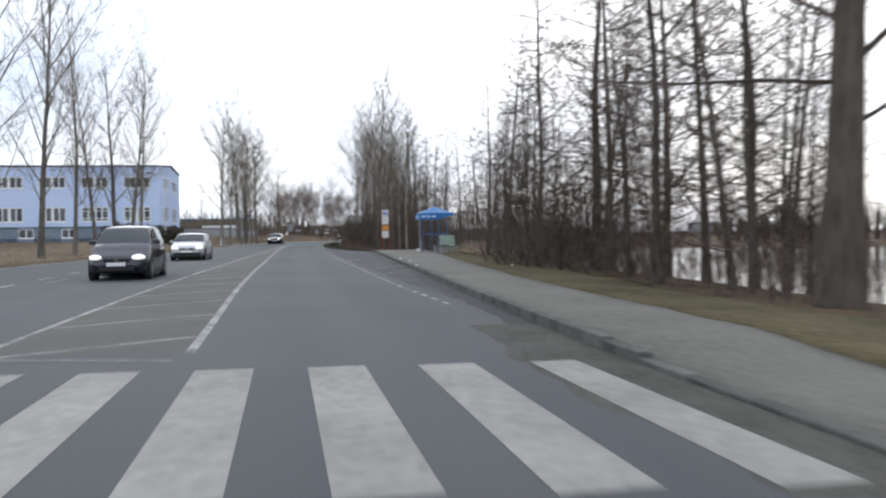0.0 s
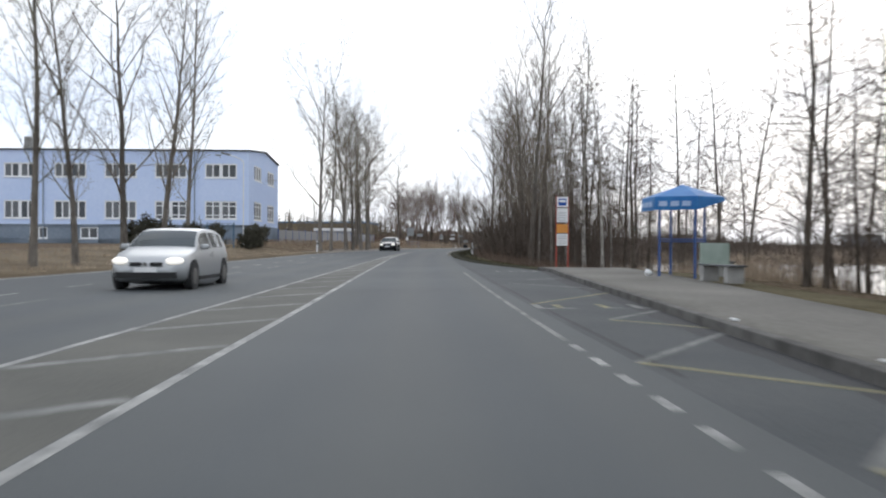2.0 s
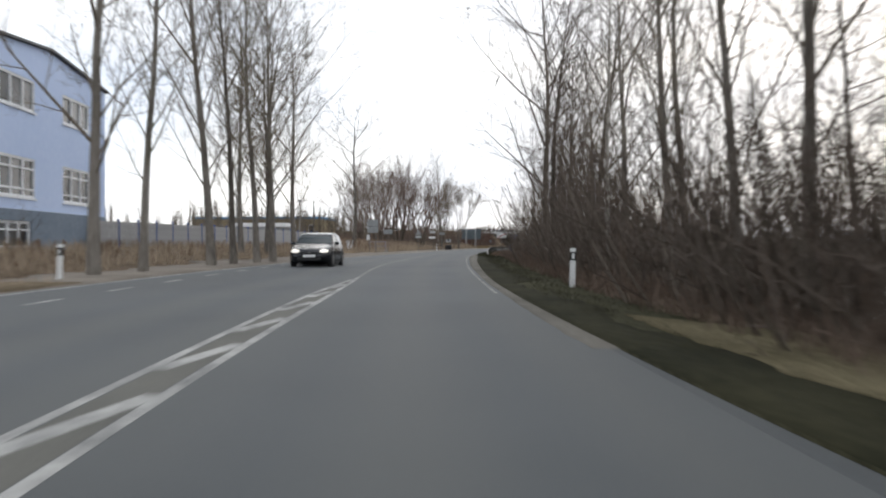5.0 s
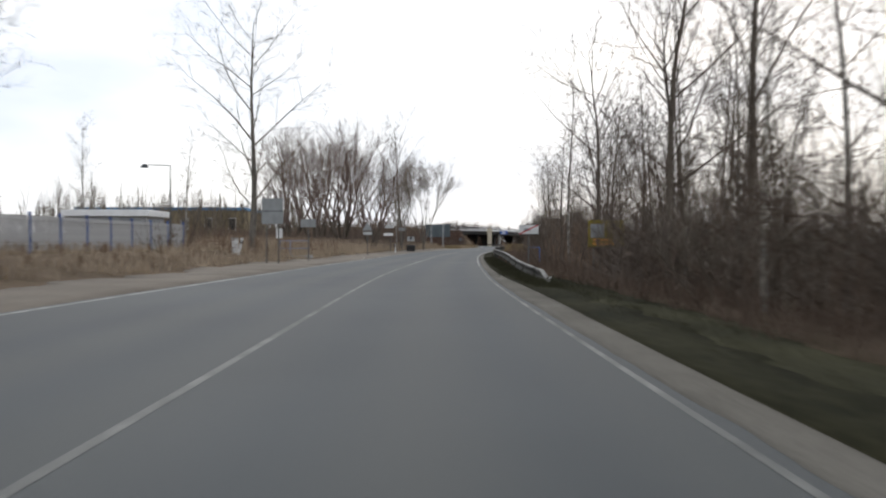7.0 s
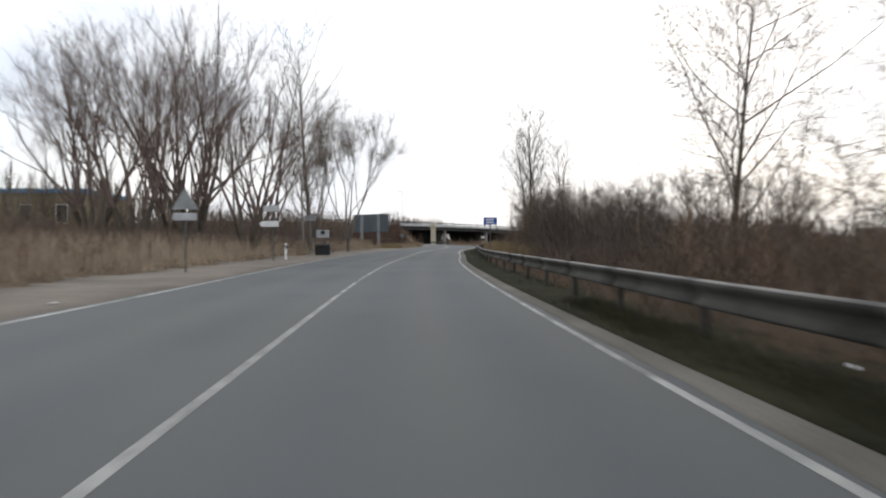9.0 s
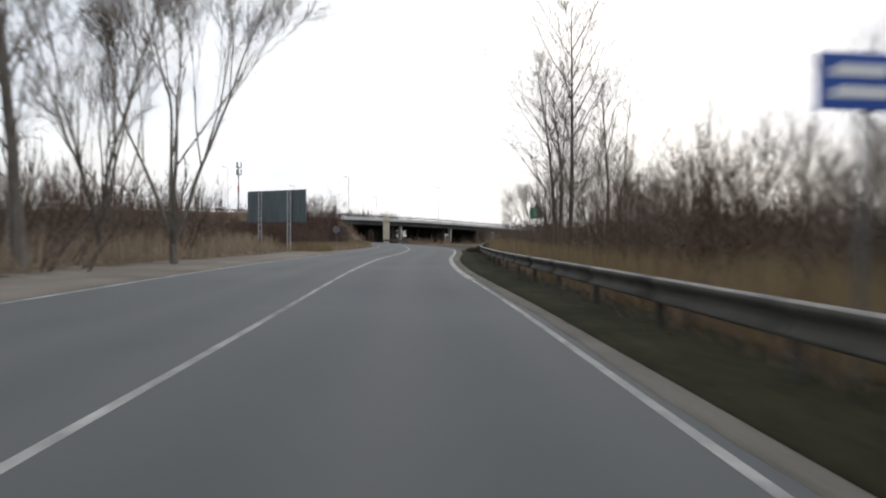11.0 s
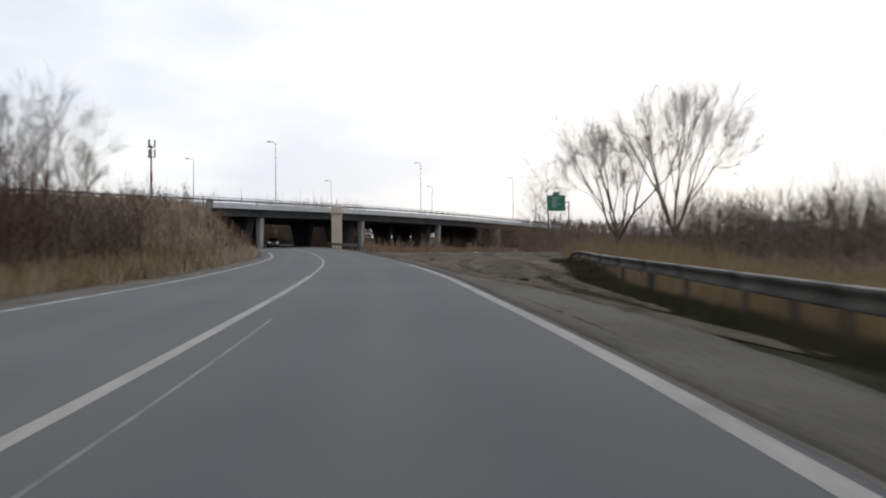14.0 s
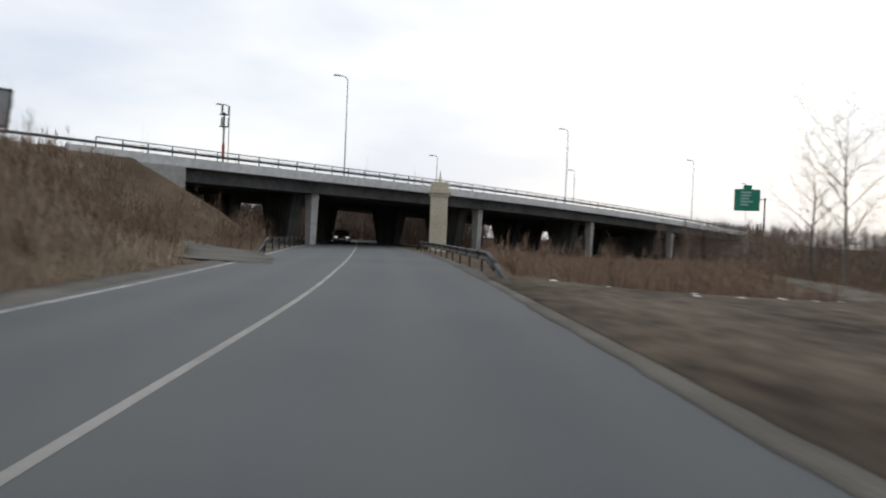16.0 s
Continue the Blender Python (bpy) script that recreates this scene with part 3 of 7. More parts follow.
def office_building():
    """Local x along the long front from the road-side corner, y into the depth, z up."""
    T = thing("office_building", Matrix.Identity(4), "pale blue plastered two-storey office block with white windows", "building")
    L, D, Z0, Z1 = 54.0, 17.0, 0.2, 10.95

    def put(bm, name, mat, parent=T, label=""):
        bmesh.ops.transform(bm, matrix=FACADE, verts=bm.verts)
        bmesh.ops.recalc_face_normals(bm, faces=bm.faces)
        return part(name, bm, mat, parent, label)

    def wall(spans, rows, length, name, side):
        """A wall with openings: spans of u per row of heights."""
        bm = bmesh.new()

        def slab(u0, u1, z0, z1):
            if side == "front":
                box(bm, u0, u1, 0, 0.36, z0, z1)
            elif side == "end":
                box(bm, 0, 0.36, u0, u1, z0, z1)
        z = 3.15
        for (z0, z1), holes in zip(rows, spans):
            slab(0.0 if side == "front" else 0.36, length, z, z0)
            u = 0.0 if side == "front" else 0.36
            for h0, h1 in holes:
                slab(u, h0, z0, z1)
                u = h1
            slab(u, length, z0, z1)
            z = z1
        slab(0.0 if side == "front" else 0.36, length, z, Z1)
        put(bm, name, PLASTER)

    front = [(1.3 + 5.25 * k, 4.65 + 5.25 * k) for k in range(10)]
    wall([front, front], [(3.75, 5.65), (8.1, 9.6)], L, "wall", "front")
    ends = [(2.6, 6.6), (10.2, 14.3)]
    wall([ends, ends], [(3.75, 5.75), (8.1, 9.7)], D, "wall", "end")
    put(boxed(L - 0.3, L, 0.36, D, 0.2, Z1), "wall", PLASTER)
    put(boxed(0.36, L - 0.3, D - 0.3, D, 0.2, Z1), "wall", PLASTER)
    bm = bmesh.new()
    for u0, u1 in zip([0.0] + [7.2 + 5.25 * k for k in range(8)], [5.3 + 5.25 * k for k in range(9)]):
        box(bm, u0, u1, -0.06, 0.36, Z0, 3.15)
    box(bm, 0, L, -0.06, 0.36, 2.85, 3.15)
    box(bm, 0, L, -0.06, 0.36, Z0, 1.65)
    box(bm, -0.06, 0.36, 0.36, 2.4, Z0, 3.15)
    box(bm, -0.06, 0.36, 6.0, D, Z0, 3.15)
    box(bm, -0.06, 0.36, 2.4, 6.0, 2.6, 3.15)
    put(bm, "plinth", PLINTH)
    # low gable roof with a dark edge
    bm = bmesh.new()
    for z0, z1, o in ((0.0, 0.13, 0.2),):
        pr = [(-o, Z1 + z0), (D / 2, Z1 + 0.72 + z0), (D + o, Z1 + z0), (D + o, Z1 + z1), (D / 2, Z1 + 0.72 + z1), (-o, Z1 + z1)]
        va = [bm.verts.new((-o, y, z)) for y, z in pr]
        vb = [bm.verts.new((L + o, y, z)) for y, z in pr]
        bm.faces.new(va), bm.faces.new(vb[::-1])
        for i in range(6):
            bm.faces.new((va[i], va[(i + 1) % 6], vb[(i + 1) % 6], vb[i]))
    put(bm, "roof", STEEL_DARK, label="dark sheet-metal roof edge")
    bm = bmesh.new()
    va = [bm.verts.new((0.02, y, z)) for y, z in ((0, Z1), (D, Z1), (D / 2, Z1 + 0.7))]
    vb = [bm.verts.new((0.36, y, z)) for y, z in ((0, Z1), (D, Z1), (D / 2, Z1 + 0.7))]
    bm.faces.new(va), bm.faces.new(vb[::-1])
    for i in range(3):
        bm.faces.new((va[i], va[(i + 1) % 3], vb[(i + 1) % 3], vb[i]))
    put(bm, "gable", PLASTER)

    def window(u0, u1, z0, z1, side, panes=4, cross=False):
        t = 0.13
        bm = bmesh.new()
        loops = []
        for d in (0.03, 0.15):
            for m in (0.0, t):
                ring = ((u0 + m, z0 + m), (u1 - m, z0 + m), (u1 - m, z1 - m), (u0 + m, z1 - m))
                loops.append([bm.verts.new((a, d, b) if side == "front" else (d, a, b)) for a, b in ring])
        for p, q in ((0, 1), (2, 3), (0, 2), (1, 3)):
            for k in range(4):
                bm.faces.new((loops[p][k], loops[p][(k + 1) % 4], loops[q][(k + 1) % 4], loops[q][k]))
        W = put(bm, "window", WHITE_FRAME)

        def bar(name, a0, a1, b0, b1):
            put(boxed(a0, a1, 0.032, 0.148, b0, b1) if side == "front" else boxed(0.032, 0.148, a0, a1, b0, b1), name, WHITE_FRAME, W)
        wpane = (u1 - u0) / panes
        for i in range(1, panes):
            c = u0 + wpane * i
            half = 0.17 if panes == 4 and i == 2 else t / 2
            bar("mullion", c - half, c + half, z0 + t, z1 - t)
        if cross:
            for zc in (z1 - (z1 - z0) * 0.27, z0 + (z1 - z0) * 0.22):
                for i in range(panes):
                    bar("glazing_bar", u0 + wpane * i + t * 0.6, u0 + wpane * (i + 1) - t * 0.6, zc - 0.045, zc + 0.045)
        bm = bmesh.new()
        if side == "front":
            box(bm, u0 - 0.06, u1 + 0.06, -0.07, 0.03, z0 - 0.08, z0)
        else:
            box(bm, -0.07, 0.03, u0 - 0.06, u1 + 0.06, z0 - 0.08, z0)
        put(bm, "window_sill", WHITE_FRAME, W)
        for i in range(panes):
            a, b = u0 + wpane * i + t / 2, u0 + wpane * (i + 1) - t / 2
            g = boxed(a, b, 0.12, 0.13, z0 + t, z1 - t) if side == "front" else boxed(0.12, 0.13, a, b, z0 + t, z1 - t)
            put(g, "pane", GLASS_CURTAIN if rng.random() < 0.6 else GLASS_DARK, W)
            if rng.random() < 0.55:
                drop = z0 + t + (z1 - z0) * rng.choice((0.0, 0.0, 0.35, 0.6))
                c = boxed(a + 0.02, b - 0.02, 0.20, 0.21, drop, z1 - t) if side == "front" else boxed(0.20, 0.21, a + 0.02, b - 0.02, drop, z1 - t)
                put(c, "blind", BLIND, W)
    for k, (u0, u1) in enumerate(front):
        window(u0, u1, 8.1, 9.6, "front")
        window(u0, u1, 3.75, 5.65, "front", 4, k < 2)
    for u0, u1 in ends:
        window(u0, u1, 8.1, 9.7, "end", 3)
        window(u0, u1, 3.75, 5.75, "end", 3, True)
    for k in range(8):
        window(5.3 + 5.25 * k, 7.2 + 5.25 * k, 1.65, 2.85, "front", 2)
    window(2.4, 6.0, 1.0, 2.6, "end", 3, True)
    for u in (5.7, 21.5, 37.2):
        bm = bmesh.new()
        tube(bm, (u, -0.12, 0.3), (u, -0.12, 10.9), 0.055)
        put(bm, "downpipe", PLINTH)
    bm = boxed(25.0, 25.9, 5.0, 5.9, Z1 + 0.2, Z1 + 2.0, 0.02)
    put(bm, "chimney", CONCRETE)
    for u in (3.0, 13.0):
        bm = tube(bmesh.new(), (u, 0.0, 10.2), (u, -0.9, 10.4), 0.03)
        box(bm, u - 0.3, u + 0.3, -1.1, -0.8, 10.36, 10.46, 0.02)
        put(bm, "floodlight", GALV)
    return T


rng = random.Random(5)
BLIND = material("cream_blind", (0.48, 0.47, 0.43), (0.64, 0.63, 0.58), 0.9, 3.0, 0.8, 0.0)
office_building()

# ---- the flyover ----


def at_edge(a, s, z):
    """A place by the way along the flyover's edge, the way out from it and the height."""
    p = EDGE0 + ALONG * a + OUT * s
    return Vector((p[0], p[1], z))


def slab_along(a0, a1, s0, s1, lo, hi, step=4.0):
    """A beam that follows the deck's line between two heights over it."""
    n = max(1, int(round((a1 - a0) / step)))
    bm = bmesh.new()
    rows = []
    for i in range(n + 1):
        a = a0 + (a1 - a0) * i / n
        z = float(deck_z(a))
        rows.append([bm.verts.new(at_edge(a, s, z + h)) for s, h in ((s0, lo), (s1, lo), (s1, hi), (s0, hi))])
    for p, q in zip(rows, rows[1:]):
        for i in range(4):
            bm.faces.new((p[i], p[(i + 1) % 4], q[(i + 1) % 4], q[i]))
    bm.faces.new(rows[0]), bm.faces.new(rows[-1][::-1])
    bmesh.ops.recalc_face_normals(bm, faces=bm.faces)
    return bm


def flyover():
    T = thing("flyover", Matrix.Identity(4), "concrete road flyover on wall piers with steel parapet", "bridge")
    # deck and girders take the concrete with the underside shade coloured in
    part("deck", slab_along(-4, 108, -34, -0.6, -0.75, -0.05), CONCRETE_SHADED, T)
    part("fascia", slab_along(-9, 109, -0.6, 0.0, -0.72, 0.0), CONCRETE_PALE, T, "pale concrete edge beam")
    part("fascia", slab_along(-9, 109, -34.6, -34.0, -0.72, 0.0), CONCRETE, T)
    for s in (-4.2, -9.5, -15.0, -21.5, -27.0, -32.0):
        part("girder", slab_along(-2, 107, s, s + 3.4, -1.75, -0.75), CONCRETE_SHADED, T)
    for a in (13.5, 36.7, 59.8, 82.6):
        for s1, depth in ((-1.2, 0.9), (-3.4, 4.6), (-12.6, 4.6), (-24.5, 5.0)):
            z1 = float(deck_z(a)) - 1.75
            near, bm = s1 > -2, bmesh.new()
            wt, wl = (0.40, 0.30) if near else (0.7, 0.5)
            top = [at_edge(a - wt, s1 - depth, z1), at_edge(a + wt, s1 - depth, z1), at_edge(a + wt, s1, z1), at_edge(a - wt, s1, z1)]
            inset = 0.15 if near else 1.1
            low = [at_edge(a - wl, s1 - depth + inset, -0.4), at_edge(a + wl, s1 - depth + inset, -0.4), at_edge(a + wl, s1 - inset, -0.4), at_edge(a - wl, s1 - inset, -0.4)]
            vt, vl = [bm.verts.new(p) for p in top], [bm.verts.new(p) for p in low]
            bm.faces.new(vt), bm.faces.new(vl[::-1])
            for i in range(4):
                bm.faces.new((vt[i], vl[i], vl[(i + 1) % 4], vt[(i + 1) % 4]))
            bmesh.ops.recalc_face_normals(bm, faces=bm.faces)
            # inner piers coloured as if shaded, near columns pale as if sky-lit
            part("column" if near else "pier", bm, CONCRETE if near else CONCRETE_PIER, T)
    for a0, a1 in ((-4.0, -0.2), (106.8, 109.5)):
        bm = bmesh.new()
        z1 = float(deck_z(a0)) - 0.72
        vs = [bm.verts.new(at_edge(a, s, z)) for z in (-0.5, z1) for a, s in ((a0, -34), (a1, -34), (a1, -0.3), (a0, -0.3))]
        for f in ((0, 1, 2, 3), (7, 6, 5, 4), (0, 1, 5, 4), (1, 2, 6, 5), (2, 3, 7, 6), (3, 0, 4, 7)):
            bm.faces.new([vs[i] for i in f])
        bmesh.ops.recalc_face_normals(bm, faces=bm.faces)
        part("abutment", bm, CONCRETE, T)
    # sloping wing wall at the town end
    bm = bmesh.new()
    z1 = float(deck_z(-4)) - 0.72
    vs = [bm.verts.new(at_edge(a, s, z)) for s in (-0.3, 0.1) for a, z in ((-9.0, z1), (-0.2, z1), (-0.2, z1 - 3.2), (-9.0, z1 - 3.2))]
    bm.faces.new(vs[:4]), bm.faces.new(vs[4:][::-1])
    for i in range(4):
        bm.faces.new((vs[i], vs[(i + 1) % 4], vs[4 + (i + 1) % 4], vs[4 + i]))
    bmesh.ops.recalc_face_normals(bm, faces=bm.faces)
    part("wing_wall", bm, CONCRETE, T)
    for s in (-0.25, -34.35):
        P = part("parapet", slab_along(-7, 109, s - 0.03, s + 0.03, 0.66, 0.74), STEEL_RAIL, T)
        part("rail", slab_along(-60, 109, s - 0.12, s - 0.04, 0.22, 0.42), STEEL_DARK, P)
        part("rail", slab_along(-5, 109, s - 0.02, s + 0.02, 0.46, 0.50), STEEL_RAIL, P)
        for k in range(60):
            a = -7 + 1.95 * k
            z = float(deck_z(a))
            part("post", tubed(at_edge(a, s, z), at_edge(a, s, z + 0.70), 0.05, sides=6), STEEL_RAIL, P)
    return T


flyover()


LAMP_GREY = plain("lamp_post_grey", (0.30, 0.305, 0.31), 0.6)


def street_lamp(a, s, z0, height, reach, out=1):
    T = thing("street_lamp", Matrix.Translation(at_edge(a, s, z0)), "tall thin galvanised lamp post with a curved arm", "street lamp", "lamps on the flyover")
    part("pole", tubed((0, 0, 0), (0, 0, height), 0.07, 0.04), LAMP_GREY, T)
    bm = bmesh.new()
    d = Vector((-ALONG[0] * 0.2 - OUT[0] * 0.0, -ALONG[1] * 0.2, 0))
    w = Vector((-0.8, -0.55, 0)) * out
    tube(bm, (0, 0, height), w * 0.35 * reach + Vector((0, 0, height + 0.22)), 0.05, 0.045)
    tube(bm, w * 0.35 * reach + Vector((0, 0, height + 0.22)), w * reach + Vector((0, 0, height + 0.25)), 0.045, 0.04)
    part("arm", bm, LAMP_GREY, T)
    bm = bmesh.new()
    box(bm, -0.14, 0.14, -0.35, 0.35, -0.06, 0.06, 0.03)
    bmesh.ops.transform(bm, matrix=Matrix.Translation(w * (reach + 0.25) + Vector((0, 0, height + 0.24))) @ Matrix.Rotation(math.atan2(-w.x, w.y), 4, "Z"), verts=bm.verts)
    part("lantern", bm, GALV, T)
    return T


for a, s in ((-14.4, -9.6), (20.7, -5.5), (58.6, -4.7), (88.2, -1.0), (19.6, -23.0), (65.4, -33.0), (87.0, -21.4), (-60, -9.5), (122.0, -6.0)):
    zd = float(deck_z(a))
    near = s > -10
    street_lamp(a, s, zd - 0.1, 9.9 - (0.5 if a > 80 else 0) if near else 8.2, 0.9)


def stone_pillar():
    T = thing("stone_pillar", Matrix.Translation((-17.9, 434.5, float(ground(-17.9, 434.5)) - 0.1)), "cream stone pillar with a moulded cap and finial", "pillar")
    part("shaft", boxed(-0.78, 0.78, -0.78, 0.78, 0, 5.2, 0.04), SANDSTONE, T)
    bm = bmesh.new()
    box(bm, -0.92, 0.92, -0.92, 0.92, 5.2, 5.45, 0.05)
    box(bm, -1.08, 1.08, -1.08, 1.08, 5.45, 5.7, 0.05)
    box(bm, -0.85, 0.85, -0.85, 0.85, 5.7, 6.55, 0.08)
    part("cap", bm, SANDSTONE, T)
    bm = tubed((0, 0, 6.55), (0, 0, 7.05), 0.22, 0.1, 10)
    tube(bm, (0, 0, 7.05), (0, 0, 7.6), 0.1, 0.03, 8)
    part("finial", bm, SANDSTONE, T)
    return T


stone_pillar()


def mobile_mast():
    x, y = -72.5, 553.0
    T = thing("mobile_mast", Matrix.Translation((x, y, -0.5)), "slim steel mobile phone mast with panel antennas", "mast")
    bm = bmesh.new()
    for k in range(9):
        tube(bm, (0, 0, 3.2 * k), (0, 0, 3.2 * (k + 1)), 0.36 - 0.015 * k, 0.345 - 0.015 * k)
    part("mast_tube", bm, SIGN_GREY, T)
    part("red_band", tubed((0, 0, 18.4), (0, 0, 21.4), 0.36), RED, T)
    for z in (25.5, 28.3):
        for k in range(3):
            a = k * 2.1 + 0.3
            part("antenna_panel", boxed(1.0 * math.cos(a) - 0.2, 1.0 * math.cos(a) + 0.2, 1.0 * math.sin(a) - 0.2, 1.0 * math.sin(a) + 0.2, z, z + 2.1, 0.04), SIGN_GREY, T)
        part("platform", tubed((0, 0, z - 0.1), (0, 0, z + 0.05), 1.15, sides=12), STEEL_DARK, T)
    return T


mobile_mast()

# ---- trees ----


class Wood:
    """Collects tapered tubes as plain lists of corners and faces."""

    def __init__(self):
        self.v, self.f = [], []

    def blade(self, p, e, w, rg):
        """A last twig: a thin three-cornered sliver."""
        base = len(self.v)
        side = Vector((rg.gauss(0, 1), rg.gauss(0, 1), rg.gauss(0, 0.6))).cross(e - p).normalized() * w
        self.v += [p - side, p + side, e]
        self.f.append((base, base + 1, base + 2))

    def limb(self, pts, rads, sides, pointed=False):
        if pointed:
            tip, pts, rads = pts[-1], pts[:-1], rads[:-1]
        base = len(self.v)
        up = Vector((0.31, 0.17, 0.93))
        n = len(pts)
        for i, (p, r) in enumerate(zip(pts, rads)):
            d = (pts[min(i + 1, n - 1)] - pts[max(i - 1, 0)]) if n > 1 else tip - p
            a = d.cross(up)
            if a.length < 1e-4:
                a = d.cross(Vector((1, 0, 0)))
            a.normalize()
            b = d.cross(a).normalized()
            for k in range(sides):
                w = 2 * math.pi * k / sides
                self.v.append(p + (a * math.cos(w) + b * math.sin(w)) * r)
        for i in range(n - 1):
            for k in range(sides):
                k2 = (k + 1) % sides
                self.f.append((base + i * sides + k, base + i * sides + k2, base + (i + 1) * sides + k2, base + (i + 1) * sides + k))
        if pointed:
            self.v.append(tip)
            end = len(self.v) - 1
            for k in range(sides):
                self.f.append((base + (n - 1) * sides + k, base + (n - 1) * sides + (k + 1) % sides, end))

    def mesh(self, name, mat, smooth_faces=False):
        return mesh_of(name, self.v, self.f, mat, smooth_faces)


def bent(rg, p, d, length, n, wander, lift):
    """A wandering line of n steps."""
    pts = [p.copy()]
    d = d.normalized()
    for _ in range(n):
        d = (d + Vector((rg.gauss(0, wander), rg.gauss(0, wander), rg.gauss(0, wander) + lift))).normalized()
        pts.append(pts[-1] + d * length / n)
    return pts


def turned(rg, d, angle, azimuth):
    side = d.orthogonal().normalized()
    side.rotate(Matrix.Rotation(azimuth, 3, d))
    return (d * math.cos(angle) + side * math.sin(angle)).normalized()


def branch_out(rg, wood, pts, rad, length, level_no, spec):
    """Side shoots along a limb, down to twigs."""
    if level_no >= spec["levels"]:
        return
    count = spec["count"][level_no]
    az = rg.uniform(0, 6.28)
    for i in range(count):
        f = spec["from"][level_no] + (1 - spec["from"][level_no]) * (i + rg.random()) / count
        k = min(len(pts) - 2, int(f * (len(pts) - 1)))
        t = f * (len(pts) - 1) - k
        p = pts[k].lerp(pts[k + 1], t)
        d = (pts[k + 1] - pts[k]).normalized()
        az += 2.4 + rg.uniform(-0.5, 0.5)
        shape = spec["shape"](f) if level_no == 0 else 1 - 0.6 * f
        ln = length * spec["ratio"][level_no] * shape * rg.uniform(0.7, 1.2)
        if ln < 0.12:
            continue
        nd = turned(rg, d, radians(spec["angle"][level_no] * rg.uniform(0.75, 1.25)), az)
        rest = spec["levels"] - 1 - level_no
        r0 = min(rad * (1 - 0.8 * f) * spec["thick"], max(spec["twig"] * (0.8 + 0.55 * rest), ln * 0.0085))
        if rest == 0:
            e = p + nd * ln + Vector((0, 0, spec["lift"][level_no] * ln))
            wood.blade(p, e, spec["twig"], rg)
            continue
        if rest == 1 and spec["levels"] > 3:
            e = p + nd * ln + Vector((0, 0, spec["lift"][level_no] * ln))
            wood.blade(p, e, spec["twig"] * 1.15, rg)
            branch_out(rg, wood, [p, p.lerp(e, 0.5), e], r0, ln, level_no + 1, spec)
            continue
        n = (4 if spec["levels"] > 3 else 2) if level_no == 0 else 3 if rest > 1 else 1
        q = bent(rg, p, nd, ln, n, spec["wander"], spec["lift"][level_no])
        r1 = spec["twig"] * 0.5
        wood.limb(q, [r0 + (r1 - r0) * j / n for j in range(n + 1)], 4 if level_no == 0 and spec["levels"] > 3 else 3, rest == 1)
        branch_out(rg, wood, q, r0, ln, level_no + 1, spec)


def make_tree(name, seed, height, radius, spec, bark, twigs, stems=1, spread=0.0, label="", category="tree", lean=0.0, base=0.3):
    """A bare tree: an Empty at its foot with its trunk (or stems) and its crown."""
    rg = random.Random(seed)
    T = thing(name, Matrix.Identity(4), label, category)
    crown = Wood()
    for s in range(stems):
        trunk = Wood() if s == 0 or stems < 8 else trunk
        az = 6.28 * s / stems + rg.uniform(-0.4, 0.4)
        tilt = spread * rg.uniform(0.5, 1.0) if stems > 1 else lean
        d = Vector((math.cos(az) * math.sin(tilt), math.sin(az) * math.sin(tilt), math.cos(tilt)))
        h = height * rg.uniform(0.82, 1.0) if stems > 1 else height
        foot = Vector((math.cos(az), math.sin(az), 0)) * (base * rg.random() ** 0.5 if stems > 1 else 0) + Vector((0, 0, -0.25))
        n = 9 if stems < 8 else 4
        pts = bent(rg, foot, d, h, n, spec["sway"], 0.03 if stems > 1 else 0.01)
        rr = radius if stems == 1 else radius * rg.uniform(0.7, 1.0)
        rads = [rr * (1.25 if j == 0 else 1.0) * (1 - 0.93 * (j / n) ** spec.get("taper", 0.9)) + 0.006 for j in range(n + 1)]
        trunk.limb(pts, rads, 8 if stems < 8 else 3)
        if stems < 8:
            ob = new("trunk" if stems == 1 else "stem", trunk.mesh("trunk", bark, True))
            ob.parent = T
        branch_out(rg, crown, pts, rr, h, 0, spec)
    if stems >= 8:
        ob = new("woody_base", trunk.mesh("woody_base", bark))
        ob.parent = T
    ob = new("crown" if stems < 8 else "branchwork", crown.mesh("crown", twigs))
    ob.parent = T
    return T, len(crown.f)


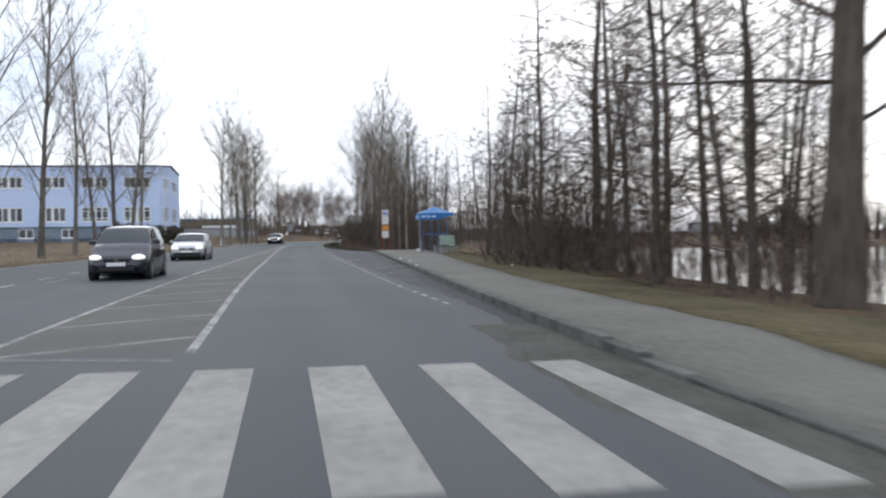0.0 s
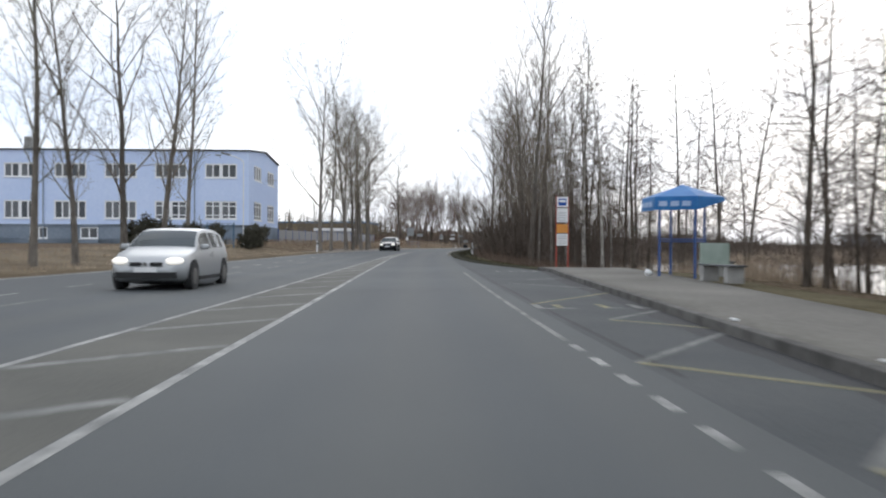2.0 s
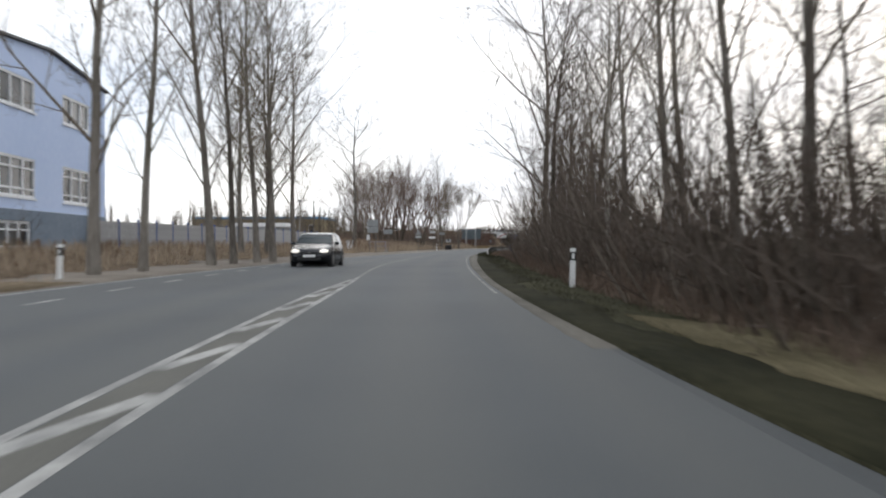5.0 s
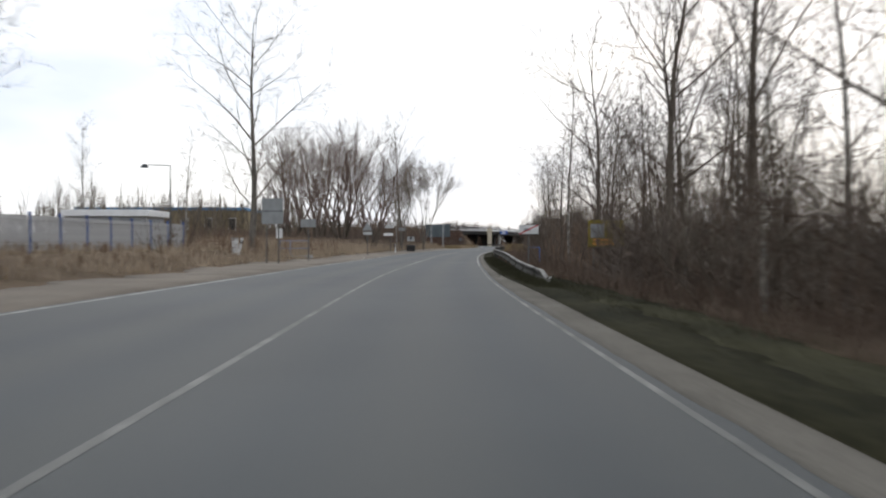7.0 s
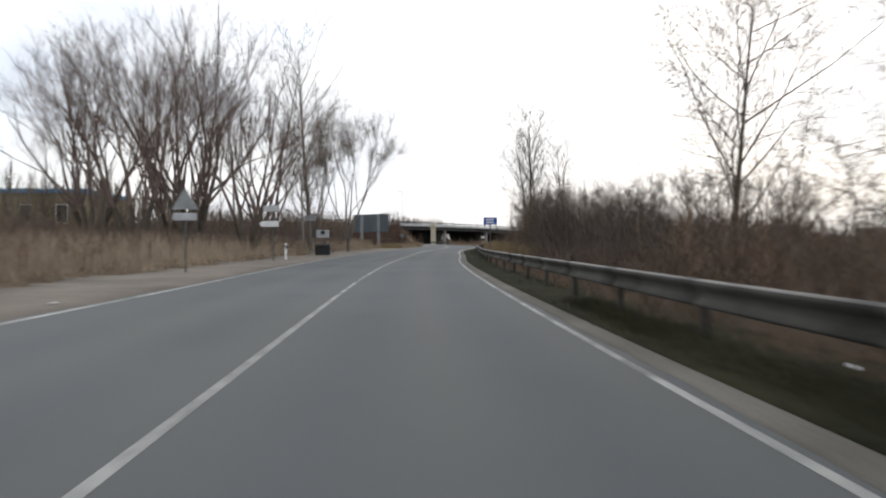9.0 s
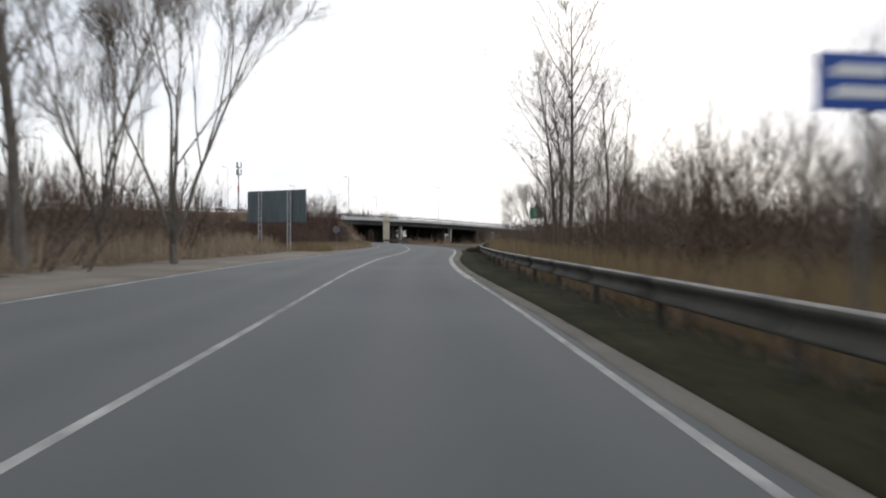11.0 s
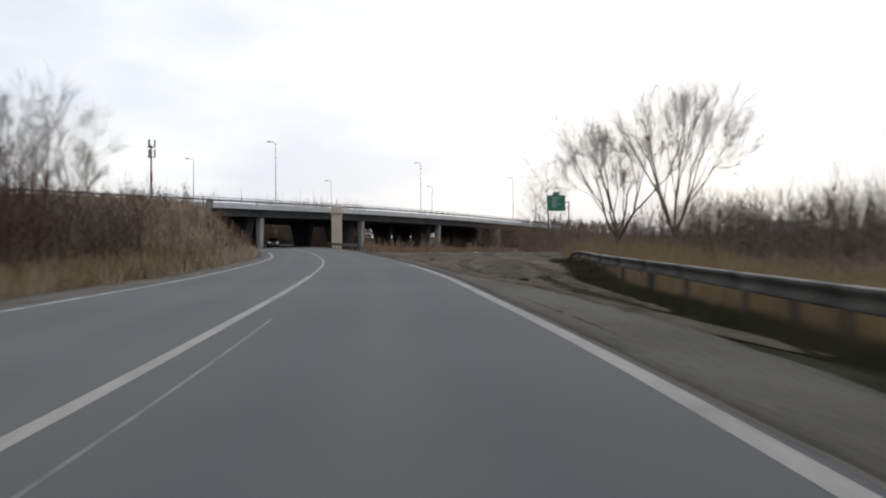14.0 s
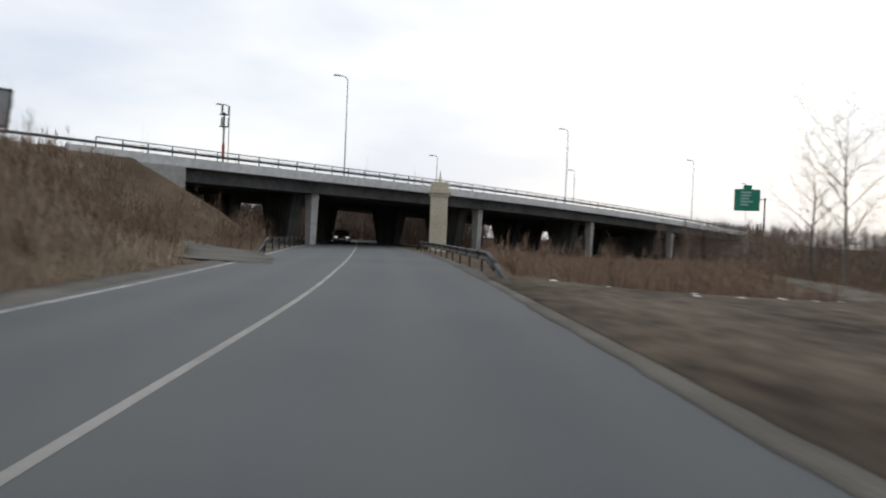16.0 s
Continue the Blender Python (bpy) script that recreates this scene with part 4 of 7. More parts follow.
def fork_tree(name, seed, height, radius, bark, twigs, stems=4, spread=0.5, depth=6, label="", open_angle=1.0, trunk_part=0.0, twig=0.006):
    """A bare tree whose stems fork again and again into a rounded crown."""
    rg = random.Random(seed)
    T = thing(name, Matrix.Identity(4), label, "tree")
    crown = Wood()

    def grow(wood, p, d, length, r, left):
        n = 4 if left > 2 else 3
        pts = bent(rg, p, d, length, n, 0.05, 0.03)
        r2 = r * 0.70
        wood.limb(pts, [r + (r2 - r) * j / n for j in range(n + 1)], 7 if r > 0.06 else 4 if r > 0.018 else 3)
        end = (pts[-1] - pts[-2]).normalized()
        if left < depth:
            for j in range(8):
                f = rg.uniform(0.1, 1.0)
                k = min(n - 1, int(f * n))
                q = pts[k].lerp(pts[k + 1], f * n - k)
                e = (turned(rg, end, radians(rg.uniform(15, 42)), rg.uniform(0, 6.28)) + Vector((0, 0, 0.15))).normalized()
                ln = height * rg.uniform(0.04, 0.10)
                crown.blade(q, q + e * ln, twig, rg)
                for g in (0.3, 0.55, 0.8):
                    m = q + e * ln * g
                    crown.blade(m, m + turned(rg, e, rg.uniform(0.3, 0.7), rg.uniform(0, 6.28)) * ln * 0.5, twig * 0.75, rg)
        if left == 0 or (left < depth - 1 and rg.random() < 0.14):
            return
        az = rg.uniform(0, 6.28)
        kids = 3 if rg.random() < 0.4 else 2
        for c in range(kids):
            ang = (rg.uniform(5, 13) if c == 0 else rg.uniform(18, 34)) * open_angle
            nd = turned(rg, end, radians(ang), az + 6.28 * c / kids + rg.uniform(-0.5, 0.5))
            nd = (nd + Vector((0, 0, 0.06))).normalized()
            grow(crown, pts[-1], nd, length * (rg.uniform(0.80, 0.95) if c == 0 else rg.uniform(0.55, 0.95)), max(r2 * (0.92 if c == 0 else 0.62), 0.006), left - 1)

    foot = Vector((0, 0, -0.25))
    first = height * (1 - trunk_part) * 0.25
    top_r = radius
    if trunk_part:
        trunk = Wood()
        up = bent(rg, foot, Vector((0.03, 0.02, 1)), height * trunk_part, 5, 0.03, 0.02)
        trunk.limb(up, [radius * (1.25 if j == 0 else 1 - 0.06 * j) for j in range(6)], 9)
        ob = new("trunk", trunk.mesh("trunk", bark, True))
        ob.parent = T
        foot, top_r = up[-1], radius * 0.62
    for s in range(stems):
        az = 6.28 * s / stems + rg.uniform(-0.35, 0.35)
        tilt = spread * rg.uniform(0.45, 1.0)
        d = Vector((math.cos(az) * math.sin(tilt), math.sin(az) * math.sin(tilt), math.cos(tilt)))
        stem = Wood()
        grow(stem, foot + Vector((math.cos(az), math.sin(az), 0)) * (0.0 if trunk_part else 0.35 * rg.random()), d, first * rg.uniform(0.9, 1.1), top_r * rg.uniform(0.75, 1.0), depth)
        ob = new("stem" if not trunk_part else "limb", stem.mesh("stem", bark, True))
        ob.parent = T
    ob = new("crown", crown.mesh("crown", twigs))
    ob.parent = T
    return T


POPLAR = dict(levels=4, count=(25, 8, 8, 4), ratio=(0.34, 0.48, 0.5, 0.8), angle=(36, 38, 38, 36), lift=(0.10, 0.06, 0.05, 0.1), wander=0.07, sway=0.032, thick=0.5, twig=0.0066,
              shape=lambda f: 0.75 + 0.55 * f * (1.35 - f) * 1.2 if f < 0.88 else 0.5, **{"from": (0.18, 0.12, 0.1, 0.1)})
SPARSE = dict(POPLAR, count=(19, 9, 8, 4), ratio=(0.42, 0.48, 0.5, 0.8), angle=(46, 42, 40, 38), lift=(0.09, 0.05, 0.04, 0.1), wander=0.09)
ALDER = dict(POPLAR, count=(36, 7, 7, 4), ratio=(0.22, 0.5, 0.48, 0.65), angle=(66, 46, 42, 38), lift=(0.03, 0.02, 0.0, 0.0), wander=0.12, sway=0.025, twig=0.0085,
             shape=lambda f: 1.3 - 0.85 * f, **{"from": (0.10, 0.1, 0.1, 0.1)})
BIRCHY = dict(POPLAR, count=(26, 8, 7, 4), ratio=(0.24, 0.5, 0.5, 0.7), angle=(42, 40, 42, 42), lift=(0.06, 0.0, -0.05, -0.2), wander=0.08, sway=0.03, twig=0.0068,
              shape=lambda f: 1.2 - 0.75 * f, **{"from": (0.2, 0.12, 0.1, 0.1)})
THICKET = dict(POPLAR, levels=3, count=(6, 4, 3), ratio=(0.42, 0.5, 0.6), angle=(40, 45, 48), lift=(0.04, 0.02, 0.05), wander=0.14, sway=0.10, thick=0.6, twig=0.0085,
               shape=lambda f: 1.05 - 0.5 * f, taper=0.7, **{"from": (0.03, 0.05, 0.05)})
BIGTREE = dict(SPARSE, count=(22, 8, 7, 4), ratio=(0.45, 0.45, 0.45, 0.6), angle=(70, 45, 42, 42), lift=(0.0, 0.03, 0.0, 0.0), wander=0.12, thick=0.5, shape=lambda f: 1.15 - 0.7 * f)

kinds = {}


def kind(key, *a, **k):
    kinds[key] = make_tree(*a, **k)[0]


L_POP = "tall bare poplar with pale grey trunk and upswept limbs"
kind("pop1", "poplar_tree", 11, 17.0, 0.21, POPLAR, BARK, TWIG, label=L_POP)
kind("pop2", "poplar_tree", 12, 16.0, 0.19, POPLAR, BARK, TWIG, label=L_POP)
kind("pop3", "poplar_tree", 13, 16.0, 0.20, SPARSE, BARK, TWIG, label="bare poplar with sparse spreading limbs")
kind("pop4", "poplar_tree", 14, 17.0, 0.17, dict(POPLAR, ratio=(0.24, 0.4, 0.42, 0.5)), BARK, TWIG_OLIVE, label="slender bare poplar with olive-grey twigs")
kind("pop5", "poplar_tree", 15, 16.0, 0.20, SPARSE, BARK_DARK, TWIG_DARK, label="bare dark-barked poplar with spreading limbs")
kind("pop6", "poplar_tree", 16, 16.5, 0.18, POPLAR, BARK_DARK, TWIG_DARK, label="tall bare dark-barked poplar beside the road")
kind("pop7", "poplar_tree", 17, 14.0, 0.17, dict(SPARSE, count=(20, 11, 9, 5), ratio=(0.52, 0.5, 0.5, 0.8), angle=(50, 44, 42, 38), twig=0.009), BARK_DARK, TWIG_DARK, label="bare poplar with long side limbs and many fine twigs")
kind("ald1", "alder_tree", 21, 13.0, 0.13, ALDER, BARK_DARK, TWIG_DARK, label="dark bare alder with dense short side branches", lean=0.03)
kind("ald2", "alder_tree", 22, 12.0, 0.11, ALDER, BARK_DARK, TWIG_DARK, label="thin dark alder standing on the lake bank", lean=0.03)
kind("ald3", "alder_tree", 23, 11.0, 0.10, dict(ALDER, count=(44, 6, 6, 4)), BARK_DARK, TWIG_DARK, label="thin dark alder with many twigs", lean=0.04)
kind("bir1", "birch_tree", 31, 14.0, 0.12, BIRCHY, BIRCH, TWIG, label="slim birch with a pale trunk and drooping twigs")
kinds["wil1"] = fork_tree("willow_tree", 41, 13.0, 0.23, BARK_DARK, TWIG_RED, 6, 0.66, 5, "many-stemmed bare willow with a rounded reddish crown")
kinds["wil2"] = fork_tree("willow_tree", 42, 12.5, 0.21, BARK_DARK, TWIG_RED, 5, 0.6, 5, "fan-shaped bare willow with thin reddish twigs")
kinds["lim1"] = fork_tree("lime_tree", 43, 12.0, 0.16, BARK, TWIG, 4, 0.36, 5, "bushy bare tree with ascending stems", 0.85, 0.08)
kinds["lay1"] = fork_tree("lime_tree", 44, 12.0, 0.24, BARK_DARK, TWIG_DARK, 5, 0.62, 5, "spreading bare tree with several dark stems", 1.1, 0.12)
kind("thk1", "thicket_bush", 51, 3.2, 0.022, THICKET, BARK_DARK, BRUSH, stems=11, spread=0.75, base=1.3, label="tangled brown leafless bush", category="bush")
kind("thk2", "thicket_bush", 52, 3.2, 0.022, THICKET, BARK_DARK, TWIG_DARK, stems=11, spread=0.75, base=1.2, label="dark tangled leafless bush", category="bush")
kind("thk3", "thicket_bush", 53, 2.8, 0.020, THICKET, BARK_DARK, TWIG_RED, stems=11, spread=0.8, base=1.4, label="low reddish-brown leafless bush", category="bush")
kind("sap1", "sapling", 54, 6.0, 0.035, dict(THICKET, count=(18, 6, 4), ratio=(0.24, 0.5, 0.6), angle=(45, 45, 48)), BARK_DARK, TWIG_DARK, label="thin bare sapling in the thicket", lean=0.08)
kind("sap2", "sapling", 55, 5.5, 0.03, dict(THICKET, count=(14, 7, 4), ratio=(0.36, 0.5, 0.6), angle=(38, 45, 48)), BARK_DARK, BRUSH, stems=3, spread=0.3, label="bare many-stemmed sapling in the thicket")
kind("big", "roadside_tree", 61, 16.0, 0.36, BIGTREE, BARK_DARK, TWIG_DARK, label="large dark-barked tree with heavy level boughs beside the pavement", lean=0.02)
used = set()
rt = random.Random(77)


def plant(key, x, y, size=1.0, z=None, turn=None, wide=1.0):
    """One tree of a kind at a place, with its own turn and size."""
    src = kinds[key]
    zz = float(ground(x, y)) if z is None else z
    a = rt.uniform(0, 6.28) if turn is None else turn
    m = Matrix.Translation((x, y, zz)) @ Matrix.Rotation(a, 4, "Z")
    if key not in used:
        used.add(key)
        ob = src
        ob.matrix_basis = m
    else:
        ob = copy_thing(src, m)
    ob.scale = (size * wide, size * wide, size)
    return ob


# the row before the office block
for k, (x, y, s) in enumerate(((-23.2, 44.0, 1.0), (-23.6, 50.5, 1.02), (-24.6, 57.5, 0.95), (-24.0, 59.5, 0.8), (-24.6, 64.5, 0.92), (-25.2, 69.5, 0.85), (-26.3, 75.0, 0.95), (-22.6, 37.0, 1.0), (-21.8, 30.0, 1.0))):
    plant(("pop3", "pop1", "pop4", "pop2")[k % 4], x, y, s, wide=0.95)
# the row after it
for k, (x, y, s) in enumerate(((-26.8, 104.5, 1.02), (-26.6, 107.5, 0.92), (-27.0, 115.0, 0.95), (-26.9, 117.5, 0.9), (-26.6, 120.0, 0.95), (-26.4, 122.0, 0.85), (-31.2, 131.0, 0.95), (-31.8, 138.0, 1.0), (-30.2, 139.5, 1.0), (-30.6, 134.5, 0.95))):
    plant(("pop3", "pop4", "pop1", "pop2", "pop4", "pop1")[k % 6] if k < 6 else "pop3", x, y, s)
plant("pop3", -34.3, 179.5, 0.98, wide=1.25)
# the willow clump and its neighbours
for x, y, key, s in ((-42.6, 227, "wil1", 0.92), (-39.4, 226, "wil2", 1.08), (-36.6, 229, "wil1", 1.1), (-33.3, 232, "wil2", 1.0), (-41, 240, "wil1", 1.0), (-31.0, 248, "pop1", 1.05), (-31.9, 249.5, "bir1", 0.95),
                  (-28.3, 256, "lim1", 1.2), (-31.8, 258, "lim1", 1.12), (-35, 248, "wil2", 1.0), (-33.5, 264, "lim1", 0.85)):
    plant(key, x, y, s)
plant("bir1", -48, 205, 0.85), plant("bir1", -56, 200, 0.9)
for k in range(16):
    plant(("thk2", "thk3")[k % 2], -30.5 - 14 * rt.random(), 232 + 44 * rt.random(), rt.uniform(1.0, 1.5))
# right-hand wood by the lake
plant("big", 6.4, 13.9, 1.0, turn=2.0)
plant("ald1", 5.6, 31.5, 1.08, wide=1.45), plant("ald3", 6.9, 26.5, 1.1, wide=1.4), plant("ald2", 7.6, 21.0, 1.05, wide=1.3)
for k in range(42):
    y = 16 + 42 * (k + rt.random()) / 42
    x = float(walk_x(y)) + 2.6 + 6.5 * rt.random() ** 1.3
    plant(("ald1", "ald2", "ald3")[k % 3], x, y, rt.uniform(0.85, 1.1) if k % 4 == 0 or y < 30 and k % 2 == 0 else rt.uniform(0.45, 0.8))
for k in range(16):
    y = 15 + 26 * rt.random()
    plant(("thk2", "sap2", "thk2")[k % 3], float(walk_x(y)) + 3.8 + 4 * rt.random(), y, rt.uniform(0.5, 0.95))
for x, y, s in ((3.3, 31.5, 1.35), (2.9, 34.5, 1.2), (4.0, 29.0, 1.3), (3.6, 37.0, 1.1), (5.2, 33.0, 1.4)):
    plant("thk2", x, y, s)
for x, y, key, s in ((-5.9, 94, "pop4", 1.0), (-6.3, 82.5, "pop1", 0.95), (-3.4, 92, "pop4", 0.85), (-7.4, 97, "pop2", 0.98), (-8.4, 99, "pop1", 0.8), (-5.0, 86, "bir1", 1.0), (-3.0, 80, "ald1", 1.0), (-0.4, 92, "ald2", 1.0), (-2.0, 76, "bir1", 0.9), (0.6, 84, "ald1", 1.05),
                  (2.5, 72, "ald2", 0.9), (3.4, 64, "ald3", 0.9), (1.5, 70, "ald1", 0.85), (4.6, 78, "bir1", 0.8), (-9.2, 104, "pop2", 0.85), (-8.0, 108, "pop4", 0.9), (-10.2, 112, "bir1", 0.95), (-9.0, 118, "pop3", 0.95)):
    plant(key, x, y, s, wide=0.9)
for x, y, key, s in ((-12.4, 124.0, "pop5", 1.0), (-11.9, 129, "pop6", 0.95), (-9.5, 132.5, "pop5", 1.05), (-8.9, 140, "pop5", 1.0), (-10.2, 149, "pop6", 1.0), (-10.9, 158.5, "pop5", 0.95), (-8.6, 168, "pop6", 0.9), (-11.5, 174, "pop5", 0.88), (-9.8, 181, "pop6", 0.7), (-8.3, 146, "bir1", 1.0), (-7.8, 158, "bir1", 0.9), (-9.0, 163, "ald1", 0.8),
                  (-6.8, 284.4, "pop6", 0.66), (-8.2, 268, "lim1", 0.62), (-6.8, 284.5, "pop5", 0.9), (-7.5, 278, "pop6", 1.05), (-5.0, 292, "pop6", 0.95), (-3.0, 281, "bir1", 0.9), (-1.5, 290, "pop6", 0.9)):
    plant(key, x, y, s)
for k in range(12):
    y = 84 + 108 * rt.random()
    plant(("ald3", "ald1", "bir1", "ald2")[k % 4], float(paved_x(y)) + 4.5 + 9 * rt.random(), y, rt.uniform(0.45, 0.9))
for k in range(22):
    y = 64 + 26 * rt.random()
    plant(("ald3", "bir1", "sap2", "ald2", "sap1", "ald1")[k % 6], float(paved_x(y)) + 5.5 + 10 * rt.random(), y, rt.uniform(0.45, 0.8))
for k in range(11):
    y = 66 + 26 * rt.random()
    plant(("ald1", "ald2", "bir1", "ald3")[k % 4], float(paved_x(y)) + 6.0 + 5 * rt.random(), y, rt.uniform(0.8, 1.1))
for k in range(66):
    y = 84 + 100 * rt.random()
    if 155 < y < 168:
        continue
    plant(("thk2", "sap1", "thk2", "thk1", "sap2")[k % 5], float(paved_x(y)) + 4.0 + 9 * rt.random() ** 1.3, y, rt.uniform(0.7, 1.35))
for k in range(70):
    y = 180 + 78 * rt.random()
    plant(("thk1", "sap2", "sap2", "thk2", "sap1")[k % 5], float(rail_x(y)) + 5.0 + 12 * rt.random() ** 1.2, y, rt.uniform(0.55, 1.25))
for k in range(60):
    y = 256 + 92 * rt.random()
    plant(("sap2", "thk2", "sap2", "sap1", "thk1")[k % 5], float(rail_x(y)) + 8.0 + 18 * rt.random(), y, rt.uniform(0.6, 1.4) * (0.6 if y > 305 else 1.0))
for x, y, s in ((-7.0, 230, 0.55), (-3.5, 226, 0.6), (-5.0, 236, 0.5), (0.5, 222, 0.55), (-8.5, 243, 0.45), (-9.0, 254, 0.42), (-7.5, 262, 0.45), (-11.0, 218, 0.42)):
    plant("lim1", x, y, s * 0.95, wide=1.15)
for k in range(26):
    y = 88 + 34 * rt.random()
    plant("thk2", float(paved_x(y)) + 3.6 + 3.4 * rt.random(), y, rt.uniform(1.2, 1.9))
for k in range(12):
    y = 203 + 26 * rt.random()
    plant(("sap2", "sap1")[k % 2], float(rail_x(y)) + 5.5 + 5 * rt.random(), y, rt.uniform(0.6, 0.95))
for k in range(9):
    y = 152 + 18 * rt.random()
    plant(("ald2", "bir1", "sap2")[k % 3], -9.8 + 5 * rt.random(), y, rt.uniform(0.6, 0.95))
for x, y, key, s in ((-10.0, 168.5, "ald1", 0.85), (-9.0, 171.5, "ald3", 1.0), (-8.0, 167.0, "ald2", 0.9), (-10.4, 163.6, "ald3", 0.8), (-6.6, 175.5, "ald1", 0.9), (-7.8, 178.5, "ald3", 0.9), (-9.2, 175.0, "sap1", 1.2), (-8.9, 165.5, "sap2", 1.3)):
    plant(key, x, y, s)
for k in range(9):
    plant("thk2", -12.4 + 6 * rt.random(), 211 + 12 * rt.random(), rt.uniform(1.2, 1.7))
for k in range(8):
    plant(("thk2", "sap1")[k % 2], -10.3 + 4 * rt.random(), 157 + 12 * rt.random(), rt.uniform(1.1, 1.5))
plant("pop7", -6.3, 210.3, 1.0)
for x, y, s in ((-7.6, 209.5, 1.5), (-5.6, 212.5, 1.6), (-6.8, 214.5, 1.5), (-8.6, 213.0, 1.4), (-4.2, 211.0, 1.7)):
    plant("thk2", x, y, s)
# by the lay-by
for x, y, key, s in ((8.0, 376, "lay1", 0.98), (9.3, 366, "lay1", 1.1), (9.9, 412, "pop3", 0.66), (8.7, 414, "pop3", 0.5), (15, 352, "wil2", 0.34), (17, 372, "lim1", 0.36), (22, 380, "wil2", 0.36), (26, 430, "lim1", 0.42), (15.5, 395, "wil2", 0.36)):
    plant(key, x, y, s, wide=1.3 if key == "pop3" else 0.8 if y == 366 else 1.0)
# left bank before the flyover
for k in range(50):
    y = 292 + 34 * rt.random()
    plant(("thk3", "thk1", "thk3", "sap2")[k % 4], float(left_x(y)) - 4.2 - 9 * rt.random(), y, rt.uniform(0.5, 0.85))
for x, y, key, s in ((-28.0, 334, "lay1", 0.52), (-26.9, 338, "lim1", 0.42), (-29.4, 338, "wil2", 0.42), (-34, 330, "wil1", 0.36)):
    plant(key, x, y, s)
for k in range(8):
    y = 320 + 18 * rt.random()
    plant(("thk2", "thk3")[k % 2], float(left_x(y)) - 4.2 - 5 * rt.random(), y, rt.uniform(0.6, 0.9))
for k in range(60):
    y = 332 + 48 * rt.random()
    plant(("thk1", "thk3")[k % 2], float(left_x(y)) - 3.0 - 17 * rt.random(), y, rt.uniform(0.3, 0.55), wide=1.4)
for k in range(14):
    y = 100 + 150 * rt.random()
    plant("thk1", float(left_x(y)) - 9.5 - 8 * rt.random(), y, rt.uniform(0.5, 0.9))
for k in range(16):
    plant("thk3", -31 - 16 * rt.random(), 212 + 50 * rt.random(), rt.uniform(0.9, 1.4))

# ---- guard rails ----


def guard_rail(curve_x, y0, y1, top, pitch=4.0, label="", ramp=6.0, steel=None):
    """A W-beam rail on posts along a plan curve, with ends that dip into the ground."""
    T = thing("guard_rail", Matrix.Identity(4), label, "guard rail")

    def lift(y):
        return float(min(np.clip((y - y0 + 0.1) / ramp, 0, 1), 1 - smooth(y, y1 - 4.2, y1 + 0.1)))

    prof = [(-0.05, -0.004), (-0.02, 0.0), (0.04, 0.0), (0.075, -0.015), (0.088, -0.05), (0.03, -0.10), (0.012, -0.155), (0.03, -0.21), (0.088, -0.265), (0.075, -0.295), (0.0, -0.31)]
    y = y0
    while y < y1 - 0.01:
        ye = min(y + pitch, y1)
        verts, faces = [], []
        n = 5
        for i in range(n):
            yy = y + (ye - y) * i / (n - 1)
            x = float(curve_x(yy))
            d = np.array((float(curve_x(yy + 0.3) - curve_x(yy - 0.3)) / 0.6, 1.0))
            d /= np.linalg.norm(d)
            side = np.array((-d[1], d[0]))
            zt = float(level(yy)) - 0.25 + (float(top(yy)) + 0.25) * lift(yy)
            for o, h in prof:
                verts.append((x + side[0] * o, yy + side[1] * o, zt + h))
        m = len(prof)
        for i in range(n - 1):
            for j in range(m - 1):
                faces.append((i * m + j, i * m + j + 1, (i + 1) * m + j + 1, (i + 1) * m + j))
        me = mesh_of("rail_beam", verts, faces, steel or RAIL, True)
        me.materials.append(steel or RAIL_TOP_LIT)
        # top lip gets the lit tone, the beam's face the shaded one
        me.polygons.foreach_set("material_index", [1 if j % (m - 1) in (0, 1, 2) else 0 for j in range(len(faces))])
        ob = new("rail_beam", me)
        ob.modifiers.new("solid", "SOLIDIFY").thickness = 0.006
        ob.parent = T
        x = float(curve_x(y))
        zt = float(level(y)) - 0.25 + (float(top(y)) + 0.25) * lift(y)
        part("post", boxed(x + 0.01, x + 0.09, y - 0.04, y + 0.04, float(ground(x, y)) - 0.3, max(zt - 0.03, float(ground(x, y)) - 0.2)), RAIL, T)
        y = ye
    return T


RUST = material("dark_weathered_steel", (0.022, 0.022, 0.021), (0.060, 0.056, 0.050), 0.7, 5.0, 0.6, 0.1, metal=0.2)
guard_rail(rail_x, 144, 345.5, curve((144, 0.30), (149, 0.38), (157, 0.50), (164, 0.64), (180, 0.70), (230, 0.66), (267, 0.61), (343, 0.60)), ramp=3.0, label="weathered galvanised guard rail on short posts")
culvert_r = curve((376, -13.9), (390, -15.35), (405, -16.85), (425, -19.4))
culvert_l = curve((392, -24.9), (400, -25.9), (412, -27.4), (432, -29.8))
guard_rail(culvert_r, 376, 424, curve((376, 0.72), (424, 0.72)), label="dark weathered guard rail on the culvert beside the flyover", steel=RUST)
guard_rail(culvert_l, 394, 430, curve((394, 0.72), (430, 0.72)), label="short dark guard rail on the far side of the culvert", steel=RUST)
for y in (296.0, 305.0, 314.0, 324.0):
    T = thing("marker_post", Matrix.Translation((float(rail_x(y)) + 0.15, y, float(ground(rail_x(y), y)) - 0.02)), "dark plastic marker post behind the guard rail", "post", "marker posts on the rail")
    part("stake", boxed(-0.05, 0.05, -0.03, 0.03, 0, 0.80, 0.01), STEEL_DARK, T)
    part("reflector", boxed(-0.03, 0.03, -0.04, -0.03, 0.66, 0.72), SIGN_GREY, T)

# ---- signs and posts ----


